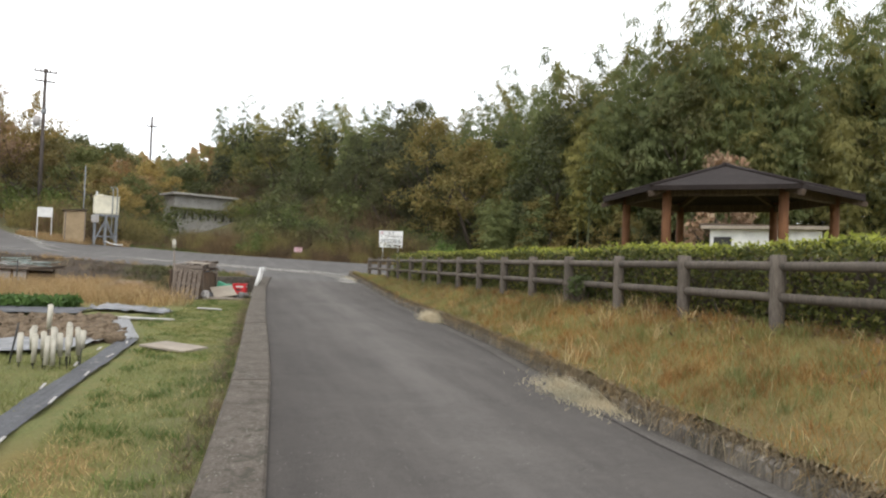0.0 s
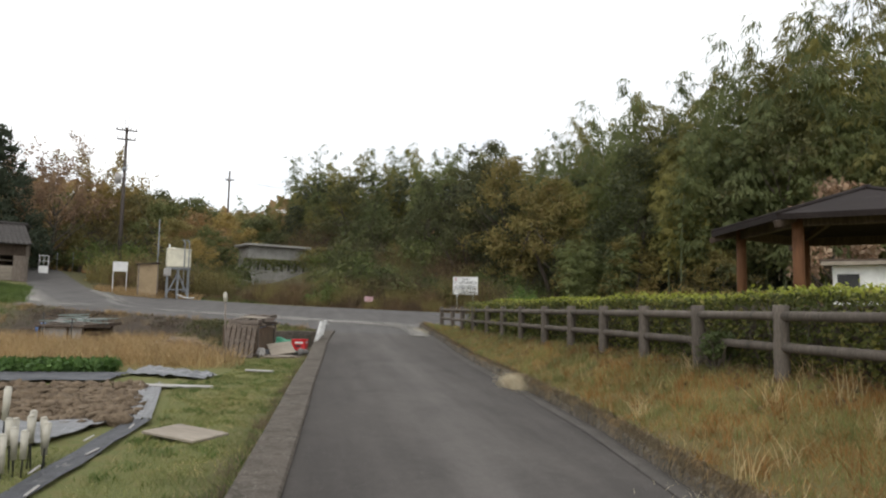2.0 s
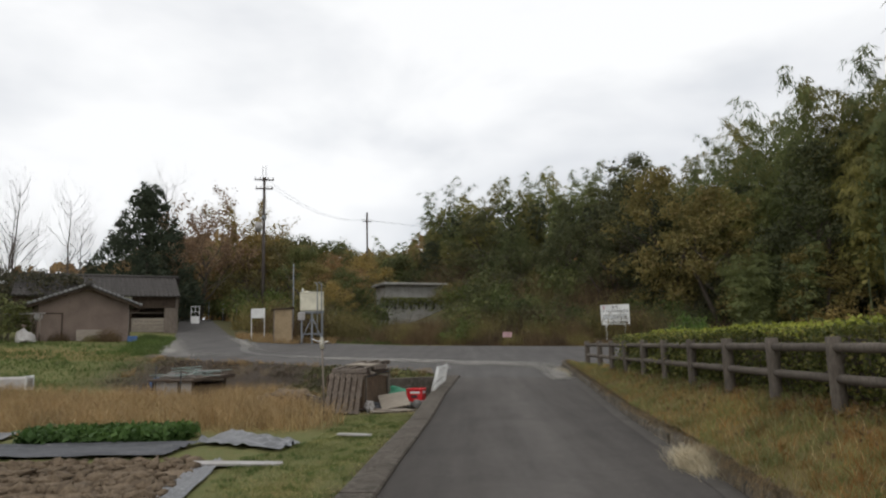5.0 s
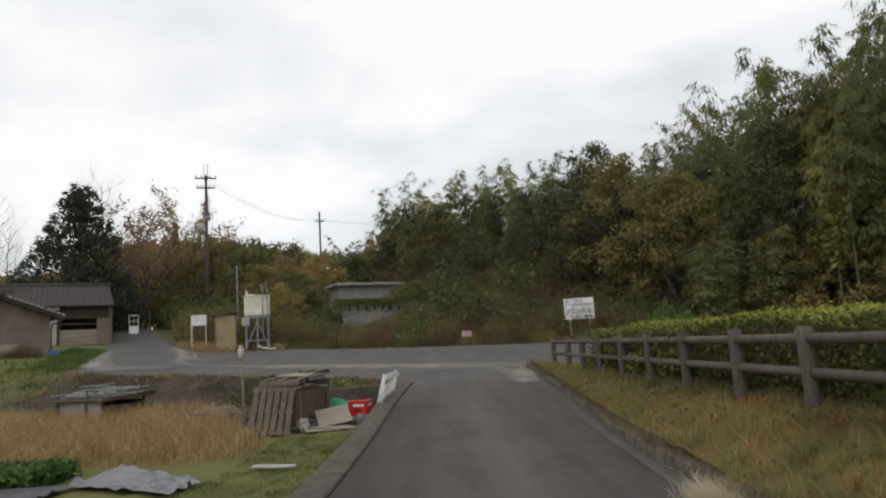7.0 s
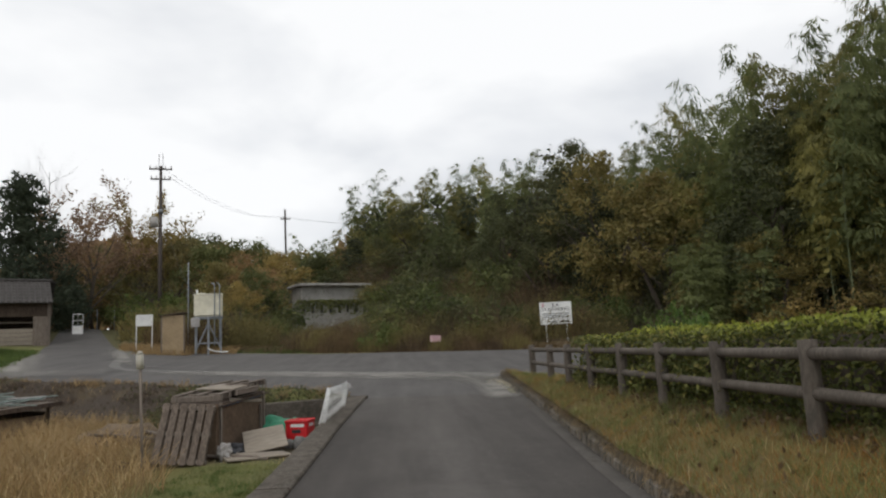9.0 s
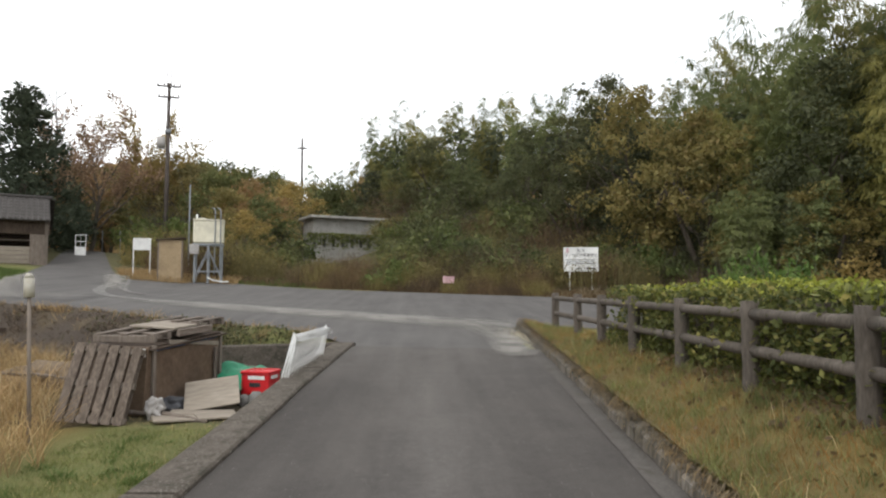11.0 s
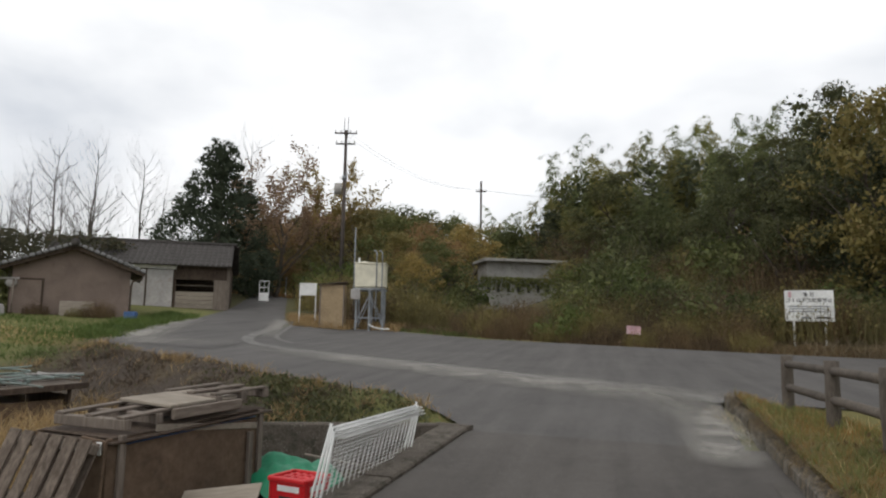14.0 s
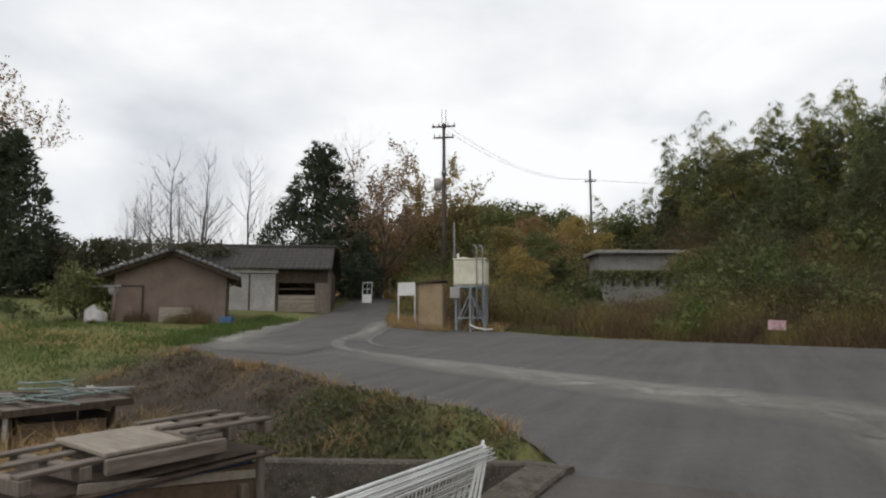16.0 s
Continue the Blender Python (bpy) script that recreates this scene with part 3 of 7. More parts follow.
def build_ground():
    xs = np.concatenate([np.linspace(-900, -60, 12), np.linspace(-52, -17, 36), np.arange(-16, 8.01, 0.28), np.linspace(9, 60, 52), np.linspace(75, 900, 12)])
    ys = np.concatenate([np.linspace(-900, -30, 10), np.linspace(-24, -5, 16), np.arange(-4, 48.01, 0.28), np.linspace(49, 110, 60), np.linspace(125, 1000, 10)])
    gx, gy = np.meshgrid(xs, ys)
    z = ground_z(gx, gy)
    rough = np.random.default_rng(5).normal(size=z.shape) * 0.012
    z = z + rough
    edge = along(RIGHT_X, gy)
    z = np.where((gx > edge - 0.3) & (gx < edge + 0.5) & (gy < 28.0), track_z(gx, gy) - 0.08, z)
    nx, ny = len(xs), len(ys)
    i = np.arange((ny - 1) * (nx - 1))
    a = (i // (nx - 1)) * nx + i % (nx - 1)
    ob = grid_part("ground", np.stack([gx, gy, z], -1).reshape(-1, 3), np.stack([a, a + 1, a + nx + 1, a + nx], 1), M_GROUND, None, "", True)
    near, xl, xr = along(NEAR_Y, gx), along(LEFT_X, gy), along(RIGHT_X, gy)
    straw = np.where(gx > xr, np.where(gx < 4.6, 0.62, 0.35), 0.12)
    reeds = smoothstep(17.5, 19, gy) * smoothstep(28, 25, gy) * smoothstep(-2.2, -3.0, gx)
    straw = np.maximum(straw, 0.85 * reeds)
    straw = np.maximum(straw, 0.7 * (smoothstep(45.0, 46, gy) * (gx > -15) * (gx < -9)))
    straw = np.where((gx < -11.5) & (np.abs(gy - near - 0.2) < 1.2), 0.6, straw)
    straw = np.where((gy > along(FAR_Y, gx)) & (gx > -2), 0.6, straw)
    dry = np.exp(-(((gx + 2.25) / 0.42) ** 2 + ((gy - 4.4) / 0.8) ** 2)) + 0.7 * np.exp(-(((gx + 1.9) / 0.4) ** 2 + ((gy - 13.0) / 1.2) ** 2))
    straw = np.maximum(straw, 0.95 * dry * (gx < xl))
    earth = 1.0 * smoothstep(3.6, 2.2, np.abs(gy - near + 1.9)) * smoothstep(-1.5, -4, gx) * smoothstep(-15, -11, gx)
    earth = np.maximum(earth, 0.55 * (gy > along(FAR_Y, gx) + 1.0))
    earth = np.maximum(earth, 0.8 * smoothstep(0.55, 0.1, np.abs(gx - 4.5)) * (gy < 24))
    earth = np.maximum(earth, 0.6 * smoothstep(4.4, 2.5, np.abs(gy - near + 2.2)) * smoothstep(-3, -5, gx) * smoothstep(-13, -11, gx))
    earth = np.maximum(earth, 0.85 * smoothstep(20.4, 21.0, gy) * smoothstep(25.0, 24.4, gy) * smoothstep(-4.6, -3.6, gx) * (gx < 0))
    earth = np.maximum(earth, 0.35 * smoothstep(0.5, 0.1, np.abs(gx - xl + 0.55)) * (gy < 24))
    zone = ob.data.attributes.new("zone", "FLOAT_COLOR", "POINT")
    zone.data.foreach_set("color", np.stack([1 - straw, straw, np.clip(earth, 0, 1), np.ones_like(straw)], -1).astype(np.float32).ravel())
    return tagged(ob, "rough ground of turf, straw and bare earth", "ground", kind="structure")


build_ground()


def build_verge():
    """The turf that the kerb holds up, from the stones to the fence."""
    v, zone, n = [], [], 9
    ys = np.arange(-7, 28.05, 0.25)
    rng = np.random.default_rng(8)
    for y in ys:
        xr = float(along(RIGHT_X, y))
        for j in range(n):
            q = j / (n - 1)
            x = xr + 0.12 + q * 0.95
            v.append((x, y, gz(x, y) + 0.02 - 0.05 * q ** 3 + rng.normal(0, 0.012) * (1 - q)))
            zone.append((0.4, 0.6, 0.35 * (1 - q), 1))
    f = [(i * n + j, i * n + j + 1, (i + 1) * n + j + 1, (i + 1) * n + j) for i in range(len(ys) - 1) for j in range(n - 1)]
    ob = grid_part("verge", v, f, M_GROUND, None, "", True)
    ob.data.attributes.new("zone", "FLOAT_COLOR", "POINT").data.foreach_set("color", np.array(zone, np.float32).ravel())
    return tagged(ob, "sloping turf verge behind the kerb", "verge", kind="structure")


build_verge()


def ribbon(name, rows, lift, material, label, category, kind="structure"):
    """A sheet over rows of points (x, y) that all have one length, laid on the track."""
    v = [(x, y, float(track_z(x, y)) + lift) for row in rows for x, y in row]
    n = len(rows[0])
    f = [(i * n + j, i * n + j + 1, (i + 1) * n + j + 1, (i + 1) * n + j) for i in range(len(rows) - 1) for j in range(n - 1)]
    return tagged(grid_part(name, v, f, material, None, "", True), label, category, kind=kind)


def between(a, b, n):
    return [(a[0] + (b[0] - a[0]) * k / n, a[1] + (b[1] - a[1]) * k / n) for k in range(n + 1)]


lane_rows = [between((float(along(LEFT_X, y)), y), (float(along(RIGHT_X, y)) + 0.02, y), 16) for y in np.linspace(-12, 24.52, 122)]
lane = ribbon("lane", lane_rows, 0.0, M_ASPHALT, "worn grey asphalt lane rising to the road", "lane")
wear = lane.data.attributes.new("wear", "FLOAT", "POINT")
across = np.tile(np.linspace(0, 1, 17), len(lane_rows))
ends = np.repeat(smoothstep(19.5, 24.3, np.linspace(-12, 24.52, 122)), 17)
used = (0.25 + 0.75 * smoothstep(0.02, 0.3, across) * smoothstep(1.0, 0.72, across) * (0.72 + 0.28 * np.cos((across - 0.5) * 4 * np.pi)))
wear.data.foreach_set("value", (used + (0.82 - used) * ends).astype(np.float32))
road_rows = []
for x in np.concatenate([np.arange(-13.4, 4, 0.3), np.arange(4, 120, 3.0)]):
    y0 = float(along(NEAR_Y, x)) if x < 0.05 else (24.5 if x < 3.4 else 28.2)
    road_rows.append(between((x, y0), (x, float(along(FAR_Y, x))), 24))
ribbon("road", road_rows, 0.0, M_ROAD, "grey asphalt road crossing the end of the lane", "road")

drive_rows = [between((float(along(DRIVE_L, y)), y), (float(along(DRIVE_R, y)), y), 8) for y in np.arange(33.2, 68, 0.5)]
ribbon("driveway", drive_rows, 0.012, M_ROAD, "narrow asphalt drive climbing past the sheds", "driveway")


def smooth_line(points, step):
    """Points along a polyline, its corners eased."""
    q = [Vector(p) for p in points]
    for _ in range(2):
        q = [q[0]] + [w for a, b in zip(q, q[1:]) for w in (a * 0.75 + b * 0.25, a * 0.25 + b * 0.75)] + [q[-1]]
    out = [q[0]]
    for a, b in zip(q, q[1:]):
        n = max(1, int((b - a).length / step))
        out += [a.lerp(b, (k + 1) / n) for k in range(n)]
    return out


def band(name, points, width, lift, material, label, category):
    """A flat band of changing width along a line."""
    line = smooth_line(points, 0.4)
    rows = []
    rng = np.random.default_rng(len(line))
    for i, p in enumerate(line):
        d = (line[min(i + 1, len(line) - 1)] - line[max(i - 1, 0)]).normalized()
        s = Vector((-d.y, d.x))
        w = width(i / (len(line) - 1)) * rng.uniform(0.85, 1.15)
        rows.append([tuple(p + s * w * k) for k in (-0.5, -0.25, 0, 0.25, 0.5)])
    return ribbon(name, rows, lift, material, label, category)


band("gutter_strip", [(-13.9, 46.8), (-12.2, 43.2), (-10.8, 38.8), (-10.3, 37.2), (-9.3, 35.6), (-6.8, 33.8), (-2.9, 31.9), (0.5, 30.2), (2.8, 28.9), (3.5, 28.1)],
     lambda k: 0.3 + 0.25 * k, 0.018, M_STRIP, "pale worn concrete edge strip along the road", "edge strip")
band("gutter_strip", [(-13.3, 46.6), (-11.5, 42.8), (-10.1, 38.9), (-9.4, 37.6), (-8.2, 36.4)],
     lambda k: 0.16, 0.02, M_STRIP, "thin pale kerb line round the road corner", "edge strip")
lane_gutter = [[(float(along(RIGHT_X, y)) - 0.2, y), (float(along(RIGHT_X, y)) - 0.1, y), (float(along(RIGHT_X, y)), y)] for y in np.arange(-6, 23.4, 0.3)]
ribbon("lane_gutter", lane_gutter, 0.008, M_GUTTER, "narrow concrete gutter at the lane's edge", "gutter")


def wall_strip(name, line, out, top, bottom, material, parent, bevel=0.02):
    """A low wall along a line of (x, y, z): out is its thickness, to its left; one block of it."""
    v, f = [], []
    n = len(line)
    for i, p in enumerate(line):
        a, b = Vector(line[max(i - 1, 0)][:2]), Vector(line[min(i + 1, n - 1)][:2])
        d = (b - a).normalized()
        s = Vector((-d.y, d.x))
        for o, z in ((0, bottom), (0, top - bevel), (bevel, top), (out - bevel, top), (out, top - bevel), (out, bottom)):
            v.append((p[0] + s.x * o, p[1] + s.y * o, p[2] + z))
    for i in range(n - 1):
        for j in range(5):
            a = i * 6 + j
            f.append((a, a + 1, a + 7, a + 6))
    f += [(0, 5, 4, 1), (1, 4, 3, 2), ((n - 1) * 6, (n - 1) * 6 + 1, (n - 1) * 6 + 4, (n - 1) * 6 + 5), ((n - 1) * 6 + 1, (n - 1) * 6 + 2, (n - 1) * 6 + 3, (n - 1) * 6 + 4)]
    return grid_part(name, v, f, material, parent)


# the left curb: long cast blocks with open joints
curb = thing("lane_curb", pose(0, 0, 0), "broad weathered concrete curb in long cast blocks", "curb", kind="structure")
joints = [-12, -8, -3.7, 1.4, 6.47, 11.8, 17.25, 22.2, 24.62]
for y0, y1 in zip(joints, joints[1:]):
    ys = np.linspace(y0 + 0.022, y1 - 0.022, 7)
    line = [(float(along(LEFT_X, y)), float(y), float(track_z(0, y))) for y in ys]
    wall_strip("curb_block", line, 0.38, 0.045, -0.55, M_CURB, curb)

# the right kerb: short rough stones that hold up the verge
kerb = thing("verge_kerb", pose(0, 0, 0), "rough dark kerb stones holding up the grass verge", "kerb", kind="structure")
rk = random.Random(3)
y = -6.0
while y < 28.0:
    y1 = min(y + 0.6, 28.2)
    dx, dz = rk.uniform(-0.015, 0.015), rk.uniform(-0.02, 0.015)
    line = [(float(along(RIGHT_X, q)) + 0.16 + dx, float(q), float(track_z(3.3, q)) + dz - 0.02) for q in (y + 0.006, y1 - 0.006)]
    wall_strip("kerb_stone", line, 0.16, 0.15, -0.3, M_KERB, kerb, 0.025)
    y = y1

# the wall that holds the road above the corner of the garden
wall = thing("retaining_wall", pose(0, 0, 0), "low stained concrete wall below the road bank", "wall", kind="structure")
wall_strip("wall_run", [(-0.38, 24.75, 0), (-1.4, 24.4, 0), (-2.7, 23.95, 0)], 0.16, 0.46, -0.7, M_CURB, wall)
wall_strip("wall_run", [(0.08, 24.62, 0), (-0.38, 24.75, 0)], 0.16, 0.47, -0.7, M_CURB, wall)


def dust_patch(points, width, seed, label):
    """Pale grit washed over the road, thinning out to its edges."""
    line = smooth_line(points, 0.35)
    v, fade, n = [], [], 13
    for i, p in enumerate(line):
        d = (line[min(i + 1, len(line) - 1)] - line[max(i - 1, 0)]).normalized()
        k = i / (len(line) - 1)
        for j in range(n):
            q = j / (n - 1) * 2 - 1
            w = p + Vector((-d.y, d.x)) * width(k) * q / 2
            v.append((w.x, w.y, float(track_z(w.x, w.y)) + 0.024))
            fade.append((1 - q * q) ** 1.6 * min(1, k * 3, (1 - k) * 6))
    f = [(i * n + j, i * n + j + 1, (i + 1) * n + j + 1, (i + 1) * n + j) for i in range(len(line) - 1) for j in range(n - 1)]
    ob = grid_part("road_dust", v, f, M_DUST, None, "", True)
    ob.data.attributes.new("fade", "FLOAT", "POINT").data.foreach_set("value", np.array(fade, np.float32))
    return tagged(ob, label, "dust", kind="stuff")


dust_patch([(-9.0, 35.0), (-6.8, 33.4), (-2.9, 31.3), (0.5, 29.6), (2.6, 28.6), (3.5, 28.3)], lambda k: 1.5 + 1.7 * k, 1, "pale dust washed across the road's near edge")
dust_patch([(1.6, 29.8), (2.5, 28.4), (2.9, 26.8), (2.95, 25.2), (2.8, 23.5)], lambda k: 1.7 - 0.8 * k, 2, "pale grit gathered at the end of the kerb")

dust_patch([(-9.2, 35.4), (-11.0, 34.4), (-12.4, 34.0), (-13.4, 36.0), (-15.0, 40.0), (-16.6, 44.0)], lambda k: 2.6 - 1.2 * k, 3, "pale dust over the mouth of the drive")
dust_patch([(-9.6, 37.0), (-10.6, 39.4), (-12.4, 43.4), (-14.4, 47.6)], lambda k: 1.2, 4, "pale dust along the kerb of the drive")

# ---- trees and scrub ----
def limb(soup, a, way, length, radius, depth, rng, sides=5, up=0.25, forks=(3, 4)):
    """A branch that bends and forks."""
    pts, rad = [Vector(a)], [radius]
    d = Vector(way).normalized()
    for k in range(4):
        d = (d + Vector((rng.gauss(0, 0.13), rng.gauss(0, 0.13), rng.gauss(0, 0.1) + up * 0.12))).normalized()
        pts.append(pts[-1] + d * length / 4)
        rad.append(radius * (1 - 0.17 * (k + 1)))
    soup.tube(pts, rad, sides)
    if depth > 0:
        for _ in range(rng.randint(*forks)):
            k = rng.choice((2, 3, 3, 4))
            s = Vector((rng.gauss(0, 1), rng.gauss(0, 1), rng.gauss(0, 0.4))).normalized()
            limb(soup, pts[k], d * 1.0 + s * 0.75 + Vector((0, 0, up)), length * rng.uniform(0.5, 0.75), rad[k] * 0.6, depth - 1, rng, max(3, sides - 1), up, forks)
    return pts[-1]


def make_bamboo(seed, height, leaf, label, low=0.22):
    """Culms that stand close, each with drooping sprays of slim leaves up to a nodding, thinning tip."""
    root = thing("bamboo_clump", pose(0, 0, 0), label, "bamboo", "bamboo on the hillside")
    rng = random.Random(seed)
    culms, crown = Soup(seed), Soup(seed + 1)
    r = crown.rng
    for _ in range(10):
        bx, by = rng.gauss(0, 1.3), rng.gauss(0, 1.1)
        h = height * rng.uniform(0.7, 1.04)
        az, tip = rng.uniform(0, 6.28), rng.uniform(0.7, 2.4)
        pts = []
        for k in range(10):
            q = k / 9
            o = tip * q ** 3.2
            pts.append((bx + math.cos(az) * o, by + math.sin(az) * o, h * (q - 0.07 * q ** 6)))
        culms.tube(pts, [0.036 * (1 - 0.86 * k / 9) for k in range(10)], 4)
        for q in (0.34, 0.5, 0.64, 0.76):
            c = Vector(pts[int(q * 9)])
            crown.core((c.x, c.y, c.z), (0.8, 0.8, 0.8))
        for j in range(28):
            q = low + (0.995 - low) * ((j + rng.random()) / 28) ** 0.9
            k = min(8, int(q * 9))
            c = np.array(Vector(pts[k]).lerp(Vector(pts[k + 1]), q * 9 - k))
            a = rng.uniform(0, 6.28)
            d, side = np.array((math.cos(a), math.sin(a), 0.0)), np.array((-math.sin(a), math.cos(a), 0.0))
            reach = rng.uniform(0.5, 1.35) * (1.1 - 0.76 * q ** 2.5)
            n = int(36 * (1.0 if q < 0.88 else 0.7))
            t, w = np.sqrt(r.uniform(0.002, 1, n)), r.normal(0, 0.27, n)
            p = c + d * (reach * t)[:, None] + side * (reach * w * (0.3 + t))[:, None] + r.normal(size=(n, 3)) * 0.05
            p[:, 2] += reach * (0.55 * t - 0.8 * t ** 2 - 1.1 * w ** 2) + 0.1
            axis = d * (0.8 - 0.4 * t)[:, None] + side * (0.7 * w)[:, None] + np.array((0, 0, -1.0)) * (0.3 + 0.6 * t)[:, None]
            crown.hang(p, axis, 0.31, 0.06 - 0.018 * q, d * 0.8 + np.array((0, 0, 0.9)), 0.28)
    tagged(culms.make("canework", M_CULM, root), kind="stuff")
    crown.make("crown", leaf, root)
    return root


def make_broadleaf(seed, height, spread, leaf, label, category="tree", size=0.18, count=42, dense=80, name="broadleaf_tree", bark=None):
    root = thing(name, pose(0, 0, 0), label, category, "trees on the hillside")
    rng = random.Random(seed)
    wood, crown = Soup(seed), Soup(seed + 1)
    top = limb(wood, (0, 0, -0.4), (rng.gauss(0, 0.08), rng.gauss(0, 0.08), 1), height * 0.62, height * 0.022, 0, rng, 7)
    for _ in range(6):
        k = rng.uniform(0.25, 0.62)
        a = rng.uniform(0, 6.28)
        limb(wood, (0, 0, height * k * 0.75), (math.cos(a), math.sin(a), 0.8), spread * 0.75, height * 0.011, 1, rng, 5)
    for _ in range(count):
        a, q = rng.uniform(0, 6.28), rng.uniform(0.16, 1.0)
        r = spread * (math.sin(math.pi * min(0.97, q * 0.86 + 0.12)) ** 0.7) * rng.uniform(0.35, 1.0)
        c = (math.cos(a) * r, math.sin(a) * r, height * q * 0.95)
        s = rng.uniform(0.6, 1.1) * spread * 0.31
        p, out = crown.ball(dense, c, (s, s, s * 0.72), 0.8)
        crown.core(c, (s * 0.8, s * 0.8, s * 0.55))
        crown.leaves(p, size, size * 0.55, out + np.array((0, 0, 0.35)), 0.2, 0.78)
    wood.make("trunk", bark or M_BARK, root)
    crown.make("crown", leaf, root)
    return root


def make_conifer(seed, height, spread, label):
    """A close cone of upswept sprays in uneven lobes, dense to the ground."""
    root = thing("cedar_tree", pose(0, 0, 0), label, "tree")
    rng = random.Random(seed)
    wood, crown = Soup(seed), Soup(seed + 1)
    wood.tube([(0, 0, -0.3), (0.05, 0, height * 0.5), (0, 0.05, height * 0.97)], [0.28, 0.16, 0.02], 8)
    lobe = [(rng.uniform(0, 6.28), rng.uniform(0.1, 0.85), rng.uniform(0.82, 1.2)) for _ in range(16)]
    for _ in range(620):
        q = 1.0 - math.sqrt(rng.uniform(0.0004, 0.98))
        a = rng.uniform(0, 6.28)
        wide = spread * ((1 - q) ** 0.72) * (0.72 + 0.28 * smoothstep(0.0, 0.12, q))
        for la, lq, k in lobe:
            wide *= 1 + (k - 1) * math.exp(-((q - lq) / 0.11) ** 2 - (math.sin((a - la) / 2) / 0.3) ** 2)
        rim = 0.55 + 0.45 * math.sqrt(rng.random())
        d = np.array((math.cos(a), math.sin(a), 0.0))
        c = d * wide * rim + np.array((0, 0, height * q * 0.99))
        size = 0.32 + 0.42 * (1 - q)
        p, out = crown.ball(34, c, (size, size, size * 0.8), 0.2)
        crown.hang(p, d * 0.8 + np.array((0, 0, 0.45)) + 0 * p, 0.3, 0.1, out * 0.6 + d + np.array((0, 0, 0.5)), 0.45)
    for _ in range(150):
        q = rng.uniform(0.03, 0.9)
        a, f = rng.uniform(0, 6.28), rng.uniform(0.1, 0.62)
        w = spread * (1 - q) ** 0.72 * f
        crown.core((math.cos(a) * w, math.sin(a) * w, height * q), (0.95, 0.95, 0.8))
    wood.make("trunk", M_BARK, root)
    crown.make("crown", L_CEDAR, root)
    return root


def make_bare(seed, height, label, leaf=None, few=0, spreading=False):
    """A leafless tree: a straight stem with steep limbs, or a low fork with limbs that spread."""
    root = thing("bare_tree", pose(0, 0, 0), label, "tree")
    rng = random.Random(seed)
    wood = Soup(seed)
    pts, r0 = [Vector((0, 0, -0.3))], height * (0.02 if spreading else 0.0125)
    for k in range(8):
        pts.append(pts[-1] + Vector((rng.gauss(0, 0.07), rng.gauss(0, 0.07), height * (0.5 if spreading else 0.97) / 8)))
    wood.tube(pts, [r0 * (1 - 0.115 * k) for k in range(9)], 7)
    if spreading:
        for i in range(13):
            a = i * 2.4 + rng.gauss(0, 0.3)
            k = rng.randint(3, 8)
            limb(wood, pts[k], (math.cos(a) * 0.75, math.sin(a) * 0.75, rng.uniform(0.7, 1.3)), height * rng.uniform(0.3, 0.42), r0 * 0.4, 3, rng, 4, 0.3, (2, 4))
    else:
        for _ in range(34):
            q = rng.uniform(0.1, 0.95)
            k = min(7, int(q * 8))
            a = rng.uniform(0, 6.28)
            limb(wood, pts[k].lerp(pts[k + 1], q * 8 - k), (math.cos(a) * 0.95, math.sin(a) * 0.95, 1.0), height * 0.36 * (1.15 - q * 0.75), r0 * 0.3 * (1.1 - q * 0.6), 3, rng, 3, 0.42, (2, 3))
    wood.make("trunk", M_BARK if spreading else M_PALEBARK, root)
    if leaf:
        crown = Soup(seed + 1)
        ends = np.concatenate(wood.v)
        ends = ends[(ends[:, 2] > height * 0.35) & (np.hypot(ends[:, 0], ends[:, 1]) > height * 0.06)]
        p = ends[crown.rng.integers(0, len(ends), few)] + crown.rng.normal(size=(few, 3)) * 0.14
        crown.leaves(p, 0.2, 0.13, None, 0.3, 0.2)
        crown.make("crown", leaf, root)
    return root


def make_brush(seed, height, spread, leaf, label):
    """Withered standing stems and weeds, thick at the foot and ragged on top."""
    root = thing("scrub_brush", pose(0, 0, 0), label, "scrub", "scrub along the road")
    stems, fluff = Soup(seed), Soup(seed + 1)
    r = stems.rng
    n = 620
    a, d = r.uniform(0, 6.28, n), spread * np.sqrt(r.random(n))
    p = np.stack([np.cos(a) * d, np.sin(a) * d, np.full(n, -0.05)], 1)
    tall = height * (1 - 0.5 * (d / spread) ** 2)[:, None]
    stems.blades(p, tall * 0.9, 0.024, 0.32)
    k = 1000
    a, d = r.uniform(0, 6.28, k), spread * np.sqrt(r.random(k))
    z = height * (1 - 0.5 * (d / spread) ** 2) * r.uniform(0.1, 1.0, k)
    out = np.stack([np.cos(a) * d, np.sin(a) * d, np.full(k, 0.6)], 1)
    fluff.leaves(np.stack([np.cos(a) * d, np.sin(a) * d, z], 1), 0.11, 0.045, out, -0.2, 0.35)
    tagged(stems.make("stalkwork", leaf, root), kind="stuff")
    tagged(fluff.make("foliage", leaf, root), kind="stuff")
    return root


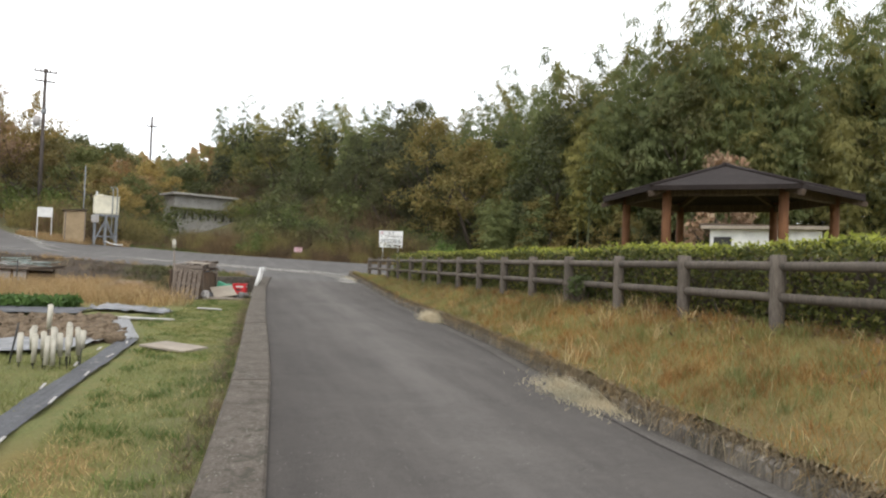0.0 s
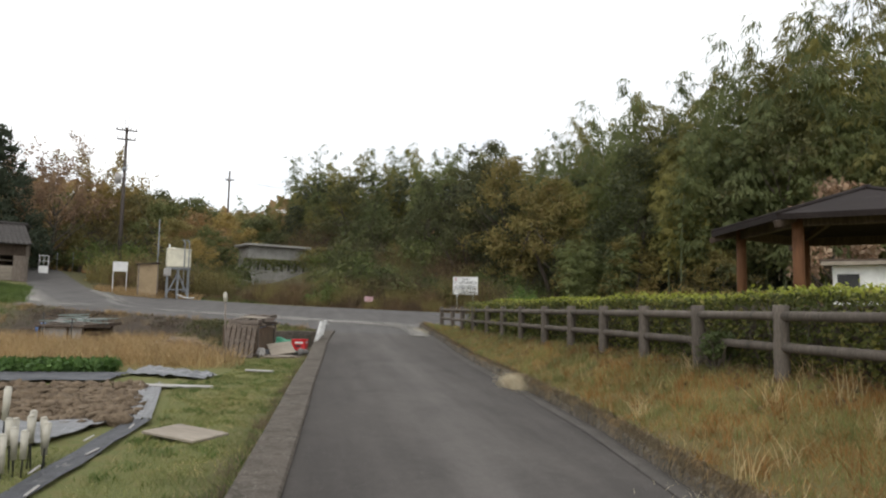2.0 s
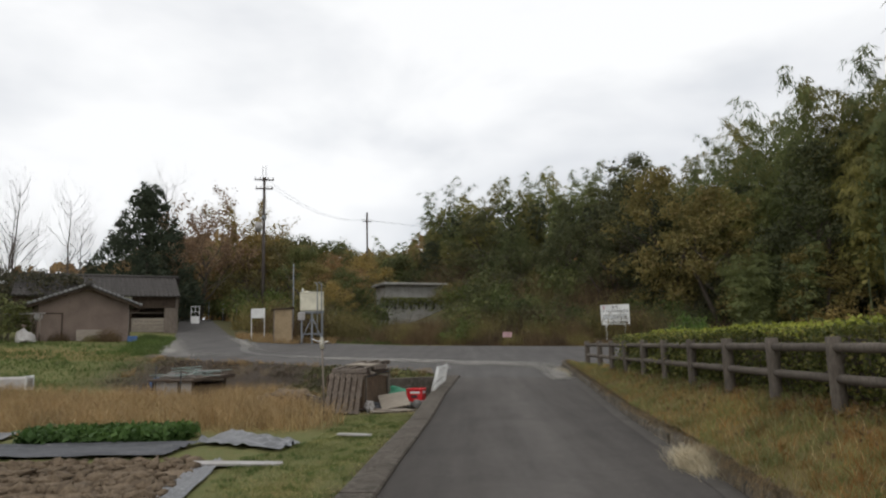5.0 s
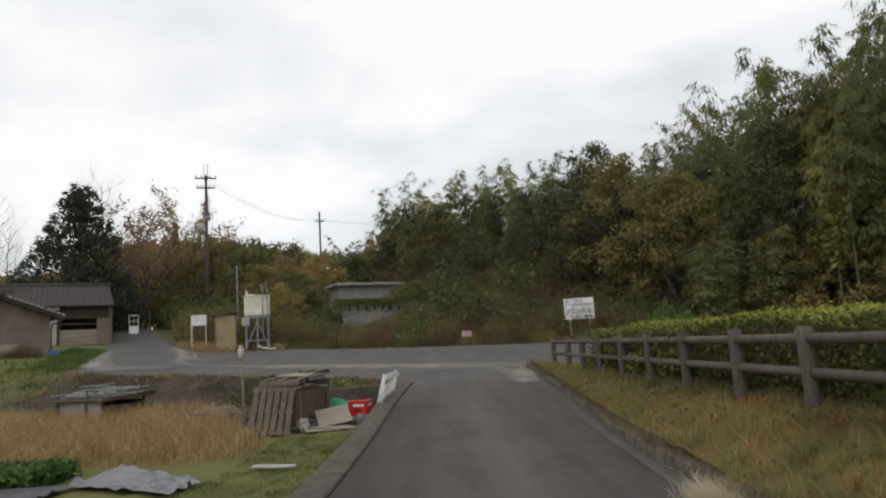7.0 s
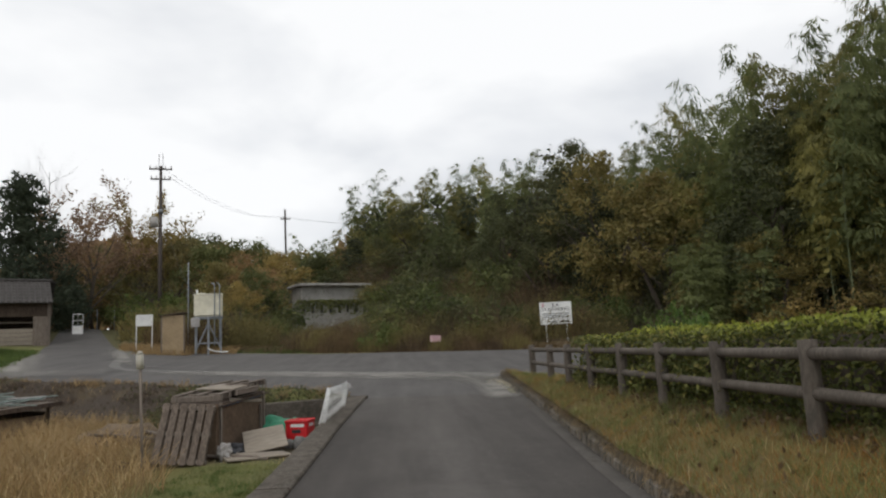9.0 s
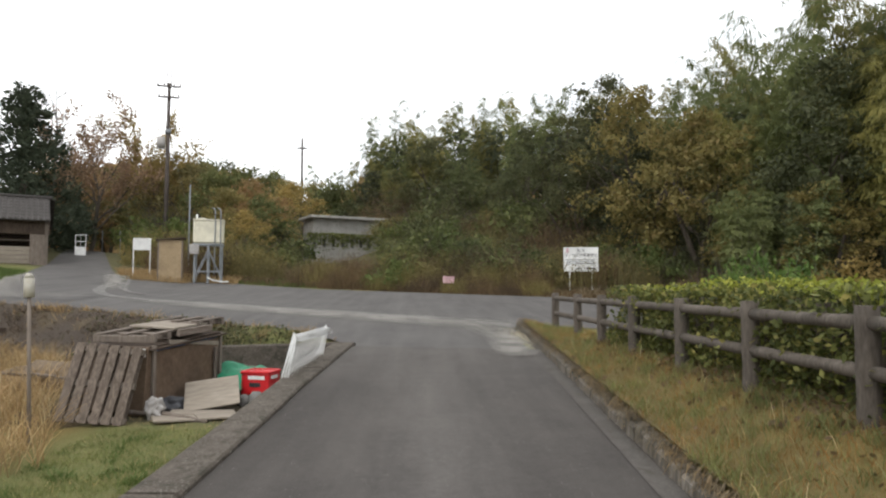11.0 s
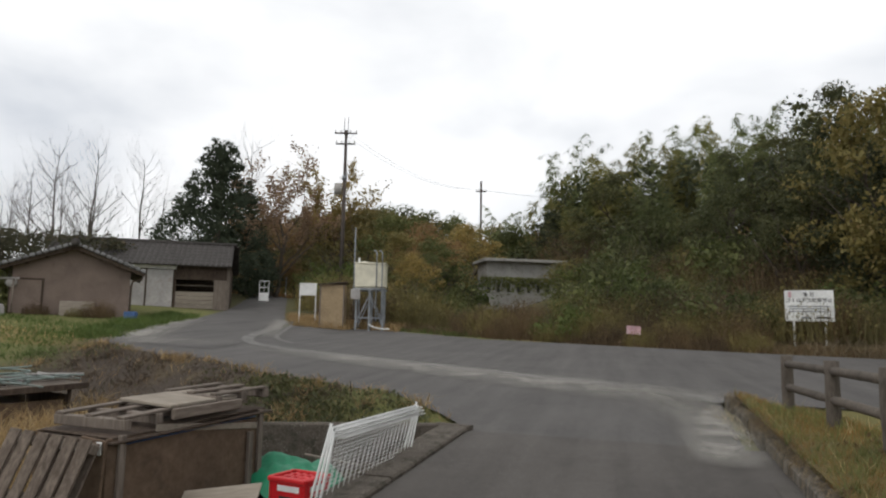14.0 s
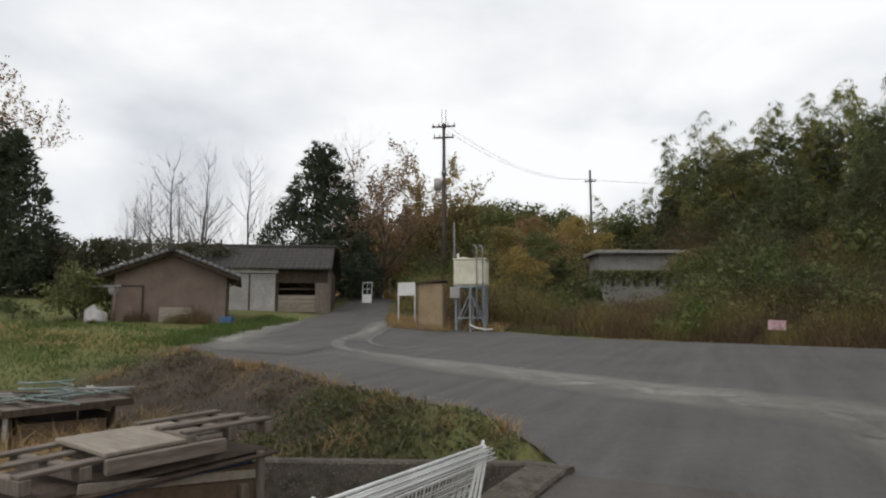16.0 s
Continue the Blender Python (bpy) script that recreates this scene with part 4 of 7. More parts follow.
def make_bush(seed, height, spread, leaf, label, size=0.17, name="bush", count=14, dense=90, group="scrub along the road"):
    root = thing(name, pose(0, 0, 0), label, "bush", group)
    rng = random.Random(seed)
    twig, crown = Soup(seed), Soup(seed + 1)
    for _ in range(12):
        a = rng.uniform(0, 6.28)
        limb(twig, (0, 0, -0.1), (math.cos(a) * 0.7, math.sin(a) * 0.7, 1), height * rng.uniform(0.6, 1.02), 0.02, 1, rng, 3, 0.2, (2, 3))
    for _ in range(count):
        a, r = rng.uniform(0, 6.28), spread * math.sqrt(rng.random())
        h = height * (1 - 0.55 * (r / spread) ** 2) * rng.uniform(0.25, 0.95)
        s = rng.uniform(0.26, 0.55) * spread
        p, out = crown.ball(dense, (math.cos(a) * r, math.sin(a) * r, h), (s, s, s * 0.75), 0.82)
        p[:, 2] = np.maximum(p[:, 2], 0.02)
        crown.core((math.cos(a) * r, math.sin(a) * r, max(h, s * 0.55)), (s * 0.8, s * 0.8, s * 0.55))
        crown.leaves(p, size, size * 0.5, out + np.array((0, 0, 0.35)), 0.1, 0.75)
    tagged(twig.make("branchwork", M_BARK, root), kind="stuff")
    tagged(crown.make("foliage", leaf, root), kind="stuff")
    return root


class Kind:
    """Builds a few plants of a kind once and sets out copies of them."""

    def __init__(self, *makers):
        self.makers, self.made, self.turn = makers, [None] * len(makers), random.Random(len(makers) * 7 + 1)
        self.at = 0

    def put(self, x, y, scale=1.0, lift=0.0, wide=1.0):
        k = self.at % len(self.makers)
        self.at += 1
        m = Matrix.Translation((x, y, gz(x, y) + lift)) @ Matrix.Rotation(self.turn.uniform(0, 6.28), 4, "Z") @ Matrix.Diagonal((scale * wide, scale * wide, scale, 1))
        if self.made[k] is None:
            self.made[k] = self.makers[k]()
            self.made[k].matrix_world = m
            return self.made[k]
        ob = copy_thing(self.made[k], Matrix())
        ob.matrix_basis = m
        return ob


bamboo = Kind(lambda: make_bamboo(11, 11.0, L_BAMBOO, "tall green bamboo clump with arching plumes"),
              lambda: make_bamboo(12, 11.0, L_BAMBOO_Y, "yellowing bamboo clump with arching plumes"),
              lambda: make_bamboo(13, 11.0, L_BAMBOO, "dense green bamboo clump with drooping tips"))
bamboo_back = Kind(lambda: make_bamboo(14, 11.0, L_BAMBOO, "tall bamboo clump standing deep in the wood", 0.3),
                   lambda: make_bamboo(15, 11.0, L_BAMBOO_Y, "pale bamboo clump standing deep in the wood", 0.3))
evergreen = Kind(lambda: make_broadleaf(21, 9.0, 3.0, L_DARK, "dark evergreen tree in the hillside thicket", "tree", 0.14, 46, 120),
                 lambda: make_broadleaf(22, 9.0, 3.3, L_DEEP, "olive-green tree tangled with creepers", "tree", 0.14, 46, 120))
russet = Kind(lambda: make_broadleaf(35, 9.0, 3.3, L_SCRUB, "tree with thin olive-brown leaves on the far slope", "tree", 0.2, 40, 80),
              lambda: make_broadleaf(36, 9.0, 3.3, L_OLIVE, "tree with dull olive leaves on the far slope", "tree", 0.2, 40, 80),
              lambda: make_broadleaf(31, 9.0, 3.4, L_RUSSET, "autumn tree with russet leaves on the far slope", "tree", 0.2, 40, 80),
              lambda: make_broadleaf(33, 9.0, 3.2, L_OLIVE, "half-turned olive tree on the far slope", "tree", 0.2, 40, 80),
              lambda: make_broadleaf(32, 9.0, 3.2, L_GOLD, "autumn tree with golden-brown leaves", "tree", 0.2, 40, 80),
              lambda: make_broadleaf(34, 9.0, 3.2, L_SCRUB, "brown-green tree on the far slope", "tree", 0.2, 40, 80))
green_bush = Kind(lambda: make_bush(41, 2.2, 1.7, L_GREENBUSH, "bright green roadside bush", 0.085, "bush", 11, 210),
                  lambda: make_bush(42, 2.0, 1.8, L_OLIVE, "olive roadside scrub bush", 0.08, "bush", 11, 210))
brown_bush = Kind(lambda: make_brush(43, 1.8, 1.6, L_BROWN, "withered brown scrub by the road"),
                  lambda: make_brush(44, 1.7, 1.6, L_SCRUB, "withered olive-brown scrub by the road"))

# the wooded hill: the front of the wood runs from the far road round behind the park
WOOD = [Vector(q) for q in ((-5, 70), (1, 66), (6, 60), (11, 53), (16, 45.5), (20, 39), (25, 33.5), (32, 27), (40, 19), (50, 8), (58, -6))]
rt = random.Random(17)
length = [0.0]
for a, b in zip(WOOD, WOOD[1:]):
    length.append(length[-1] + (b - a).length)


def wood_edge(s):
    for k in range(len(WOOD) - 1):
        if s <= length[k + 1]:
            a, b = WOOD[k], WOOD[k + 1]
            d = (b - a).normalized()
            return a + d * (s - length[k]), Vector((-d.y, d.x))
    return WOOD[-1], Vector((0, 1))


def top_at(s):
    return float(np.interp(s, [0, 6, 14, 22, 30, 38, 46, 60, 100], [17.8, 18.0, 17.2, 15.7, 16.1, 18.8, 19.7, 19.6, 19.0]))


for row, back in enumerate((1.0, 4.2, 8.5)):
    s = row * 0.9 - 1.0
    while s < 70:
        p, side = wood_edge(s)
        x, y = p.x - side.x * -back + rt.gauss(0, 0.5), p.y + side.y * back + rt.gauss(0, 0.5)
        g = gz(x, y)
        want = top_at(s) * (0.66 if row == 0 else 0.84 if row == 1 else 1.0) + rt.gauss(0, 0.6)
        kind = evergreen if rt.random() < (0.2 if row == 0 else 0.08 if row == 1 else 0.0) else bamboo
        if 17 < s < 25 and row < 2:
            kind = evergreen
        h = max(3.5, want - g)
        if kind is bamboo and (row > 0 or s > 33):
            kind = bamboo_back
        kind.put(x, y, h / (9.0 if kind is evergreen else 10.0), -0.1, 1.0 if kind is not evergreen else min(1.5, 7.0 / h + 0.35))
        s += (rt.uniform(2.2, 3.2) + row * 0.3) * (1.0 if s < 50 else 1.35)

# the undergrowth at its foot
for row, back in enumerate((-1.2, -3.6, -6.4, -9.5)):
    s = 0.0
    while s < (82 if row == 1 else 36 if row == 0 else 46):
        p, side = wood_edge(s)
        x, y = p.x + side.x * back + rt.gauss(0, 0.5), p.y + side.y * back + rt.gauss(0, 0.5)
        if (y > float(along(FAR_Y, x)) + 1.6 or x > 22) and not (6.5 < x < 11.5 and y < 44.5) and not (-8 < x < 0.5 and y < 63):
            kind = rt.choice((green_bush, brown_bush, evergreen)) if row == 0 else rt.choice((green_bush, brown_bush, brown_bush))
            h = rt.uniform(2.6, 4.6) if row == 0 else rt.uniform(1.7, 2.9) if row == 1 else rt.uniform(1.2, 2.2)
            if s > 33:
                kind, h = brown_bush, h * 0.55
            kind.put(x, y, h / (9.0 if kind is evergreen else 2.0), -0.05, 1.35 if kind is evergreen else 1.0)
        s += rt.uniform(1.9, 2.8)
x = -3.8
while x < 12:
    for d in (0.9, 2.4, 4.4):
        if 6.5 < x < 11.5 and d < 4:
            continue
        kind = brown_bush if d < 2 or x < -0.6 or rt.random() < (0.45 if x < 4 else 0.75) else green_bush
        px, py = x + rt.gauss(0, 0.4), float(along(FAR_Y, x)) + d + rt.gauss(0, 0.3)
        kind.put(px, py, rt.uniform(0.38, 0.58) if d < 2 else rt.uniform(0.6, 0.95) if d < 4 else rt.uniform(0.9, 1.25) * (0.75 if x < -0.5 else 1))
    x += 1.25

# the autumn slope beyond the sheds and the poles
for _ in range(46):
    x, y = rt.uniform(-34, -4), rt.uniform(66, 92)
    if abs(x + 10.75) < 1.5 and y < 82:
        continue
    top = 11.9 + (y - 66) * 0.12 + rt.gauss(0, 0.6) - 0.17 * max(0, x + 19)
    h = max(4.0, top - gz(x, y))
    russet.put(x, y, h / 9.0, -0.2, min(1.4, 6.5 / h + 0.4))
for x, y, h in ((-13.5, 62.5, 7.0), (-10.0, 60.0, 6.5), (-8.6, 56.0, 5.2), (-9.0, 53.0, 4.2), (-11.5, 57.0, 5.6), (-16.5, 64.5, 7.6)):
    russet.put(x, y, h / 9.0, -0.2, 1.15)
for x, y, s in ((-6.6, 49.6, 0.7), (-8.6, 50.2, 1.5), (-3.6, 47.6, 0.75), (-10.8, 50.5, 1.3), (-12.4, 52.5, 1.4), (-7.2, 48.2, 0.9), (-2.2, 47.2, 0.8), (-7.9, 48.6, 1.2), (-9.8, 48.6, 1.2), (-14.5, 54.5, 1.5)):
    brown_bush.put(x, y, s)
for x, y, s in ((0.6, 57.0, 1.1), (1.2, 52.5, 0.9), (2.8, 54.5, 1.2), (-0.6, 53.5, 0.8), (2.4, 49.6, 0.9), (0.8, 47.2, 1.35), (2.0, 47.8, 1.3), (-0.3, 48.6, 1.0), (3.6, 48.4, 1.1), (4.5, 51.5, 1.0), (-7.8, 58.0, 1.7), (-12.0, 55.5, 1.5), (-15.0, 57.5, 1.7), (-10.2, 53.6, 1.3), (-17.6, 60.5, 1.6), (-6.4, 53.2, 1.2), (0.4, 50.6, 0.7), (6.8, 51.0, 1.2)):
    green_bush.put(x, y, s)

far_hill = Soup(77)
k = 5200
hx = far_hill.rng.uniform(-90, 40, k)
hy = far_hill.rng.uniform(110, 150, k)
p = np.stack([hx, hy, 8 + (hy - 110) * 0.33 + 3.2 * np.sin(hx * 0.11 + 1) + far_hill.rng.uniform(-8, 3, k)], 1)
far_hill.leaves(p, 3.2, 2.4, None, 0.0, 0.3)
tagged(far_hill.make("far_woods", L_RUSSET), "far hillside of autumn woodland", "woods", kind="stuff")

cedar = make_conifer(51, 11.6, 4.9, "tall dark cedar behind the sheds")
cedar.matrix_world = Matrix.Translation((-25.4, 58.5, gz(-25.4, 58.5)))
cedar_two = make_conifer(52, 11.0, 4.4, "broad dark conifer above the bank")
cedar_two.matrix_world = Matrix.Translation((-39.6, 45.2, gz(-39.6, 45.2)))
for i, (x, y, h) in enumerate(((-32.0, 58.8, 11.0), (-37.4, 59.8, 12.2), (-39.4, 62.0, 10.6), (-41.6, 60.5, 12.6), (-43.6, 63.5, 10.4), (-45.2, 61.5, 10.6), (-47.5, 62.0, 9.6), (-27.2, 66.0, 14.5), (-50.5, 64.0, 9.0), (-34.0, 64.0, 9.4))):
    tree = make_bare(61 + i, h * 0.93, "leafless slender tree on the skyline")
    tree.matrix_world = Matrix.Translation((x, y, gz(x, y)))
for x, y, h, leaf, few, seed in ((-21.9, 61.0, 9.6, L_PINKISH, 5500, 71), (-19.2, 65.5, 9.6, L_GOLD, 8000, 72), (-49.4, 49.6, 15.5, L_RUSSET, 9000, 73)):
    tree = make_bare(seed, h, "spreading autumn tree that has shed most leaves", leaf, few, True)
    tree.matrix_world = Matrix.Translation((x, y, gz(x, y)))
pale = make_broadleaf(81, 6.0, 2.2, L_PINKISH, "small tree with withered pinkish leaves", "tree", 0.26, 40, 50, "withered_tree")
pale.matrix_world = Matrix.Translation((22.6, 28.4, gz(22.6, 28.4))) @ Matrix.Diagonal((1.1, 1.1, 1.25, 1))
creeper = Kind(lambda: make_broadleaf(37, 9.0, 3.3, L_CREEPER, "tree smothered in yellowed creeper", "tree", 0.2, 60, 70, "creeper_tree"))
for x, y, h in ((13.0, 48.6, 10.5), (15.2, 45.4, 9.0), (18.4, 40.4, 5.2), (21.5, 35.8, 4.6)):
    creeper.put(x, y, h / 9.0, -0.2, min(1.3, 6.0 / h + 0.35))
for x, y, h in ((13.2, 56.5, 11.5), (8.0, 56.0, 8.0), (10.6, 51.6, 7.5)):
    evergreen.put(x, y, h / 9.0, -0.2, 0.9)
for x, y, h in ((16.4, 40.8, 5.8), (17.4, 41.6, 5.4)):
    bamboo.put(x, y, h / 10.0, -0.2, 1.5)

# the overgrown bank behind the yard
bank = Soup(91)
for _ in range(900):
    x = rt.uniform(-75, -25)
    y = 46.0 + (-x - 26) * 0.02 + rt.uniform(0, 5)
    c = (x, y, gz(x, y) + rt.uniform(0, 1) ** 0.8 * 3.5)
    p, out = bank.ball(75, c, (1.2, 1.0, 0.62), 0.4)
    bank.leaves(p, 0.2, 0.1, out, 0.1, 0.45)
    if rt.random() < 0.4:
        bank.core(c, (1.1, 0.9, 0.5))
tagged(bank.make("bank_thicket", L_BANK), "long dark thicket on the bank behind the yard", "thicket", kind="stuff")

drooping = Kind(lambda: make_bush(47, 3.2, 2.2, L_OLIVE, "rounded olive thicket at the foot of the bamboo", 0.11, "thicket_bush", 13, 170),
                lambda: make_bush(48, 3.0, 2.2, L_DARK, "dark rounded thicket at the foot of the bamboo", 0.11, "thicket_bush", 13, 170),
                lambda: make_bush(49, 3.2, 2.0, L_CREEPER, "thicket hung with yellowed creeper", 0.11, "thicket_bush", 13, 170))
for x, y, k in ((1.5, 56.2, 1.25), (3.4, 57.2, 1.0), (-0.6, 58.4, 0.8)):
    drooping.put(x, y, k)

golden = Kind(lambda: make_bush(53, 2.2, 1.6, L_GOLD, "shrub with golden autumn leaves at the wood's foot", 0.12, "bush", 11, 150))
for x, y, k in ((17.5, 39.2, 1.1), (20.4, 37.2, 1.25), (22.6, 34.8, 1.0), (24.6, 32.6, 0.9), (26.5, 30.4, 0.9)):
    golden.put(x, y, k)

# the dim growth that closes the wood from within
inner = Soup(93)
for _ in range(760):
    s = rt.uniform(0, 84)
    p, side = wood_edge(s)
    back = rt.uniform(2.0, 11.0)
    x, y = p.x + side.x * back, p.y + side.y * back
    g = gz(x, y)
    c = (x, y, g + rt.uniform(0.0, 0.62) * max(3.0, top_at(s) - g))
    q, out = inner.ball(34, c, (1.6, 1.6, 1.1), 0.2)
    inner.leaves(q, 0.5, 0.24, out, 0.3, 0.3)
for _ in range(700):
    s = rt.uniform(26, 84)
    p, side = wood_edge(s)
    back = rt.uniform(1.6, 6.0)
    x, y = p.x + side.x * back, p.y + side.y * back
    c = (x, y, gz(x, y) + rt.uniform(0.2, 4.2 if s < 38 else 7.0))
    inner.core(c, (1.3, 1.3, 0.9))
    q, out = inner.ball(40, c, (1.5, 1.5, 1.1), 0.6)
    inner.leaves(q, 0.34, 0.13, out, 0.5, 0.5)
for s in np.arange(30, 84, 2.5):
    p, side = wood_edge(s)
    for back in (0.2, -1.6):
        x, y = p.x + side.x * back + rt.gauss(0, 0.5), p.y + side.y * back + rt.gauss(0, 0.5)
        if y > float(along(FAR_Y, x)) + 2.5 or x > 24:
            drooping.put(x, y, rt.uniform(0.5, 1.15) * (1.0 if back > 0 else 0.55))
tagged(inner.make("wood_interior", L_DARK), "dim leafy growth inside the hillside wood", "undergrowth", kind="stuff")

# ---- the fence and the hedge ----
FENCE_X = 4.1
POST_Y = (-3.7, -2.2, -0.75, 0.7, 2.15, 3.65, 5.15, 6.65, 8.12, 9.65, 11.05, 12.45, 13.88, 15.35, 16.95, 18.5, 20.05, 21.7, 23.3, 24.9, 26.9)


def log_mesh(a, b, r, sides=12):
    """A cast log: ringed, slightly uneven, with rounded ends."""
    s = Soup(int(abs(a[1]) * 100) + 7)
    a, b = Vector(a), Vector(b)
    n = 7
    pts = [a.lerp(b, k / n) for k in range(n + 1)]
    rad = [r * (1 + 0.035 * s.rng.normal()) for _ in pts]
    d = (b - a).normalized()
    s.tube([a - d * 0.004] + pts + [b + d * 0.004], [r * 0.72] + rad + [r * 0.72], sides)
    v, f = np.concatenate(s.v), np.concatenate(s.f)
    m = len(v)
    caps = [[(0 + k) % sides for k in range(0, sides)], [m - sides + k for k in range(sides)]]
    return v, f, caps


def log_part(name, a, b, r, parent):
    v, f, caps = log_mesh(a, b, r)
    me = bpy.data.meshes.new(name)
    me.from_pydata(v.tolist(), [], f.tolist() + caps)
    for q in me.polygons:
        q.use_smooth = len(q.vertices) == 4
    me.materials.append(M_LOG)
    ob = new(name, me)
    ob.parent = parent
    return ob


fence = thing("log_fence", pose(0, 0, 0), "brown cast-log fence with two rails before the hedge", "fence", kind="structure")
for y in POST_Y:
    g = gz(FENCE_X, y)
    log_part("post", (FENCE_X, y, g - 0.2), (FENCE_X, y, 1.33), 0.078, fence)
for y0, y1 in zip(POST_Y, POST_Y[1:]):
    for z in (1.22, 0.9):
        log_part("rail", (FENCE_X, y0 + 0.05, z), (FENCE_X, y1 - 0.05, z), 0.05, fence)

hedge = thing("clipped_hedge", pose(4.9, 0, 0), "long clipped evergreen hedge with yellow-green new shoots", "hedge")
body, shoots, twigs = Soup(101), Soup(102), Soup(103)
rh = random.Random(9)
HEDGE_END = 22.9


def hedge_spot(k, soup, top_only):
    r = soup.rng
    y = r.uniform(-6, HEDGE_END, k)
    wob = 0.05 * np.sin(y * 2.3) + 0.05 * np.sin(y * 5.1 + 1)
    u = r.uniform(0, 1, k)
    top = 1.42 + 0.03 * np.sin(y * 1.7) - 0.05 * smoothstep(20, 23, y)
    on_top = np.ones(k, bool) if top_only else u < 0.42
    x = np.where(on_top, r.uniform(4.28, 5.5, k), 4.3 + wob + np.abs(r.normal(0, 0.09, k)))
    z = np.where(on_top, top + r.normal(0, 0.03, k), r.uniform(0.62, 1.42, k))
    out = np.stack([np.where(on_top, 0, -1.0), np.zeros(k), np.where(on_top, 1.0, 0.35)], 1)
    return np.stack([x - 4.9, y, z], 1), out


p, out = hedge_spot(62000, body, False)
body.leaves(p, 0.058, 0.034, out, 0.0, 0.45)
p, out = hedge_spot(21000, shoots, True)
p[:, 2] += shoots.rng.uniform(0, 0.06, len(p))
shoots.leaves(p, 0.06, 0.03, out, -0.4, 0.3)
p = np.stack([shoots.rng.uniform(-0.86, -0.6, 6500), HEDGE_END - 6.2 * shoots.rng.random(6500) ** 1.4, shoots.rng.uniform(0.62, 1.48, 6500)], 1)
lump = 0.5 + 0.5 * np.sin(p[:, 1] * 3.1) * np.sin(p[:, 2] * 6 + p[:, 1])
p = p[shoots.rng.random(6500) < lump]
body.leaves(p, 0.066, 0.036, np.tile([-1.0, 0, 0.5], (len(p), 1)), 0.1, 0.4)
for _ in range(900):
    y = rh.uniform(-6, HEDGE_END)
    x = rh.uniform(-0.5, 0.2)
    twigs.tube([(x, y, 0.5), (x - rh.uniform(0, 0.12), y + rh.gauss(0, 0.15), 1.0), (x - rh.uniform(-0.1, 0.2), y + rh.gauss(0, 0.25), 1.46)], [0.012, 0.008, 0.003], 3)
tagged(body.make("foliage", L_HEDGE, hedge), kind="stuff")
tagged(shoots.make("new_growth", L_HEDGETOP, hedge, "yellow-green shoots on top"), kind="stuff")
tagged(twigs.make("branchwork", M_BARK, hedge), kind="stuff")
# solid bark-coloured box added inside the leaves to block light and darken the gaps
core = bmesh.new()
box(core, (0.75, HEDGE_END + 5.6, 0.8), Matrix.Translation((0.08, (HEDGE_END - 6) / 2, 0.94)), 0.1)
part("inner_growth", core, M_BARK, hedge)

hedge_shrub = Kind(lambda: make_bush(46, 1.9, 1.0, L_SHRUB, "leafy green shrub growing up through the hedge", 0.1, "bush", 16, 60))
for x, y, s in ((5.2, 21.3, 0.74), (5.15, 20.5, 0.78), (5.05, 19.6, 0.7)):
    ob = hedge_shrub.put(x, y, s, 0.0, 0.62)
    tagged(ob, "leafy green shrub growing up through the hedge")
weed = make_bush(45, 0.75, 0.3, L_GREENBUSH, "dark green weed growing at the fence", 0.09, "fence_weed", 10, 60, "")
weed.matrix_world = Matrix.Translation((4.08, 9.2, gz(4.08, 9.2))) @ Matrix.Diagonal((0.7, 0.7, 0.75, 1))

# ---- the park shelter and the hut behind it ----
def build_gazebo():
    cx, cy, g = 11.93, 15.33, gz(11.93, 15.33)
    root = thing("park_shelter", pose(cx, cy, g, 0, 0, -40.7), "six-sided park shelter, orange timber posts, dark shingle roof", "shelter")
    R, eave, apex = 3.4, 3.2 - g, 4.1 - g
    for k in range(6):
        a, b = math.radians(60 * k), math.radians(60 * k + 60)
        pa, pb = Vector((math.cos(a) * R, math.sin(a) * R, eave)), Vector((math.cos(b) * R, math.sin(b) * R, eave))
        tip = Vector((0, 0, apex))
        bm = bmesh.new()
        up = Vector((0, 0, 0.12))
        v = [bm.verts.new(q) for q in (pa, pb, tip, pa + up, pb + up, tip + up)]
        for f in ((0, 1, 4, 3), (3, 4, 5), (2, 1, 0), (1, 2, 5, 4), (2, 0, 3, 5)):
            bm.faces.new([v[i] for i in f])
        part("roof_panel", bm, M_ROOF, root)
        rodded("hip_ridge", pa + up * 1.1, tip + up * 1.2, 0.05, 0.05, M_ROOF, root, 6)
        post = Vector((math.cos(a) * 2.7, math.sin(a) * 2.7, 0))
        rodded("post", post + Vector((0, 0, -0.1)), post + Vector((0, 0, eave + 0.2)), 0.12, 0.115, M_TIMBER, root, 12)
        q = Vector((math.cos(b) * 2.7, math.sin(b) * 2.7, 0))
        d = q - post
        boxed("beam", (d.length, 0.12, 0.22), Matrix.Translation((post + q) / 2 + Vector((0, 0, eave + 0.02))) @ Matrix.Rotation(math.atan2(d.y, d.x), 4, "Z"), M_DARKWOOD, root)
        boxed("rafter", (3.5, 0.1, 0.14), Matrix.Translation((math.cos(a) * 1.75, math.sin(a) * 1.75, (eave + apex) / 2 - 0.1)) @ Matrix.Rotation(a, 4, "Z") @ Matrix.Rotation(math.atan2(apex - eave, R), 4, "Y"), M_DARKWOOD, root)
    rodded("finial", (0, 0, apex), (0, 0, apex + 0.2), 0.16, 0.1, M_ROOF, root, 8)


build_gazebo()


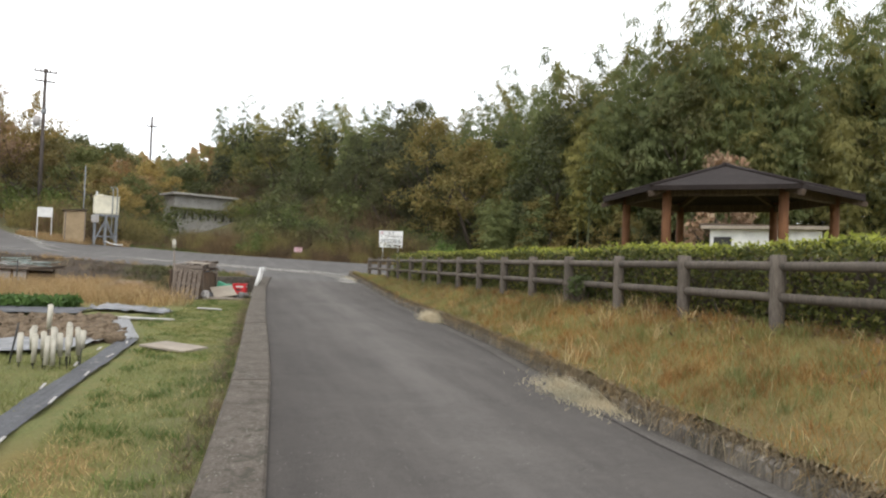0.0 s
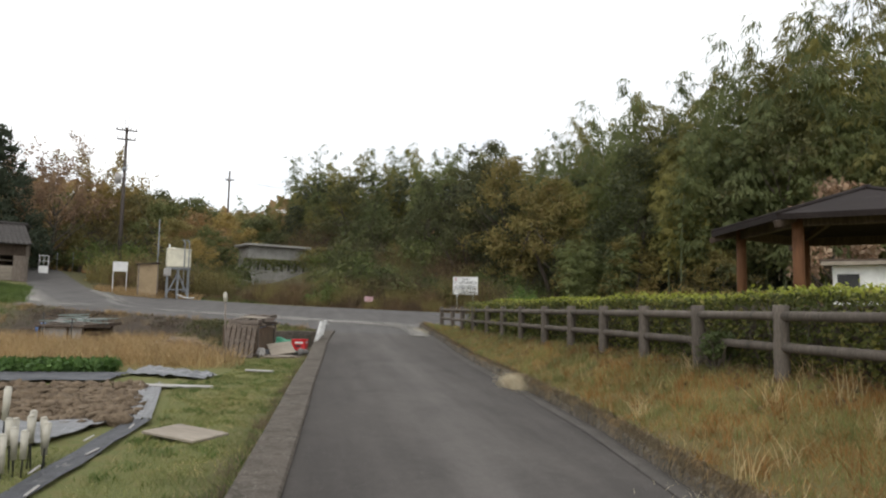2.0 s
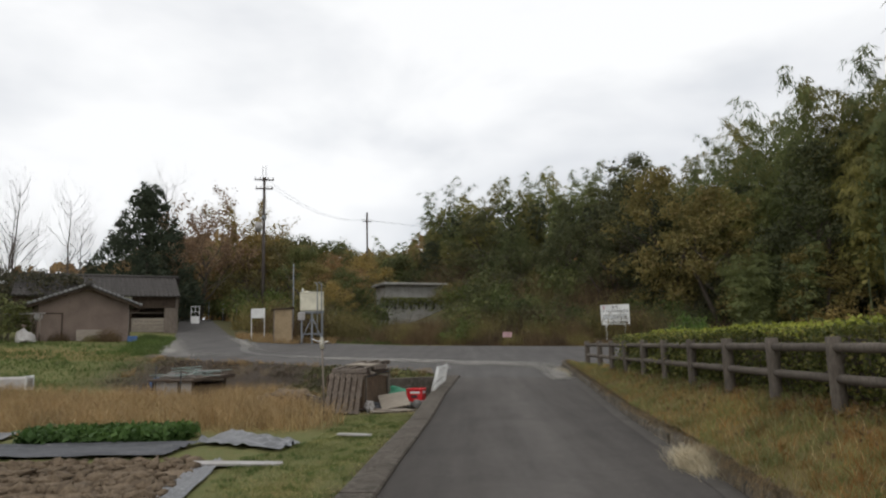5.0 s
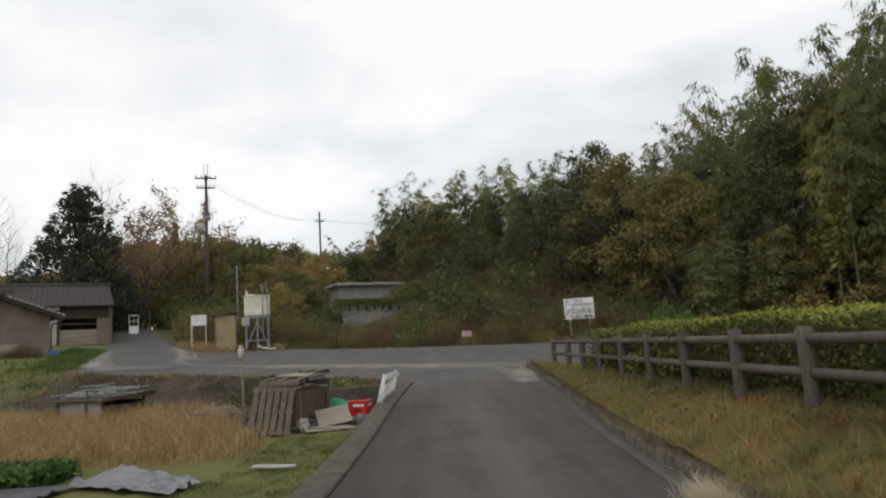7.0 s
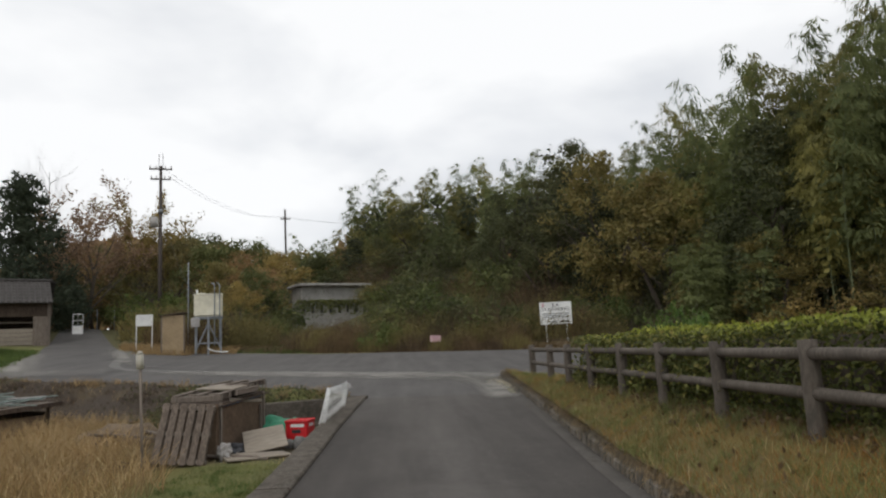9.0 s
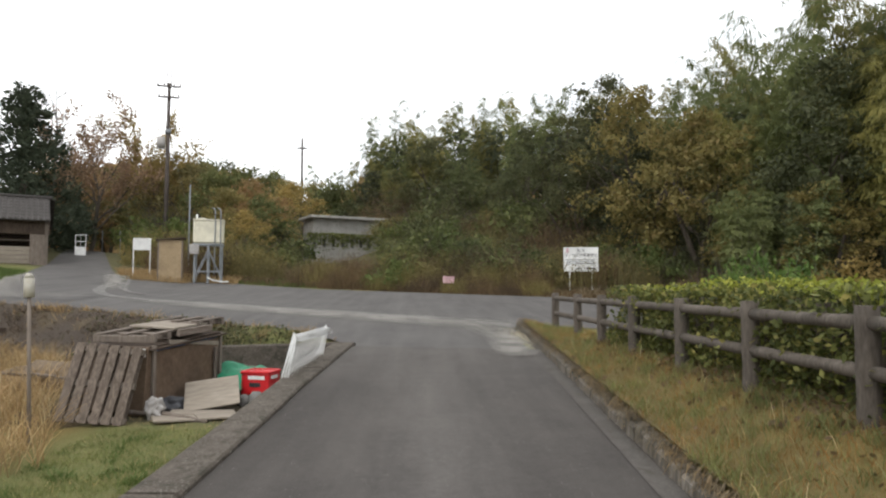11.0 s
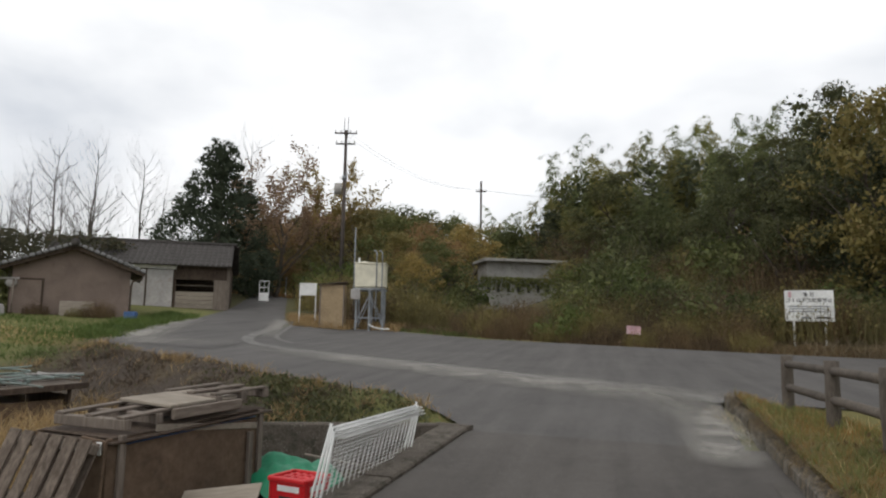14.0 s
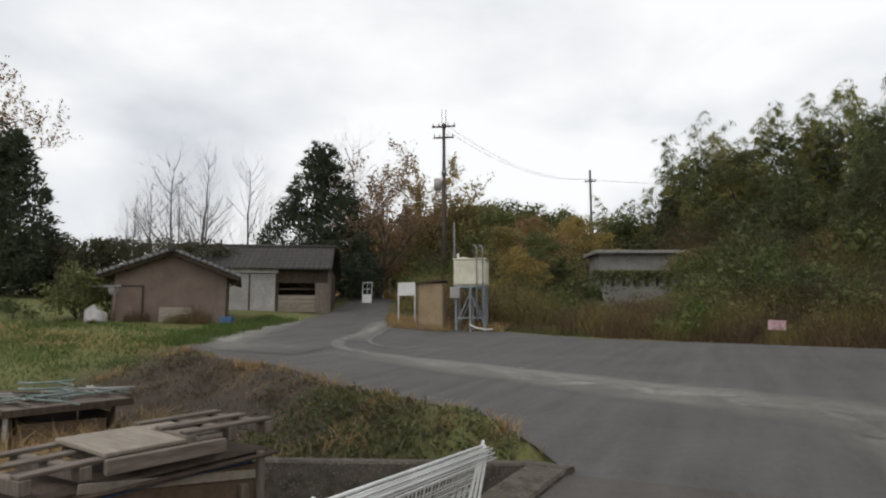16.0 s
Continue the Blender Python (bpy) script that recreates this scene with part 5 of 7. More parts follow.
def build_hut():
    x, y = 20.6, 23.2
    g = gz(x, y)
    root = thing("white_hut", pose(x, y, g, 0, 0, -43), "low white hut with a flat brown-edged roof", "hut")
    h = 3.1 - g
    hut_wall = boxed("wall", (4.2, 2.6, h), Matrix.Translation((0, 0, h / 2)), M_WHITE, root, 0.01)
    boxed("roof", (5.0, 3.3, 0.16), Matrix.Translation((0, 0, h + 0.1)) @ Matrix.Rotation(0.02, 4, "Y"), M_DARKWOOD, root, 0.02)
    boxed("fascia", (4.9, 0.03, 0.14), Matrix.Translation((0, -1.67, h + 0.06)), M_PLY, root, 0.004)
    boxed("window", (0.7, 0.04, 0.55), Matrix.Translation((-1.6, -1.31, h - 0.6)), M_BLACK, hut_wall, 0.005)
    boxed("door", (0.8, 0.05, 1.7), Matrix.Translation((1.2, -1.32, 0.85)), M_SHEET, hut_wall, 0.005)


build_hut()

# ---- beyond the road: signs, tank, poles ----
def text_part(name, words, size, m, material, parent):
    cu = bpy.data.curves.new(name, "FONT")
    cu.body, cu.size, cu.align_x, cu.align_y, cu.extrude = words, size, "CENTER", "CENTER", 0.002
    ob = new(name, cu)
    dep = bpy.context.evaluated_depsgraph_get()
    me = bpy.data.meshes.new_from_object(ob.evaluated_get(dep))
    bpy.data.objects.remove(ob)
    me.materials.clear()
    me.materials.append(material)
    ob = new(name, me)
    ob.matrix_world = m
    ob.parent = parent
    return ob


def build_dumping_sign():
    x, y = 8.55, 42.8
    g = gz(x, y)
    root = thing("dumping_sign", pose(x, y, g, 0, 0, -10), "white board against dumping on two white legs", "sign")
    top = 3.28 - g
    for s in (-0.5, 0.5):
        boxed("leg", (0.07, 0.05, top + 0.2), Matrix.Translation((s, 0.04, (top - 0.2) / 2)), M_WHITE, root)
    legs = root
    root = boxed("board", (1.55, 0.03, 1.1), Matrix.Translation((0, 0, top - 0.55)), M_WHITE, legs, 0.008)
    face = Matrix.Rotation(radians(90), 4, "X")
    text_part("lettering", "警 告", 0.16, Matrix.Translation((0, -0.02, top - 0.15)) @ face, M_INK, root)
    text_part("lettering", "ゴミの不法投棄禁止", 0.165, Matrix.Translation((0, -0.02, top - 0.36)) @ face, M_INK, root)
    for i, w in enumerate((1.3, 1.2, 1.25)):
        boxed("small_print", (w, 0.006, 0.035), Matrix.Translation((-0.02, -0.018, top - 0.57 - 0.09 * i)), M_INKGREY, root, 0.001)
    boxed("small_print", (0.3, 0.006, 0.06), Matrix.Translation((-0.1, -0.018, top - 0.97)), M_INKGREY, root, 0.001)
    boxed("small_print", (0.42, 0.006, 0.06), Matrix.Translation((0.42, -0.018, top - 0.97)), M_INK, root, 0.001)
    boxed("red_mark", (0.1, 0.006, 0.2), Matrix.Translation((-0.6, -0.018, top - 0.14)), M_PINK, root, 0.001)


build_dumping_sign()


def build_small_signs():
    x, y = 2.5, 41.75
    g = gz(x, y)
    root = thing("pink_notice", pose(x, y, g, 0, 0, 8), "small faded pink notice board on a short stake", "sign")
    boxed("board", (0.5, 0.02, 0.3), Matrix.Translation((0, -0.02, 1.77 - g)) @ Matrix.Rotation(0.05, 4, "Y"), M_PINK, root, 0.004)
    boxed("stake", (0.04, 0.03, 1.95 - g), Matrix.Translation((0, 0.006, (1.75 - g) / 2)), M_WOOD_GREY, root)
    x, y = -12.5, 46.45
    g = gz(x, y)
    root = thing("white_notice", pose(x, y, g, 0, 0, 17), "blank white notice board on two thin legs", "sign")
    boxed("board", (0.82, 0.025, 0.6), Matrix.Translation((0, -0.03, 3.53 - g)), M_WHITE, root, 0.006)
    for s in (-0.38, 0.38):
        boxed("leg", (0.05, 0.04, 3.8 - g), Matrix.Translation((s, 0.005, (3.8 - g) / 2 - 0.02)), M_WHITE, root)


build_small_signs()


def build_tank():
    x, y = -8.95, 45.55
    g = gz(x, y)
    root = thing("water_tank", pose(x, y, g, 0, 0, 14), "cream water tank raised on a galvanised steel frame", "water tank")
    b = 3.5 - g
    boxed("tank_body", (1.38, 1.2, 1.12), Matrix.Translation((0, 0, b + 0.56)), M_CREAM, root, 0.07)
    lid = boxed("tank_lid", (1.44, 1.26, 0.06), Matrix.Translation((0, 0, b + 1.12)), M_CREAM, root, 0.02)
    rodded("hatch", (-0.35, 0, b + 1.14), (-0.35, 0, b + 1.24), 0.22, 0.19, M_CREAM, lid, 14)
    rodded("hatch", (0.05, 0.1, b + 1.14), (0.05, 0.1, b + 1.2), 0.3, 0.27, M_CREAM, lid, 14)
    rodded("valve", (-0.55, -0.2, b + 1.14), (-0.55, -0.2, b + 1.4), 0.05, 0.05, M_WHITE, lid, 8)
    for s in (0.3, 0.55):
        sp = Soup(3)
        sp.tube([(s, -0.45, 0.5), (s, -0.66, 0.7), (s, -0.66, b + 1.3), (s, -0.66, b + 1.55), (s - 0.06, -0.6, b + 1.68), (s - 0.16, -0.5, b + 1.7)], [0.028] * 6, 6)
        sp.make("pipe", M_STEEL, root, smooth=True)
    for sx in (-0.6, 0.0, 0.6):
        for sy in (-0.5, 0.5):
            boxed("leg", (0.09, 0.09, b), Matrix.Translation((sx, sy, b / 2)), M_STEEL, root)
    for sy in (-0.5, 0.5):
        boxed("deck_beam", (1.4, 0.1, 0.1), Matrix.Translation((0, sy, b - 0.05)), M_STEEL, root)
        for sx in (-0.3, 0.3):
            boxed("brace", (0.05, 0.03, 1.55), Matrix.Translation((sx, sy - 0.06, b / 2)) @ Matrix.Rotation(0.42 * (1 if sx < 0 else -1), 4, "Y"), M_STEEL, root)
    boxed("brace", (1.3, 0.05, 0.07), Matrix.Translation((0, -0.56, b * 0.32)), M_STEEL, root)
    boxed("control_box", (0.42, 0.12, 0.46), Matrix.Translation((-0.62, -0.64, b - 0.3)), M_SHEET, root, 0.012)
    sp = Soup(4)
    sp.tube([(0.0, -0.6, 0.35), (0.25, -0.7, 0.22), (0.7, -0.75, 0.14), (0.95, -0.75, 0.16)], [0.03] * 4, 6)
    sp.make("outlet_pipe", M_WHITE, root, smooth=True)


build_tank()


def build_pump_shed():
    x, y = -10.55, 45.0
    g = gz(x, y)
    root = thing("pump_shed", pose(x, y, g, 0, 0, 16), "narrow plywood shed with a rusty brown lid", "shed")
    h = 3.62 - g
    boxed("wall", (1.1, 1.0, h), Matrix.Translation((0, 0, h / 2)), M_TAN, root, 0.01)
    boxed("roof", (1.3, 1.25, 0.06), Matrix.Translation((0, 0, h + 0.05)) @ Matrix.Rotation(-0.1, 4, "Y"), M_DARKWOOD, root, 0.01)
    boxed("corner_batten", (0.06, 0.03, h), Matrix.Translation((-0.52, -0.515, h / 2)), M_WOOD_GREY, root)
    boxed("corner_batten", (0.06, 0.03, h), Matrix.Translation((0.52, -0.515, h / 2)), M_WOOD_GREY, root)


build_pump_shed()


def build_pole(x, y, top, big):
    g = gz(x, y)
    root = thing("utility_pole", pose(x, y, g, 0, 0, 14), "tall dark utility pole with crossarms and insulators" if big else "slender utility pole with one crossarm", "utility pole")
    h = top - g
    rodded("shaft", (0, 0, -0.2), (0, 0, h), 0.17 if big else 0.14, 0.1, M_POLE, root, 12)
    for z, w in (((h - 0.25, 1.55), (h - 1.0, 1.35)) if big else ((h - 1.1, 1.0),)):
        arm = boxed("crossarm", (w, 0.09, 0.1), Matrix.Translation((0, -0.12, z)), M_POLE, root)
        for s in (-0.46, -0.2, 0.2, 0.46):
            rodded("insulator", (s * w, -0.12, z + 0.05), (s * w, -0.12, z + 0.25), 0.045, 0.03, M_SHEET, arm, 8)
    if big:
        for s in (-0.13, 0.13):
            rodded("earth_spike", (s, 0, h - 0.3), (s, 0, h + 0.95), 0.025, 0.02, M_POLE, root, 6)
        rodded("transformer", (-0.42, 0, h - 4.5), (-0.42, 0, h - 3.75), 0.26, 0.26, M_SHEET, root, 14)
        boxed("bracket", (0.6, 0.08, 0.08), Matrix.Translation((-0.25, 0, h - 4.1)), M_POLE, root)
        rodded("clamp", (0, 0, h - 3.5), (0, 0, h - 3.2), 0.18, 0.18, M_STEEL, root, 10)
        rodded("bracket_arm", (0, 0, h - 3.2), (0.35, -0.1, h - 3.0), 0.03, 0.03, M_POLE, root, 6)
    return root


build_pole(-15.85, 58.5, 15.3, True)
build_pole(-10.75, 81.5, 16.7, False)


def cable(a, b, sag, label):
    sp = Soup(5)
    pts = []
    for k in range(15):
        q = k / 14
        p = Vector(a).lerp(Vector(b), q)
        pts.append((p.x, p.y, p.z - sag * 4 * q * (1 - q)))
    sp.tube(pts, [0.009] * 15, 4)
    tagged(sp.make("overhead_cable", M_BLACK), label, "cable", "cables of the utility poles")


for i in range(2):
    cable((-16.3 + i * 0.45, 58.4, 15.3), (-11.2 + i * 0.4, 81.4, 15.9), 1.2, "thin black cable between the utility poles")
    cable((-11.1 + i * 0.4, 81.4, 15.8), (26, 88 + i, 17.0), 1.6, "thin black cable leading into the wood")
cable((-15.75, 58.3, 12.4), (-9.3, 45.9, 3.9), 1.0, "thin black service cable to the water tank")
tall = thing("tall_rod", pose(-10.6, 47.6, gz(-10.6, 47.6)), "tall thin grey conduit rod beside the pump shed", "rod")
rodded("shaft", (0, 0, -0.1), (0, 0, 6.7 - gz(-10.6, 47.6)), 0.035, 0.03, M_STEEL, tall, 8)


def build_bunker():
    x, y = -3.9, 61.4
    g = gz(x, y) - 0.3
    root = thing("concrete_hut", pose(x, y, g, 0, 0, 25.7), "long low concrete hut on the slope, overgrown with creeper", "hut")
    t = 6.5 - g
    boxed("wall", (5.2, 2.4, t - 0.2), Matrix.Translation((0, 1.2, (t - 0.2) / 2)), M_PALECON, root, 0.02)
    boxed("roof", (5.8, 3.2, 0.2), Matrix.Translation((0, 1.1, t - 0.1)), M_PALECON, root, 0.03)
    boxed("front_wall", (5.6, 0.2, t - 1.35), Matrix.Translation((-0.3, -0.7, (t - 1.35) / 2)), M_PALECON, root, 0.03)
    # the wall is solid: black plates paint the shade within its arched openings
    for i in range(8):
        boxed("arch_opening", (0.2, 0.05, 0.6), Matrix.Translation((-2.7 + i * 0.68, -0.8, t - 1.95)), M_BLACK, root, 0.03)
    vine = Soup(8)
    k = 2200
    p = np.stack([vine.rng.uniform(-3.2, 2.6, k), vine.rng.uniform(-0.95, -0.6, k), t - 1.3 - np.abs(vine.rng.normal(0, 0.45, k))], 1)
    vine.leaves(p, 0.2, 0.11, np.tile([0, -1.0, 0.4], (k, 1)), 0.4, 0.4)
    tagged(vine.make("creeper", L_OLIVE, root, "olive creeper"), kind="stuff")


build_bunker()


# ---- the yard: tiled house, barn and what stands about them ----
def tiled_slope(parent, length, run, m, rows, cols):
    """A pitched field of pantiles: one slab and rolled tiles over it."""
    boxed("roof_slab", (length, run, 0.08), m, M_TILE, parent, 0.01)
    tile = bmesh.new()
    w = length / cols
    r = bmesh.ops.create_cone(tile, cap_ends=True, segments=8, radius1=w * 0.34, radius2=w * 0.3, depth=run / rows * 1.05)["verts"]
    bmesh.ops.rotate(tile, cent=(0, 0, 0), matrix=Matrix.Rotation(radians(90), 3, "X"), verts=r)
    bmesh.ops.scale(tile, vec=(1, 1, 0.2), verts=r)
    me = None
    for j in range(rows):
        for i in range(cols):
            q = m @ Matrix.Translation(((i + 0.5) * w - length / 2, (j + 0.5) * run / rows - run / 2, 0.05)) @ Matrix.Rotation(0.03, 4, "X")
            if me is None:
                ob = part("roof_tile", tile, M_TILE, parent, "", True)
                me = ob.data
            else:
                ob = new("roof_tile", me)
                ob.parent = parent
            ob.matrix_local = q


def build_house():
    x, y = -18.9, 38.65
    g = gz(x, y) - 0.05
    root = thing("farm_house", pose(x, y, g, 0, 0, 40), "small brown-walled outhouse with a grey tiled gable", "house")
    e, r = 3.92 - g, 4.72 - g
    half, depth = 2.05, 6.0
    bm = bmesh.new()
    pts = [(-half, 0), (half, 0), (half, e + 0.02), (0, r - 0.1), (-half, e + 0.02)]
    a = [bm.verts.new((px, 0.0, pz)) for px, pz in pts]
    b = [bm.verts.new((px, depth, pz)) for px, pz in pts]
    bm.faces.new(a)
    bm.faces.new(b[::-1])
    for i in range(5):
        j = (i + 1) % 5
        bm.faces.new((a[j], a[i], b[i], b[j]))
    bmesh.ops.recalc_face_normals(bm, faces=bm.faces[:])
    part("wall", bm, M_WALL, root)
    pitch = math.atan2(r - e, half)
    run = math.hypot(half + 0.55, (half + 0.55) * math.tan(pitch))
    for s in (-1, 1):
        c = Vector((s * (half + 0.55) / 2, depth / 2 - 0.15, r - (half + 0.55) / 2 * math.tan(pitch) + 0.05))
        m = Matrix.Translation(c) @ Matrix.Rotation(s * pitch, 4, "Y") @ Matrix.Rotation(radians(90 * -s), 4, "Z")
        boxed("roof_slab", (depth + 0.6, run, 0.09), m, M_TILE, root, 0.01)
        for i in range(12):
            q = m @ Matrix.Translation((s * (depth / 2 + 0.28), run * ((i + 0.5) / 12 - 0.5), 0.03))
            boxed("edge_tile", (0.16, run / 12 * 0.8, 0.13), q, M_EDGETILE, root, 0.03)
        boxed("bargeboard", (0.05, run, 0.14), m @ Matrix.Translation((s * (depth / 2 + 0.22), 0, -0.1)), M_DARKWOOD, root, 0.005)
        for i in range(4):
            boxed("rafter_end", (0.12, 0.1, 0.14), m @ Matrix.Translation((s * (depth / 2 + 0.12), run * (i / 4 - 0.36), -0.14)), M_DARKWOOD, root, 0.005)
    rodded("ridge_roll", (0, -0.5, r + 0.1), (0, depth + 0.2, r + 0.1), 0.1, 0.1, M_TILE, root, 10)
    rodded("ridge_end", (0, -0.56, r + 0.1), (0, -0.46, r + 0.1), 0.17, 0.17, M_TILE, root, 10)
    frame_part = boxed("door_frame", (1.15, 0.05, 1.45), Matrix.Translation((-1.55, -0.012, 0.73)), M_DARKWOOD, root, 0.004)
    boxed("door", (1.03, 0.05, 1.37), Matrix.Translation((-1.57, -0.03, 0.69)), M_WALL, frame_part, 0.004)
    sp = Soup(6)
    sp.tube([(half + 0.45, -0.3, e - 0.2), (half + 0.42, -0.2, e - 0.42), (half + 0.1, -0.08, e - 0.5), (half + 0.04, -0.08, e - 0.7), (half + 0.04, -0.08, 0.1)], [0.04] * 5, 7)
    sp.make("downpipe", M_DARKWOOD, root, smooth=True)
    rodded("vent_dish", (-2.05, -0.12, 1.25), (-2.05, -0.02, 1.25), 0.19, 0.17, M_SHEET, root, 14)


build_house()


def build_barn():
    x, y = -19.3, 50.6
    g = gz(x - 2, y - 1.5) - 0.1
    root = thing("old_barn", pose(x, y, g, 0, 0, 30), "long dark timber barn with a low tiled roof", "barn")
    e, r, L = 5.0 - g, 6.5 - g, 9.5
    boxed("back_wall", (L, 0.12, e), Matrix.Translation((-L / 2, 4.6, e / 2)), M_DARKWOOD, root)
    boxed("side_wall", (0.12, 4.6, e), Matrix.Translation((-0.06, 2.3, e / 2)), M_DARKWOOD, root)
    boxed("side_wall", (0.12, 4.6, e), Matrix.Translation((-L + 0.06, 2.3, e / 2)), M_DARKWOOD, root)
    boxed("floor_slab", (L, 4.6, 0.12), Matrix.Translation((-L / 2, 2.3, 0.0)), M_CONCRETE, root)
    boxed("post", (0.18, 0.18, e), Matrix.Translation((-0.1, 0.0, e / 2)), M_WOOD_GREY, root)
    boxed("post", (0.14, 0.14, e), Matrix.Translation((-2.95, 0.0, e / 2)), M_DARKWOOD, root)
    boxed("lintel", (3.1, 0.16, 0.75), Matrix.Translation((-1.5, 0.0, e - 0.36)), M_DARKWOOD, root)
    for i in range(4):
        boxed("front_board", (2.3, 0.04, 0.22), Matrix.Translation((-1.85, -0.02 - 0.004 * (i % 2), 0.2 + 0.235 * i)), M_PLY, root, 0.006)
    boxed("front_board", (0.75, 0.05, 1.75), Matrix.Translation((-0.5, -0.05, 0.87)), M_WOOD_GREY, root)
    boxed("hanging_rail", (2.2, 0.05, 0.06), Matrix.Translation((-1.85, 0.3, e - 1.05)), M_WOOD_GREY, root)
    for s in (-3.72, -5.12):
        boxed("sheet_door", (1.36, 0.05, 2.2), Matrix.Translation((s, -0.1, 1.1)), M_SHEET, root, 0.006)
    boxed("door_frame", (0.08, 0.08, 2.4), Matrix.Translation((-4.42, -0.12, 1.2)), M_DARKWOOD, root)
    boxed("door_head", (3.0, 0.12, 0.28), Matrix.Translation((-4.4, -0.12, 2.38)), M_WHITE, root, 0.01)
    boxed("front_wall", (3.4, 0.1, e), Matrix.Translation((-7.7, 0.0, e / 2)), M_DARKWOOD, root)
    boxed("gable_wall", (3.0, 0.1, e - 2.5), Matrix.Translation((-4.4, 0.05, 2.5 + (e - 2.5) / 2)), M_DARKWOOD, root)
    run = math.hypot(2.9, r - e)
    m = Matrix.Translation((-L / 2 + 0.1, 0.9, (e + r) / 2)) @ Matrix.Rotation(math.atan2(r - e, 2.9), 4, "X")
    tiled_slope(root, L + 0.2, run, m @ Matrix.Translation((-0.15, 0, 0)), 7, 34)
    m = Matrix.Translation((-L / 2 + 0.1, 3.8, (e + r) / 2)) @ Matrix.Rotation(-math.atan2(r - e, 2.9), 4, "X")
    boxed("roof_slab", (L + 0.5, run, 0.08), m, M_TILE, root, 0.01)
    rodded("ridge_roll", (0.2, 2.35, r + 0.08), (-L, 2.35, r + 0.08), 0.12, 0.12, M_TILE, root, 10)


build_barn()


def build_yard_things():
    x, y = -20.7, 57.0
    root = thing("white_gate", pose(x, y, gz(x, y), -6, 0, 20), "white wire gate leaf propped by the drive", "gate")
    for s in (-0.3, 0.3):
        boxed("stile", (0.04, 0.03, 1.45), Matrix.Translation((s, 0, 0.72)), M_WHITE, root)
    for z in (0.04, 0.62, 1.0, 1.43):
        boxed("rail", (0.56, 0.03, 0.04), Matrix.Translation((0, 0, z)), M_WHITE, root)
    boxed("lower_panel", (0.56, 0.015, 0.56), Matrix.Translation((0, 0, 0.33)), M_WHITE, root, 0.003)
    boxed("bar", (0.025, 0.02, 0.8), Matrix.Translation((0, 0, 1.03)), M_WHITE, root)
    for k in range(9):
        x, y = -22.2 + k * 0.95, 60.5 + k * 0.7
        ob = thing("wire_post", pose(x, y, gz(x, y)), "thin dark fence post at the head of the drive", "post", "posts at the drive")
        rodded("shaft", (0, 0, -0.1), (0, 0, 1.6), 0.03, 0.03, M_STEEL, ob, 6)
    x, y = -18.55, 38.55
    root = thing("propped_board", pose(x, y, gz(x, y), -14, 0, 40), "pale board propped against the house wall", "board")
    boxed("panel", (1.2, 0.03, 0.62), Matrix.Translation((0, 0.05, 0.31)), M_PLY, root)
    x, y = -16.9, 39.6
    root = thing("blue_crate", pose(x, y, gz(x, y), 0, 0, 20), "blue plastic tub by the house corner", "tub")
    boxed("tub_body", (0.45, 0.35, 0.3), Matrix.Translation((0, 0, 0.15)), M_BLUE, root, 0.03)
    x, y = -20.6, 36.7
    root = thing("covered_heap", pose(x, y, gz(x, y)), "heap under a pale grey sheet beside the house", "heap")
    bm = bmesh.new()
    bmesh.ops.create_icosphere(bm, subdivisions=3, radius=0.5)
    for v in bm.verts:
        k = noise.noise(v.co * 3.1) * 0.16
        v.co = Vector((v.co.x * 0.95, v.co.y * 0.7, max(0.0, v.co.z * (0.9 + 0.7 * noise.noise(v.co * 2.2)) + 0.1) + k))
    part("sheet", bm, M_SHEET, root, "", True)
    for x, y, s in ((-17.75, 38.75, 0.42), (-18.3, 38.25, 0.24), (-19.6, 37.7, 0.3)):
        brown_bush.put(x, y, s)
    shrub = make_bush(46, 2.3, 1.3, L_OLIVE, "leafy green shrub beside the house", 0.15, "yard_shrub", 20, 110, "")
    shrub.matrix_world = Matrix.Translation((-21.9, 37.0, gz(-21.9, 37.0)))
    for x, y, s in ((-24.2, 36.0, 0.45), (-26.0, 36.5, 0.4)):
        green_bush.put(x, y, s)
    x, y = -20.95, 37.0
    root = thing("wash_pole", pose(x, y, gz(x, y), 0, 0, 20), "pale horizontal pole on two short props", "pole")
    rodded("pole", (-0.8, 0, 1.3), (0.9, 0, 1.32), 0.04, 0.04, M_SHEET, root, 8)
    for s in (-0.6, 0.7):
        rodded("prop", (s, 0, 0), (s, 0, 1.28), 0.03, 0.03, M_WOOD_GREY, root, 6)


build_yard_things()

# ---- the heap of pallets and boards by the lane ----
def pallet(root, w, d, m, boards=6, grain=None):
    """A slatted pallet in the plane of m: boards along y, three bearers across."""
    for i in range(boards):
        x = (i + 0.5) * w / boards - w / 2
        boxed("slat", (w / boards * 0.76, d, 0.022), m @ Matrix.Translation((x, 0, 0.05)), grain or M_WOOD_GREY_Y, root, 0.004)
    for k in (-1, 0, 1):
        boxed("bearer", (w, 0.075, 0.075), m @ Matrix.Translation((0, k * (d / 2 - 0.06), 0)), M_WOOD_GREY, root, 0.006)
    for i in (0, boards // 2, boards - 1):
        x = (i + 0.5) * w / boards - w / 2
        boxed("slat", (w / boards * 0.7, d, 0.022), m @ Matrix.Translation((x, 0, -0.05)), grain or M_WOOD_GREY_Y, root, 0.004)


BIN_RZ = -13.5


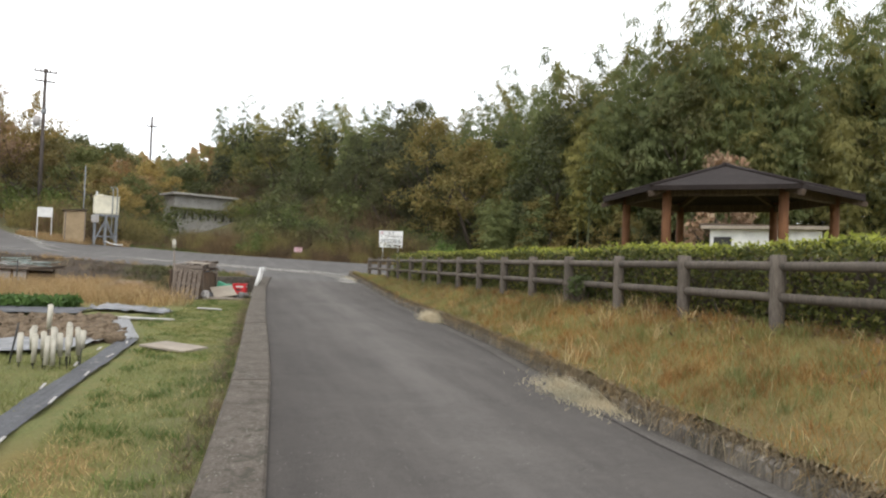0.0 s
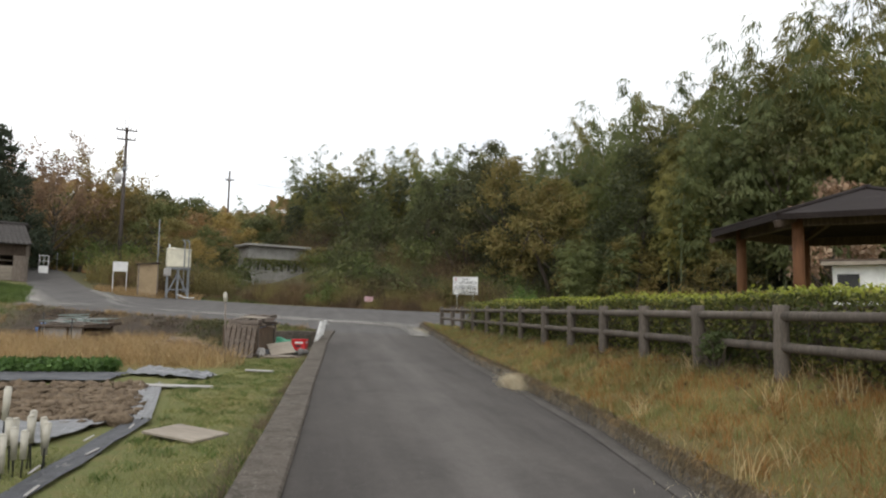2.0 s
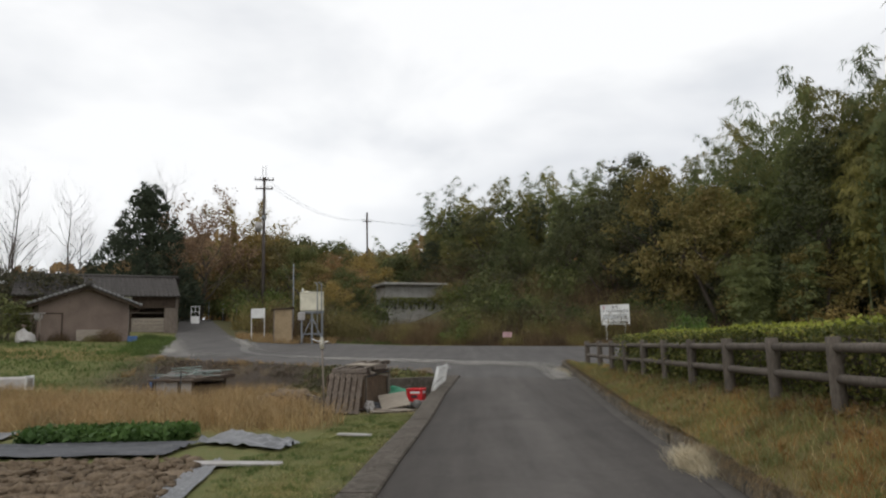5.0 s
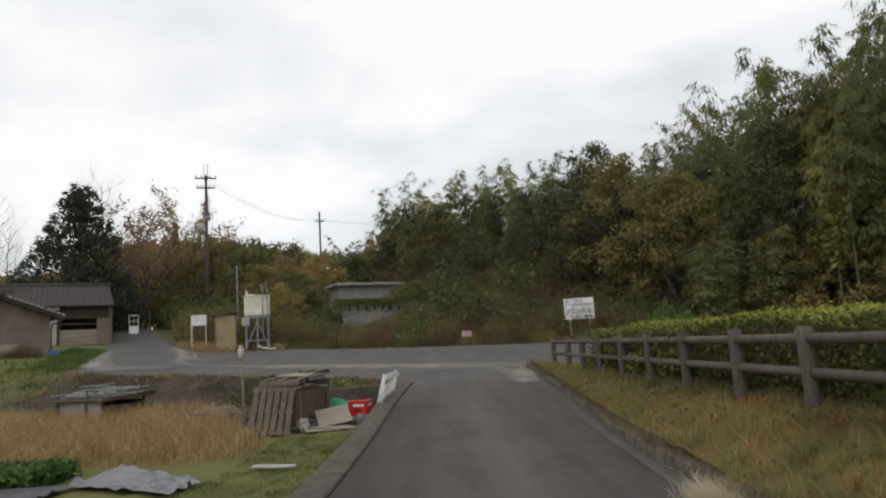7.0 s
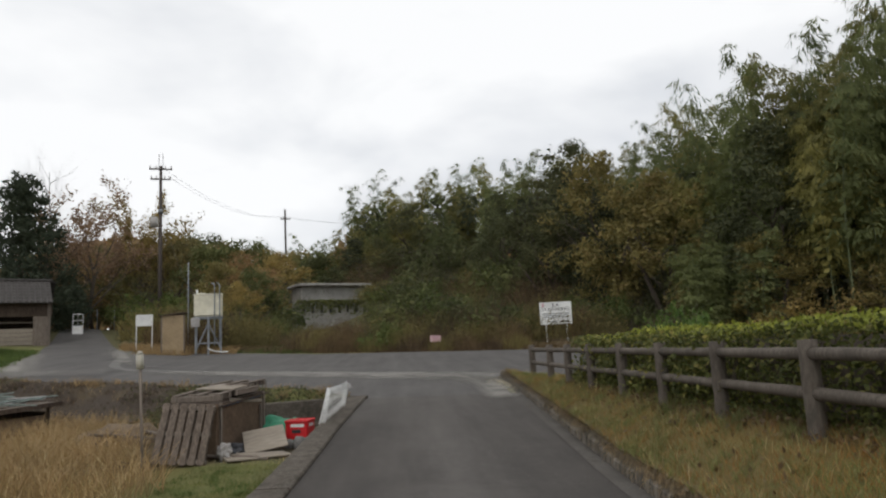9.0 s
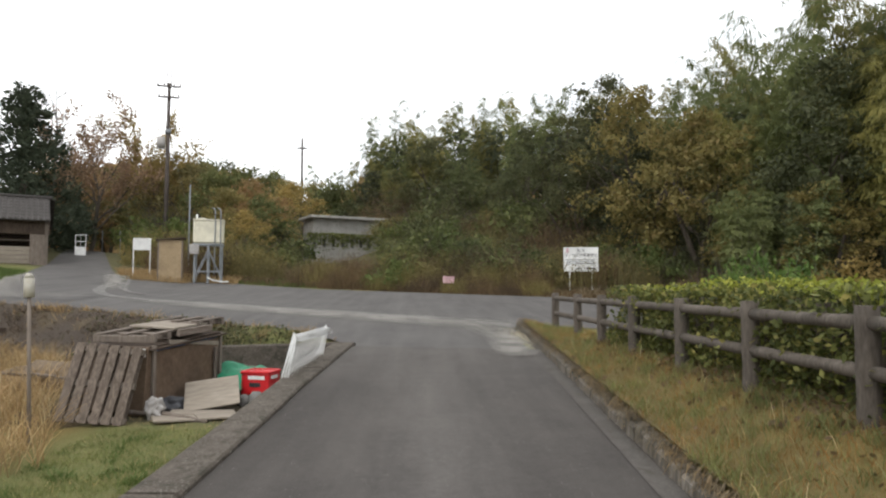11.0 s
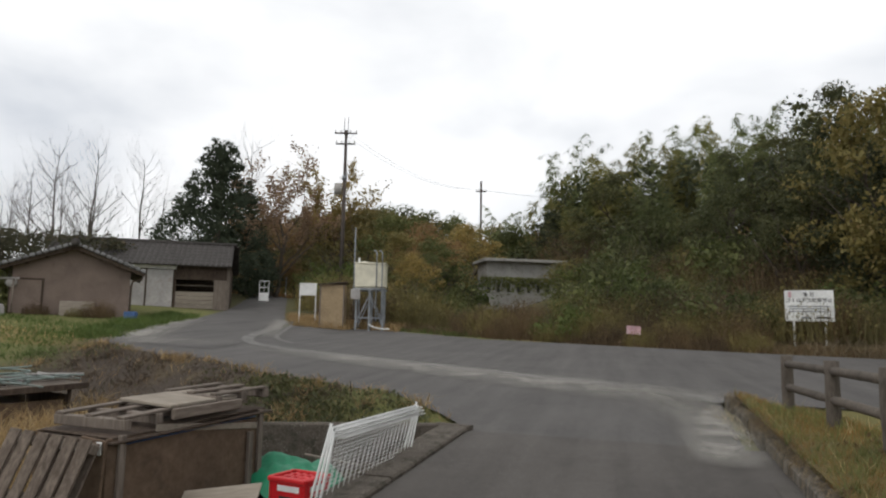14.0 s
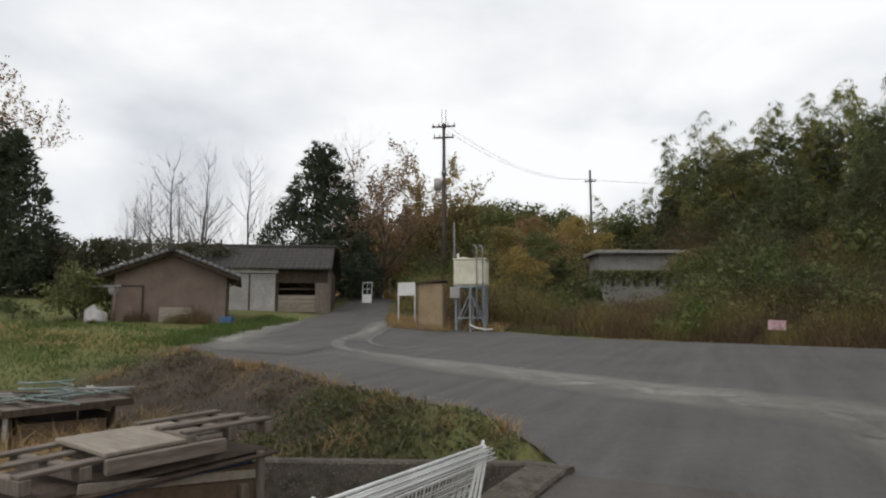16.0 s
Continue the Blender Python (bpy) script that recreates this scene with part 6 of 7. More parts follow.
def build_compost_bin():
    x, y = -2.4, 22.05
    g = gz(x, y)
    root = thing("compost_bin", pose(x, y, g, 0, 0, BIN_RZ), "compost bin knocked together from brown boards", "compost bin")
    w, d, h = 0.9, 1.75, 0.82
    boxed("side_board", (0.03, d, h), Matrix.Translation((w / 2, 0, h / 2)), M_BROWN_BOARD, root)
    boxed("side_board", (0.03, d, h), Matrix.Translation((-w / 2, 0, h / 2)), M_BROWN_BOARD, root)
    boxed("end_board", (w, 0.03, h * 0.95), Matrix.Translation((0, d / 2, h / 2)), M_BROWN_BOARD, root)
    boxed("end_board", (w * 0.9, 0.03, h * 0.95), Matrix.Translation((0, -d / 2, h / 2)), M_DARKWOOD, root)
    boxed("prop_board", (0.3, 0.025, h * 1.02), Matrix.Translation((w / 2 - 0.1, -d / 2 - 0.05, h / 2)) @ Matrix.Rotation(0.06, 4, "Y"), M_BROWN_BOARD, root)
    for px, py, hh in ((w / 2 + 0.035, -d / 2 + 0.12, 0.84), (w / 2 + 0.035, d / 2 - 0.05, 0.9), (w / 2 + 0.05, d / 2 - 0.2, 0.7)):
        boxed("batten", (0.04, 0.06, hh), Matrix.Translation((px, py, hh / 2)), M_WOOD_GREY, root)
    boxed("torn_edge", (0.012, d * 0.72, 0.06), Matrix.Translation((w / 2 + 0.022, 0.2, h - 0.02)) @ Matrix.Rotation(-0.09, 4, "X"), M_PLY, root, 0.004)
    boxed("white_tag", (0.09, 0.006, 0.09), Matrix.Translation((w / 2 - 0.02, -d / 2 - 0.068, h - 0.07)), M_WHITE, root, 0.002)
    boxed("white_tag", (0.06, 0.006, 0.1), Matrix.Translation((w / 2 + 0.02, -d / 2 - 0.075, h - 0.06)), M_WHITE, root, 0.002)
    front = thing("leaning_pallet", pose(x - 0.19, y - 1.3, gz(x, y - 1.4) + 0.02, 0, 0, 2), "grey slatted pallet leaning on the bin", "pallet", "pallets at the bin")
    m = Matrix.Translation((0.05, 0.0, 0.43)) @ Matrix.Rotation(radians(-24 + 90), 4, "X") @ Matrix.Rotation(radians(-5), 4, "Z")
    pallet(front, 0.8, 0.94, m, 6, M_WOOD_BROWN)
    lid = thing("bin_cover", pose(x, y, g + 0.77, 0, 0, BIN_RZ), "weathered plywood sheet lying on the bin", "board")
    boxed("panel", (1.0, 1.84, 0.022), Matrix.Translation((0.02, 0.05, 0.06)) @ Matrix.Rotation(0.05, 4, "X"), M_DARKWOOD, lid)
    boxed("panel", (0.94, 1.74, 0.02), Matrix.Translation((0.0, 0.04, 0.09)) @ Matrix.Rotation(0.05, 4, "X"), M_DARKWOOD, lid)
    boxed("blue_sheet", (0.42, 1.5, 0.012), Matrix.Translation((0.27, 0.02, 0.03)) @ Matrix.Rotation(0.05, 4, "X"), M_BLUE, lid)
    for dx, dy, dz, ww, dd, rz in ((0.0, -0.4, 0.18, 0.84, 0.72, 4), (0.05, 0.62, 0.24, 0.78, 0.66, -3)):
        ob = thing("top_pallet", pose(x, y, g + 0.77 + dz, 3, 0, BIN_RZ + rz), "broken grey pallet lying on the bin cover", "pallet", "pallets at the bin")
        for i in range(3):
            boxed("bearer", (ww, 0.07, 0.085), Matrix.Translation((dx, dy + (i - 1) * (dd / 2 - 0.03), 0)), M_WOOD_GREY, ob)
        for i in range(3):
            boxed("slat", (0.1, dd, 0.022), Matrix.Translation((dx + (i - 1) * (ww / 2 - 0.06), dy, 0.055)), M_WOOD_GREY_Y, ob, 0.004)
    ob = thing("loose_board", pose(x, y, g + 0.77 + 0.22, 2, 2, BIN_RZ), "grey boards lying across the bin cover", "board")
    boxed("plank", (0.68, 0.8, 0.03), Matrix.Translation((0.1, 0.14, 0.05)), M_PLY, ob)
    boxed("plank_edge", (0.05, 0.8, 0.09), Matrix.Translation((0.52, 0.1, 0.0)), M_WOOD_GREY_Y, ob)


build_compost_bin()


def build_heap():
    x, y = -1.5, 21.6
    ob = thing("plywood_offcut", pose(x, y, gz(x, y) + 0.2, 25, -7, 14), "pale plywood offcut lying tilted on the heap", "board")
    boxed("panel", (0.68, 0.66, 0.022), None, M_PLY, ob, 0.008)
    for x, y, rz, ln, r in ((-1.85, 21.0, 62, 0.9, 0.035), (-1.75, 20.92, 66, 1.0, 0.03), (-2.05, 21.0, 80, 0.6, 0.028)):
        ob = thing("scrap_pole", pose(x, y, gz(x, y) + 0.05, 0, 4, rz - 90), "weathered round pole lying on the ground", "pole", "scrap poles")
        rodded("shaft", (-ln / 2, 0, 0), (ln / 2, 0, 0), r, r * 0.9, M_WOOD_GREY, ob, 10)
    for x, y, rz, sx, sy in ((-1.62, 20.9, 25, 0.7, 0.4), (-1.25, 21.0, 28, 0.5, 0.35), (-1.5, 21.2, 10, 0.75, 0.3)):
        ob = thing("flat_board", pose(x, y, gz(x, y) + 0.03, 0, 2, rz), "flat weathered board on the ground", "board", "flat boards")
        boxed("plank", (sx, sy, 0.025), None, M_PLY, ob, 0.004)
    bm = bmesh.new()
    x, y = -1.93, 21.45
    bmesh.ops.create_icosphere(bm, subdivisions=4, radius=0.16)
    for v in bm.verts:
        v.co *= 1 + 0.5 * noise.noise(v.co * 9) + 0.35 * abs(noise.noise(v.co * 24))
        v.co.z = v.co.z * 0.6 + 0.08
    ob = thing("rubbish_bag", pose(x, y, gz(x, y)), "crumpled dark plastic bag beside the bin", "bag")
    part("bag_skin", bm, M_BLACKFILM, ob, "", True)
    bm = bmesh.new()
    bmesh.ops.create_icosphere(bm, subdivisions=4, radius=0.1)
    for v in bm.verts:
        v.co *= 1 + 0.8 * noise.noise(v.co * 22 + Vector((3, 1, 0)))
        v.co.z = v.co.z * 1.2 + 0.12
    x, y = -2.0, 20.98
    ob = thing("torn_bag", pose(x, y, gz(x, y)), "crumpled white plastic bag by the pallet", "bag")
    part("bag_skin", bm, M_SHEET, ob, "", True)

    # the red bottle crate
    x, y = -1.0, 22.15
    ob = thing("bottle_crate", pose(x, y, gz(x, y) + 0.1, 0, 0, -14), "red plastic bottle crate standing on the heap", "crate")
    W, D, H = 0.4, 0.34, 0.32
    for s in (-1, 1):
        boxed("side", (0.02, D, H), Matrix.Translation((s * (W / 2 - 0.01), 0, H / 2)), M_RED, ob, 0.005)
        wall = boxed("side", (W - 0.044, 0.02, H), Matrix.Translation((0, s * (D / 2 - 0.01), H / 2)), M_RED, ob, 0.005)
        boxed("rim", (W + 0.02, 0.03, 0.04), Matrix.Translation((0, s * (D / 2 + 0.004), H - 0.02)), M_RED, ob, 0.008)
        boxed("rim", (0.03, D - 0.03, 0.04), Matrix.Translation((s * (W / 2 + 0.004), 0, H - 0.02)), M_RED, ob, 0.008)
    boxed("base", (W - 0.044, D - 0.044, 0.02), Matrix.Translation((0, 0, 0.02)), M_RED, ob, 0.003)
    for i in range(4):
        boxed("divider", (0.03, D - 0.046, H * 0.88), Matrix.Translation((-W / 2 + (i + 1) * W / 5, 0, H * 0.52)), M_RED, ob, 0.002)
    for i in range(3):
        boxed("divider", (W - 0.046, 0.03, H * 0.86), Matrix.Translation((0, -D / 2 + (i + 1) * D / 4, H * 0.52)), M_RED, ob, 0.002)
    boxed("printed_mark", (0.24, 0.004, 0.05), Matrix.Translation((0.02, -D / 2 - 0.003, H * 0.72)), M_WHITE, ob, 0.001)
    boxed("printed_mark", (0.004, 0.2, 0.05), Matrix.Translation((W / 2 + 0.003, 0, H * 0.72)), M_WHITE, ob, 0.001)
    # no hole is cut: a black plate paints the shade inside the grip
    boxed("hand_hole", (0.16, 0.006, 0.06), Matrix.Translation((0, -D / 2 - 0.002, H * 0.42)), M_BLACK, ob, 0.001)
    for x, y, s in ((-0.95, 21.75, 0.13), (-1.12, 21.82, 0.1), (-0.82, 21.9, 0.11)):
        bm = bmesh.new()
        bmesh.ops.create_icosphere(bm, subdivisions=2, radius=s)
        for v in bm.verts:
            v.co *= 1 + 0.35 * noise.noise(v.co * 8 + Vector((x, y, 0)))
        st = thing("rubble_stone", pose(x, y, gz(x, y) + s * 0.5), "rough pale lump of rubble under the crate", "stone", "rubble")
        part("lump", bm, M_STRIP, st, "", True)

    # the green tarpaulin
    x, y = -1.5, 22.95
    ob = thing("green_tarpaulin", pose(x, y, gz(x, y), 0, 0, -10), "crumpled green tarpaulin thrown over scrap", "tarpaulin")
    n = 22
    v, f = [], []
    for j in range(n):
        for i in range(n):
            px, py = (i / (n - 1) - 0.5) * 1.3, (j / (n - 1) - 0.5) * 0.95
            rr = math.hypot(px / 0.7, py / 0.52)
            pz = 0.36 * max(0.0, 1 - rr ** 2.4) + 0.17 * noise.noise(Vector((px * 5, py * 5, 1))) + 0.05 * noise.noise(Vector((px * 14, py * 14, 4))) + 0.02
            v.append((px, py, max(0.01, pz)))
    for j in range(n - 1):
        for i in range(n - 1):
            f.append((j * n + i, j * n + i + 1, (j + 1) * n + i + 1, (j + 1) * n + i))
    grid_part("sheet", v, f, M_GREENTARP, ob, "", True)


build_heap()


def build_mesh_panels():
    """White wire-mesh shelves stacked on edge against the curb."""
    for k in range(3):
        ob = thing("wire_rack", pose(-0.58 + 0.05 * k, 22.42, gz(-0.9, 22.4) + 0.1, 0, 15 - k * 2.0, -5), "white wire-mesh panel standing on edge at the curb", "wire rack", "wire racks")
        L, H = 1.85, 0.86 - 0.04 * k
        wires = Soup(k)
        for i in range(21):
            py = -L / 2 + L * i / 20
            wires.tube([(0, py, 0), (0, py, H)], [0.0024, 0.0024], 4)
        for i in range(9):
            pz = H * i / 8
            wires.tube([(0.004, -L / 2, pz), (0.004, L / 2, pz)], [0.0022, 0.0022], 4)
        tagged(wires.make("mesh_wire", M_WHITE, ob), kind="stuff")
        for z in (0.0, H):
            rodded("frame_rail", (0, -L / 2, z), (0, L / 2, z), 0.011, 0.011, M_WHITE, ob, 8)
        for s in (-1, 1):
            rodded("frame_stile", (0, s * L / 2, -0.04), (0, s * L / 2, H + 0.04), 0.011, 0.011, M_WHITE, ob, 8)
        for i in range(2):
            rodded("lip_rail", (0.05 + 0.03 * i, -L / 2, H + 0.01), (0.05 + 0.03 * i, L / 2, H + 0.01), 0.006, 0.006, M_WHITE, ob, 6)


build_mesh_panels()

# the white-capped stake beside the pallet
sx, sy = -2.78, 19.75
stake = thing("marker_stake", pose(sx, sy, gz(sx, sy), 0, -2, 0), "wooden stake capped with a clouded plastic bottle", "stake")
rodded("stick", (0, 0, -0.1), (0, 0, 1.62), 0.022, 0.018, M_WOOD_GREY, stake, 8)
rodded("bottle", (0, 0, 1.5), (0, 0, 1.7), 0.05, 0.05, M_BOTTLE, stake, 12)
rodded("bottle_neck", (0, 0, 1.7), (0, 0, 1.75), 0.05, 0.025, M_BOTTLE, stake, 12)


def build_hutch():
    x, y = -8.23, 25.91
    g = gz(x, y) - 0.04
    root = thing("garden_hutch", pose(x, y, g, 0, 0, -23), "low garden hutch of pale sheets under a cluttered roof", "hutch")
    t = 0.5 - g
    for px, w in ((-0.54, 0.5), (-0.02, 0.5), (0.52, 0.5)):
        boxed("front_sheet", (w, 0.02, t - 0.04), Matrix.Translation((px, -0.64, t / 2)), M_SHEET, root, 0.004)
    boxed("side_board", (0.03, 1.2, t - 0.1), Matrix.Translation((-0.78, 0, t / 2 - 0.03)), M_SHEET, root)
    boxed("back_board", (1.55, 0.03, t - 0.1), Matrix.Translation((0, 0.64, t / 2 - 0.03)), M_DARKWOOD, root)
    boxed("side_board", (0.03, 1.16, t - 0.16), Matrix.Translation((0.78, 0, t / 2 - 0.08)), M_BROWN_BOARD, root)
    for px, py in ((-0.8, -0.66), (0.25, -0.67), (0.8, -0.66), (0.8, 0.66), (-0.8, 0.66)):
        boxed("post", (0.06, 0.05, t), Matrix.Translation((px, py, t / 2)), M_DARKWOOD, root)
    boxed("roof", (1.85, 1.75, 0.04), Matrix.Translation((0.05, 0.05, t + 0.05)) @ Matrix.Rotation(0.04, 4, "X"), M_WOOD_GREY, root, 0.008)
    boxed("roof_edge", (1.8, 0.05, 0.1), Matrix.Translation((0.05, -0.79, t + 0.01)), M_DARKWOOD, root, 0.006)
    boxed("roof_edge", (0.05, 1.7, 0.1), Matrix.Translation((0.96, 0.05, t + 0.04)) @ Matrix.Rotation(0.04, 4, "X"), M_DARKWOOD, root, 0.006)
    lay = random.Random(14)
    for i in range(44):
        px, py = lay.uniform(-0.45, 0.55), lay.uniform(-0.65, 0.75)
        spin = lay.choice((-23, 67)) + lay.gauss(0, 14)
        ob = thing("roof_stick", pose(x, y, g + t + 0.09 + 0.04 * py, 0, 0, -23) @ pose(px, py, 0.02 + 0.002 * i, lay.gauss(0, 3), lay.gauss(0, 3), spin + 23), "grey stick or green pipe lying on the hutch", "stick", "sticks on the hutch")
        ln = lay.uniform(0.35, 0.7)
        rodded("shaft", (-ln, 0, 0), (ln, 0, 0), 0.017, 0.015, (M_GREENPIPE, M_WOOD_GREY, M_GREENPIPE, M_SHEET)[i % 4], ob, 6)
    hose = thing("garden_hose", pose(x - 0.1, y, g + t + 0.1), "coiled faded green hose on the hutch roof", "hose")
    sp = Soup(12)
    sp.tube([(0.42 * math.cos(k * 0.5) * (1 + 0.15 * math.sin(k)), 0.3 * math.sin(k * 0.5), 0.012 * k * 0.6) for k in range(40)], [0.014] * 40, 6)
    sp.make("coil", surface("faded_hose", (0.15, 0.2, 0.18), (0.26, 0.32, 0.29), 12, 2, 0.5, 0.05), hose, smooth=True)
    bm = bmesh.new()
    bmesh.ops.create_icosphere(bm, subdivisions=3, radius=0.25)
    for v in bm.verts:
        v.co *= 1 + 0.4 * noise.noise(v.co * 5)
        v.co.z = v.co.z * 1.3 + 0.3
    ob = thing("blue_sheet", pose(x - 1.0, y + 0.15, gz(x - 1.0, y)), "crumpled blue plastic sheet beside the hutch", "plastic sheet")
    part("sheet", bm, M_BLUE, ob, "", True)
    for px, py, h in ((-9.05, 25.4, 1.0), (-7.95, 24.6, 0.85)):
        ob = thing("iron_stake", pose(px, py, gz(px, py)), "thin dark iron stake in the grass", "stake", "iron stakes")
        rodded("shaft", (0, 0, -0.1), (0, 0, h), 0.022, 0.02, M_BLACK, ob, 8)


build_hutch()

# the low white cloche on the slope
cx, cy = -15.2, 26.3
cloche = thing("cold_frame", pose(cx, cy, gz(cx, cy), 0, 0, 8), "low white plastic-covered frame on the slope", "cold frame")
boxed("cover", (3.2, 0.5, 0.42), Matrix.Translation((0, 0, 0.25)), M_SHEET, cloche, 0.06)
for s in (-1.58, -0.5, 0.5, 1.58):
    boxed("hoop", (0.04, 0.54, 0.46), Matrix.Translation((s, 0, 0.26)), M_WHITE, cloche, 0.02)

# ---- the vegetable plot ----
def patch(name, corners, lift, material, label, category, n=10, rough=0.02, seed=1):
    """A sheet over four corners, laid on the ground with creases."""
    a, b, c, d = [Vector(q) for q in corners]
    rng = np.random.default_rng(seed)
    v, f = [], []
    for j in range(n + 1):
        for i in range(n + 1):
            p = a.lerp(b, i / n).lerp(d.lerp(c, i / n), j / n)
            v.append((p.x, p.y, gz(p.x, p.y) + lift + abs(rng.normal()) * rough))
    for j in range(n):
        for i in range(n):
            q = j * (n + 1) + i
            f.append((q, q + 1, q + n + 2, q + n + 1))
    return tagged(grid_part(name, v, f, material, None, "", True), label, category)


tagged(patch("tilled_bed", ((-9.5, 10.9), (-2.85, 11.4), (-3.6, 15.0), (-9.5, 15.6)), 0.02, M_SOIL, "freshly tilled bed of brown clods", "soil bed", 26, 0.03, 2), kind="structure")
patch("weed_sheet", ((-2.98, 4.4), (-2.74, 4.35), (-2.6, 11.2), (-2.86, 11.4)), 0.03, M_BLACKFILM, "narrow grey weed sheet pinned along the lawn", "weed sheet", 14, 0.012, 3)
patch("weed_sheet", ((-2.95, 11.3), (-2.6, 11.2), (-3.3, 15.2), (-3.65, 15.15)), 0.035, M_MULCH, "creased silver weed sheet beside the tilled bed", "weed sheet", 12, 0.02, 4)
patch("mulch_film", ((-7.0, 9.0), (-3.35, 9.7), (-3.05, 11.1), (-7.0, 10.7)), 0.05, M_MULCH, "wet grey mulch film spread over a bed", "mulch film", 14, 0.02, 5)
patch("mulch_film", ((-9.5, 15.75), (-4.4, 15.65), (-4.3, 16.9), (-9.5, 17.1)), 0.05, M_BLACKFILM, "black mulch film before the crop row", "mulch film", 14, 0.02, 6)
patch("mulch_film", ((-4.4, 16.9), (-2.7, 16.0), (-2.5, 16.6), (-4.2, 18.1)), 0.04, M_MULCH, "torn silver mulch film at the end of the row", "mulch film", 12, 0.04, 7)
patch("mulch_film", ((-13.5, 16.6), (-8.2, 17.0), (-8.4, 18.3), (-13.5, 18.6)), 0.05, M_MULCH, "grey mulch film on the far bed", "mulch film", 12, 0.03, 8)
for x, y, sx, sy, rz, label in ((-2.0, 10.17, 0.77, 0.56, -35, "pale plywood sheet lying on the lawn"), (-3.0, 14.9, 1.25, 0.26, 10, "long pale board at the bed's edge"), (-1.75, 17.35, 0.6, 0.16, 0, "short pale board lying on the lawn")):
    ob = thing("lawn_board", pose(x, y, gz(x, y) + 0.045, 0, 3, rz), label, "board")
    boxed("plank", (sx, sy, 0.03), None, M_PLY if sy > 0.5 else M_SHEET, ob, 0.005)
peg = random.Random(5)
for i in range(9):
    y = 4.9 + i * 0.72
    x = -2.95 if i % 2 else -2.7
    ob = thing("sheet_peg", pose(x, y, gz(x, y) + 0.05, 0, 0, peg.uniform(84, 96)), "white peg holding down the weed sheet", "peg", "pegs of the weed sheet")
    boxed("strip", (0.3, 0.026, 0.012), None, M_SHEET, ob, 0.004)

clods = []
ico = bmesh.new()
bmesh.ops.create_icosphere(ico, subdivisions=1, radius=1.0)
ico_v = np.array([v.co[:] for v in ico.verts])
ico_f = np.array([[v.index for v in f.verts] for f in ico.faces])
ico.free()
rc = np.random.default_rng(31)
cv, cf = [], []
for i in range(1500):
    x, y = rc.uniform(-9.4, -2.9), rc.uniform(10.95, 15.3)
    if x > -2.85 - (y - 11.4) * 0.2:
        continue
    s = rc.uniform(0.03, 0.1) * (1.25 if rc.random() < 0.15 else 1)
    q = ico_v * (1 + 0.42 * rc.normal(size=(len(ico_v), 1))) * s * np.array([1.2, 1.0, 0.75])
    a = rc.uniform(0, 6.28)
    q = q @ np.array([[math.cos(a), math.sin(a), 0], [-math.sin(a), math.cos(a), 0], [0, 0, 1]])
    cf.append(ico_f + len(cv) * len(ico_v))
    cv.append(q + [x, y, gz(x, y) + 0.045])
tagged(grid_part("soil_clods", np.concatenate(cv), np.concatenate(cf), M_SOIL, None, "", True), "clods of dug brown soil on the bed", "soil", kind="stuff")

crop = Soup(41)
for i in range(300):
    x, y = crop.rng.uniform(-7.7, -4.8), crop.rng.uniform(17.0, 17.95)
    p, out = crop.ball(16, (x, y, gz(x, y) + 0.14), (0.16, 0.16, 0.15), 0.3)
    crop.leaves(p, 0.15, 0.075, out, -0.2, 0.35)
tagged(crop.make("crop_row", L_CROP), "row of leafy green vegetables", "vegetables", kind="stuff")

stakes = random.Random(8)
for i, (x, y, h) in enumerate(((-3.3, 8.5, 0.42), (-3.2, 8.62, 0.46), (-3.12, 8.5, 0.4), (-3.05, 8.68, 0.48), (-3.38, 8.42, 0.4), (-2.98, 8.8, 0.44), (-3.13, 8.82, 0.5), (-3.32, 8.72, 0.72), (-2.93, 8.6, 0.42), (-3.24, 8.36, 0.38), (-3.45, 8.66, 0.44), (-3.28, 8.9, 0.42), (-3.55, 8.52, 0.4), (-3.5, 8.85, 0.45), (-3.18, 8.4, 0.36), (-3.04, 8.46, 0.38))):
    lean = stakes.uniform(-5, 5)
    ob = thing("bottle_stake", pose(x, y, gz(x, y), stakes.uniform(-4, 4), lean, stakes.uniform(0, 360)), "dark stick capped with a clouded white plastic bottle", "stake", "bottle-capped stakes")
    rodded("stick", (0, 0, -0.1), (0, 0, h), 0.008, 0.007, M_BLACK, ob, 6)
    b = h - stakes.uniform(0.2, 0.33)
    bottle = rodded("bottle", (0, 0, b), (0, 0, h), 0.027, 0.032, M_BOTTLE, ob, 12)
    rodded("bottle_end", (0, 0, h), (0, 0, h + 0.015), 0.032, 0.022, M_BOTTLE, bottle, 12)
for x, y, h, lean in ((-4.85, 10.4, 1.05, 6), (-3.75, 8.9, 0.5, 9)):
    ob = thing("bare_stake", pose(x, y, gz(x, y), 0, lean, 0), "thin bare stake standing in the plot", "stake", "bare stakes")
    rodded("stick", (0, 0, -0.1), (0, 0, h), 0.013, 0.01, M_BLACK, ob, 6)

